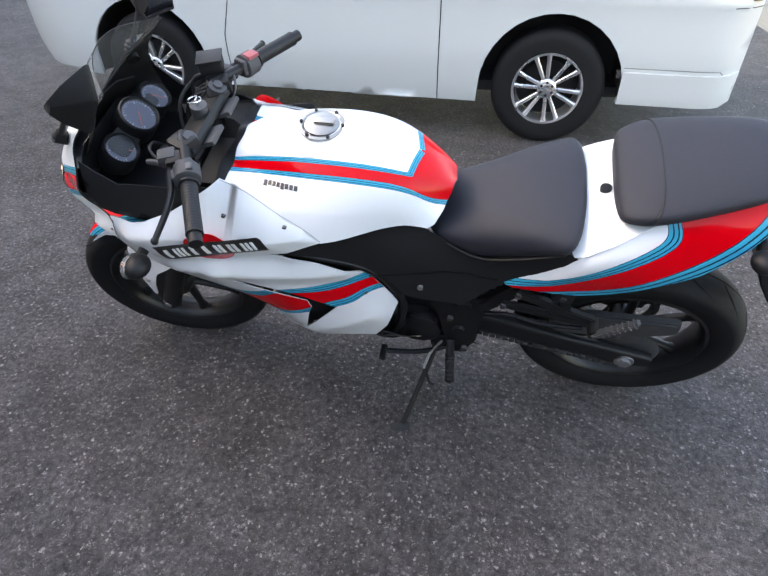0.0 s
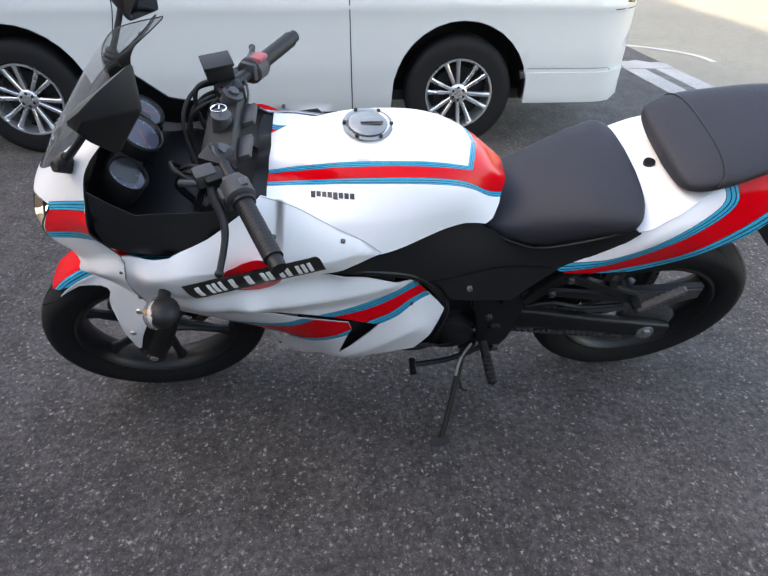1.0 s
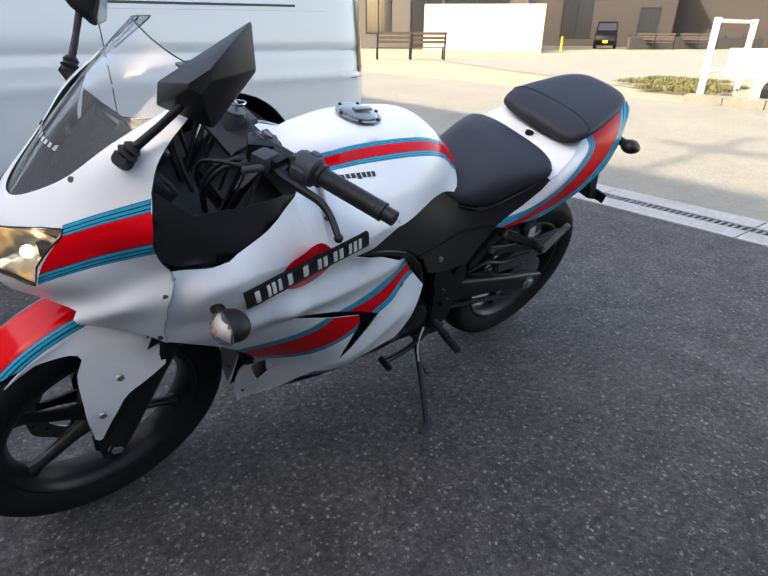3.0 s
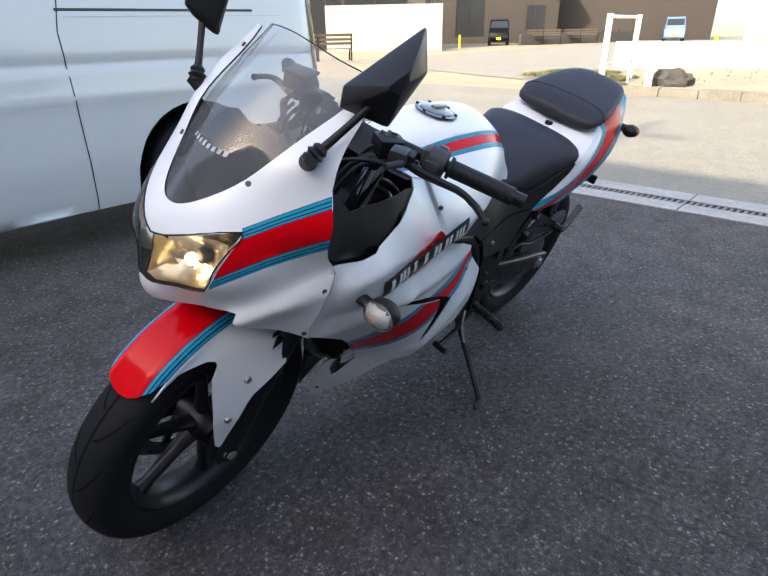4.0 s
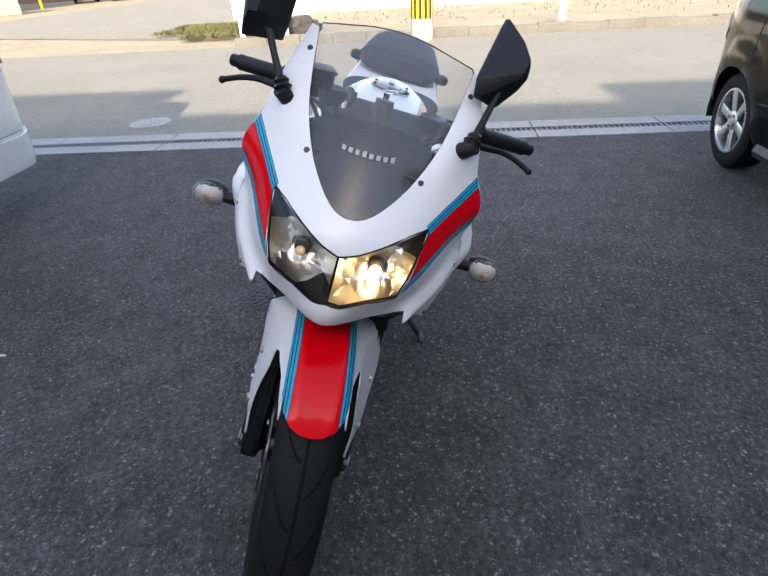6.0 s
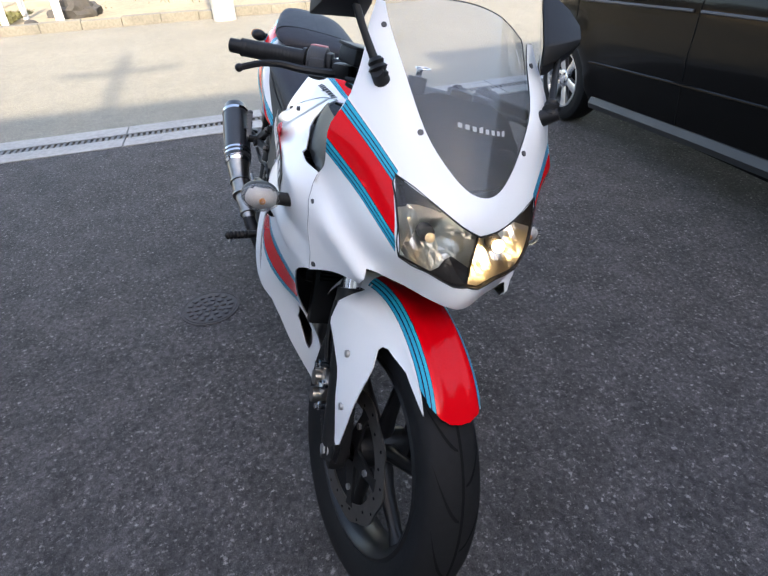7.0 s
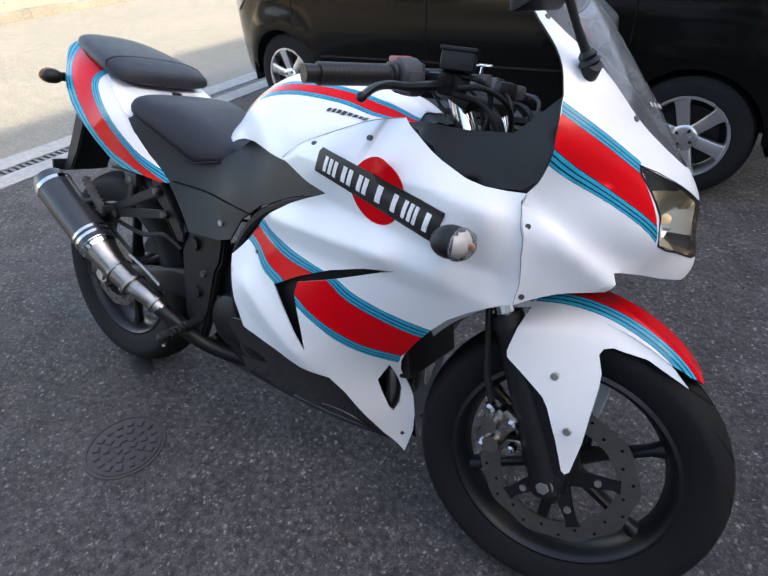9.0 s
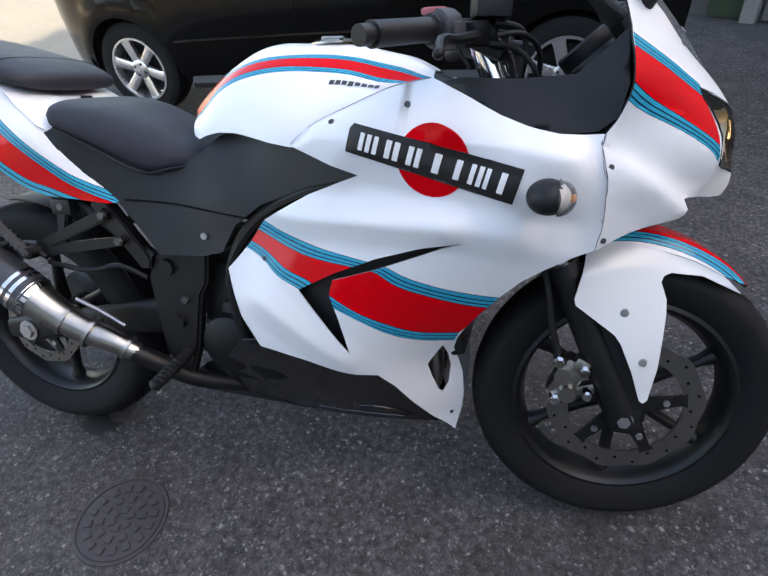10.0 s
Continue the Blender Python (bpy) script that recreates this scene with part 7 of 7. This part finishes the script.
def minivan(m, paint, label):
    t = thing("minivan", label, "van", m)
    bm = bmesh.new()
    loft(bm, [[(x, -w, z0), (x, -w, zb), (x, -w * .86, z1), (x, w * .86, z1), (x, w, zb), (x, w, z0)] for x, z0, zb, z1, w in ((-1.7, .35, .9, 1.0, .68), (-1.6, .25, 1.0, 1.65, .74), (-.4, .22, 1.0, 1.78, .74), (.5, .22, 1.0, 1.7, .74), (1.05, .22, .98, 1.15, .74), (1.6, .25, .85, .95, .72), (1.7, .35, .75, .8, .66))])
    bmesh.ops.recalc_face_normals(bm, faces=bm.faces[:])
    part("body", bm, paint, t)
    bm = bmesh.new()
    loft(bm, [[(x, -w, z), (x, w, z), (x + .02, w, z), (x + .02, -w, z)] for x, z, w in ((1.04, 1.16, .62), (.62, 1.62, .58))])
    part("windscreen", bm, DARK_GLASS, t)
    for y in (-.52, .52):
        bm = bmesh.new()
        box(bm, (1.66, y, .74), (.06, .22, .12), .02)
        part("headlamp", bm, ALLOY, t, "pale headlamp")
    bm = bmesh.new()
    box(bm, (1.73, 0, .45), (.02, .33, .165), .004)
    part("number_plate", bm, YELLOW, t, "yellow plate")
    for x in (-1.05, 1.1):
        for q in (1, -1):
            bm = bmesh.new()
            lathe(bm, [(.001, .08), (.17, .08), (.18, .095), (.27, .095), (.28, .07), (.28, -.07), (.27, -.095), (.001, -.09)], (x, q * .67, .28), 28)
            part("wheel", bm, TYRE, t)


minivan(pose(-38.0, -23.0, 0, 0, 0, 32), CAR_PAINT, "dark minivan parked before a brown house")
minivan(pose(-49.5, -14.0, 0, 0, 0, 18), material("light blue car paint", (.10, .22, .42), .3, coat=.4), "light blue minivan parked down the road")
# yellow marker posts
for x, y in ((-29.4, -20.5), (-20, -3.9)):
    bm = bmesh.new()
    rod(bm, (0, 0, 0), (0, 0, .8), .06, n=12)
    tagged(part("marker_post", bm, YELLOW, None, m=pose(x, y, 0)), "yellow marker post by the road", "post")
# a worn pale line by the channel's end and a scrap on the asphalt
bm = bmesh.new()
line = spline([(-2.95, -4.85, 0), (-3.15, -4.72, 0), (-3.38, -4.50, 0), (-3.50, -4.28, 0), (-3.52, -4.05, 0)], 5)
for p, q in zip(line, line[1:]):
    d = (q - p).normalized()
    n_ = Vector((-d.y, d.x, 0)) * .035
    bm.faces.new([bm.verts.new(v + Vector((0, 0, .002))) for v in (p + n_, p - n_, q - n_, q + n_)][::-1])
bmesh.ops.remove_doubles(bm, verts=bm.verts[:], dist=1e-5)
bmesh.ops.recalc_face_normals(bm, faces=bm.faces[:])
tagged(part("road_mark", bm, ROAD_PAINT, None, smooth=False), "worn pale line painted on the asphalt", "road mark", kind="structure")
rnd = random.Random(12)
for cx, cy, rx, ry in ((-.63, -.043, .055, .035), (-.72, .005, .03, .018)):
    bm = bmesh.new()
    n = 26
    wob = [1 + rnd.uniform(-.22, .22) for _ in range(n)]
    bm.faces.new([bm.verts.new((cx + rx * wob[k] * math.cos(2 * math.pi * k / n), cy + ry * wob[k] * math.sin(2 * math.pi * k / n), .0015)) for k in range(n)])
    tagged(part("oil_stain", bm, STAIN, None, smooth=False), "dark oil stain on the asphalt below the exhaust", "stain", group="stains on the lot", kind="structure")
bm = bmesh.new()
tube(bm, [(.042, -1.255, .004), (.041, -1.22, .004), (.036, -1.18, .004)], .004, 6)
tagged(part("paper_scrap", bm, WHITE_DECAL, None), "small white paper scrap on the asphalt", "litter")


# the grating's bars, the nearest ones singly
bar = bmesh.new()
box(bar, (0, 0, 0), (0.10, 0.020, 0.012))
first = None
for k in range(300):
    y = -3.78 + k * 0.04
    if first is None:
        first = part("grating_bar", bar, GRATE, DRAIN_CHANNEL, smooth=False)
        one = first
    else:
        one = new("grating_bar", first.data)
        one.parent = DRAIN_CHANNEL
    one.location = (-2.855 - SK * y, y, -0.004)
bm = bmesh.new()
for k in range(300, 395):
    y = -3.78 + k * 0.04
    box(bm, (-2.855 - SK * y, y, -0.004), (0.10, 0.016, 0.012))
tagged(part("grating_rest", bm, GRATE, DRAIN_CHANNEL, smooth=False), kind="stuff")
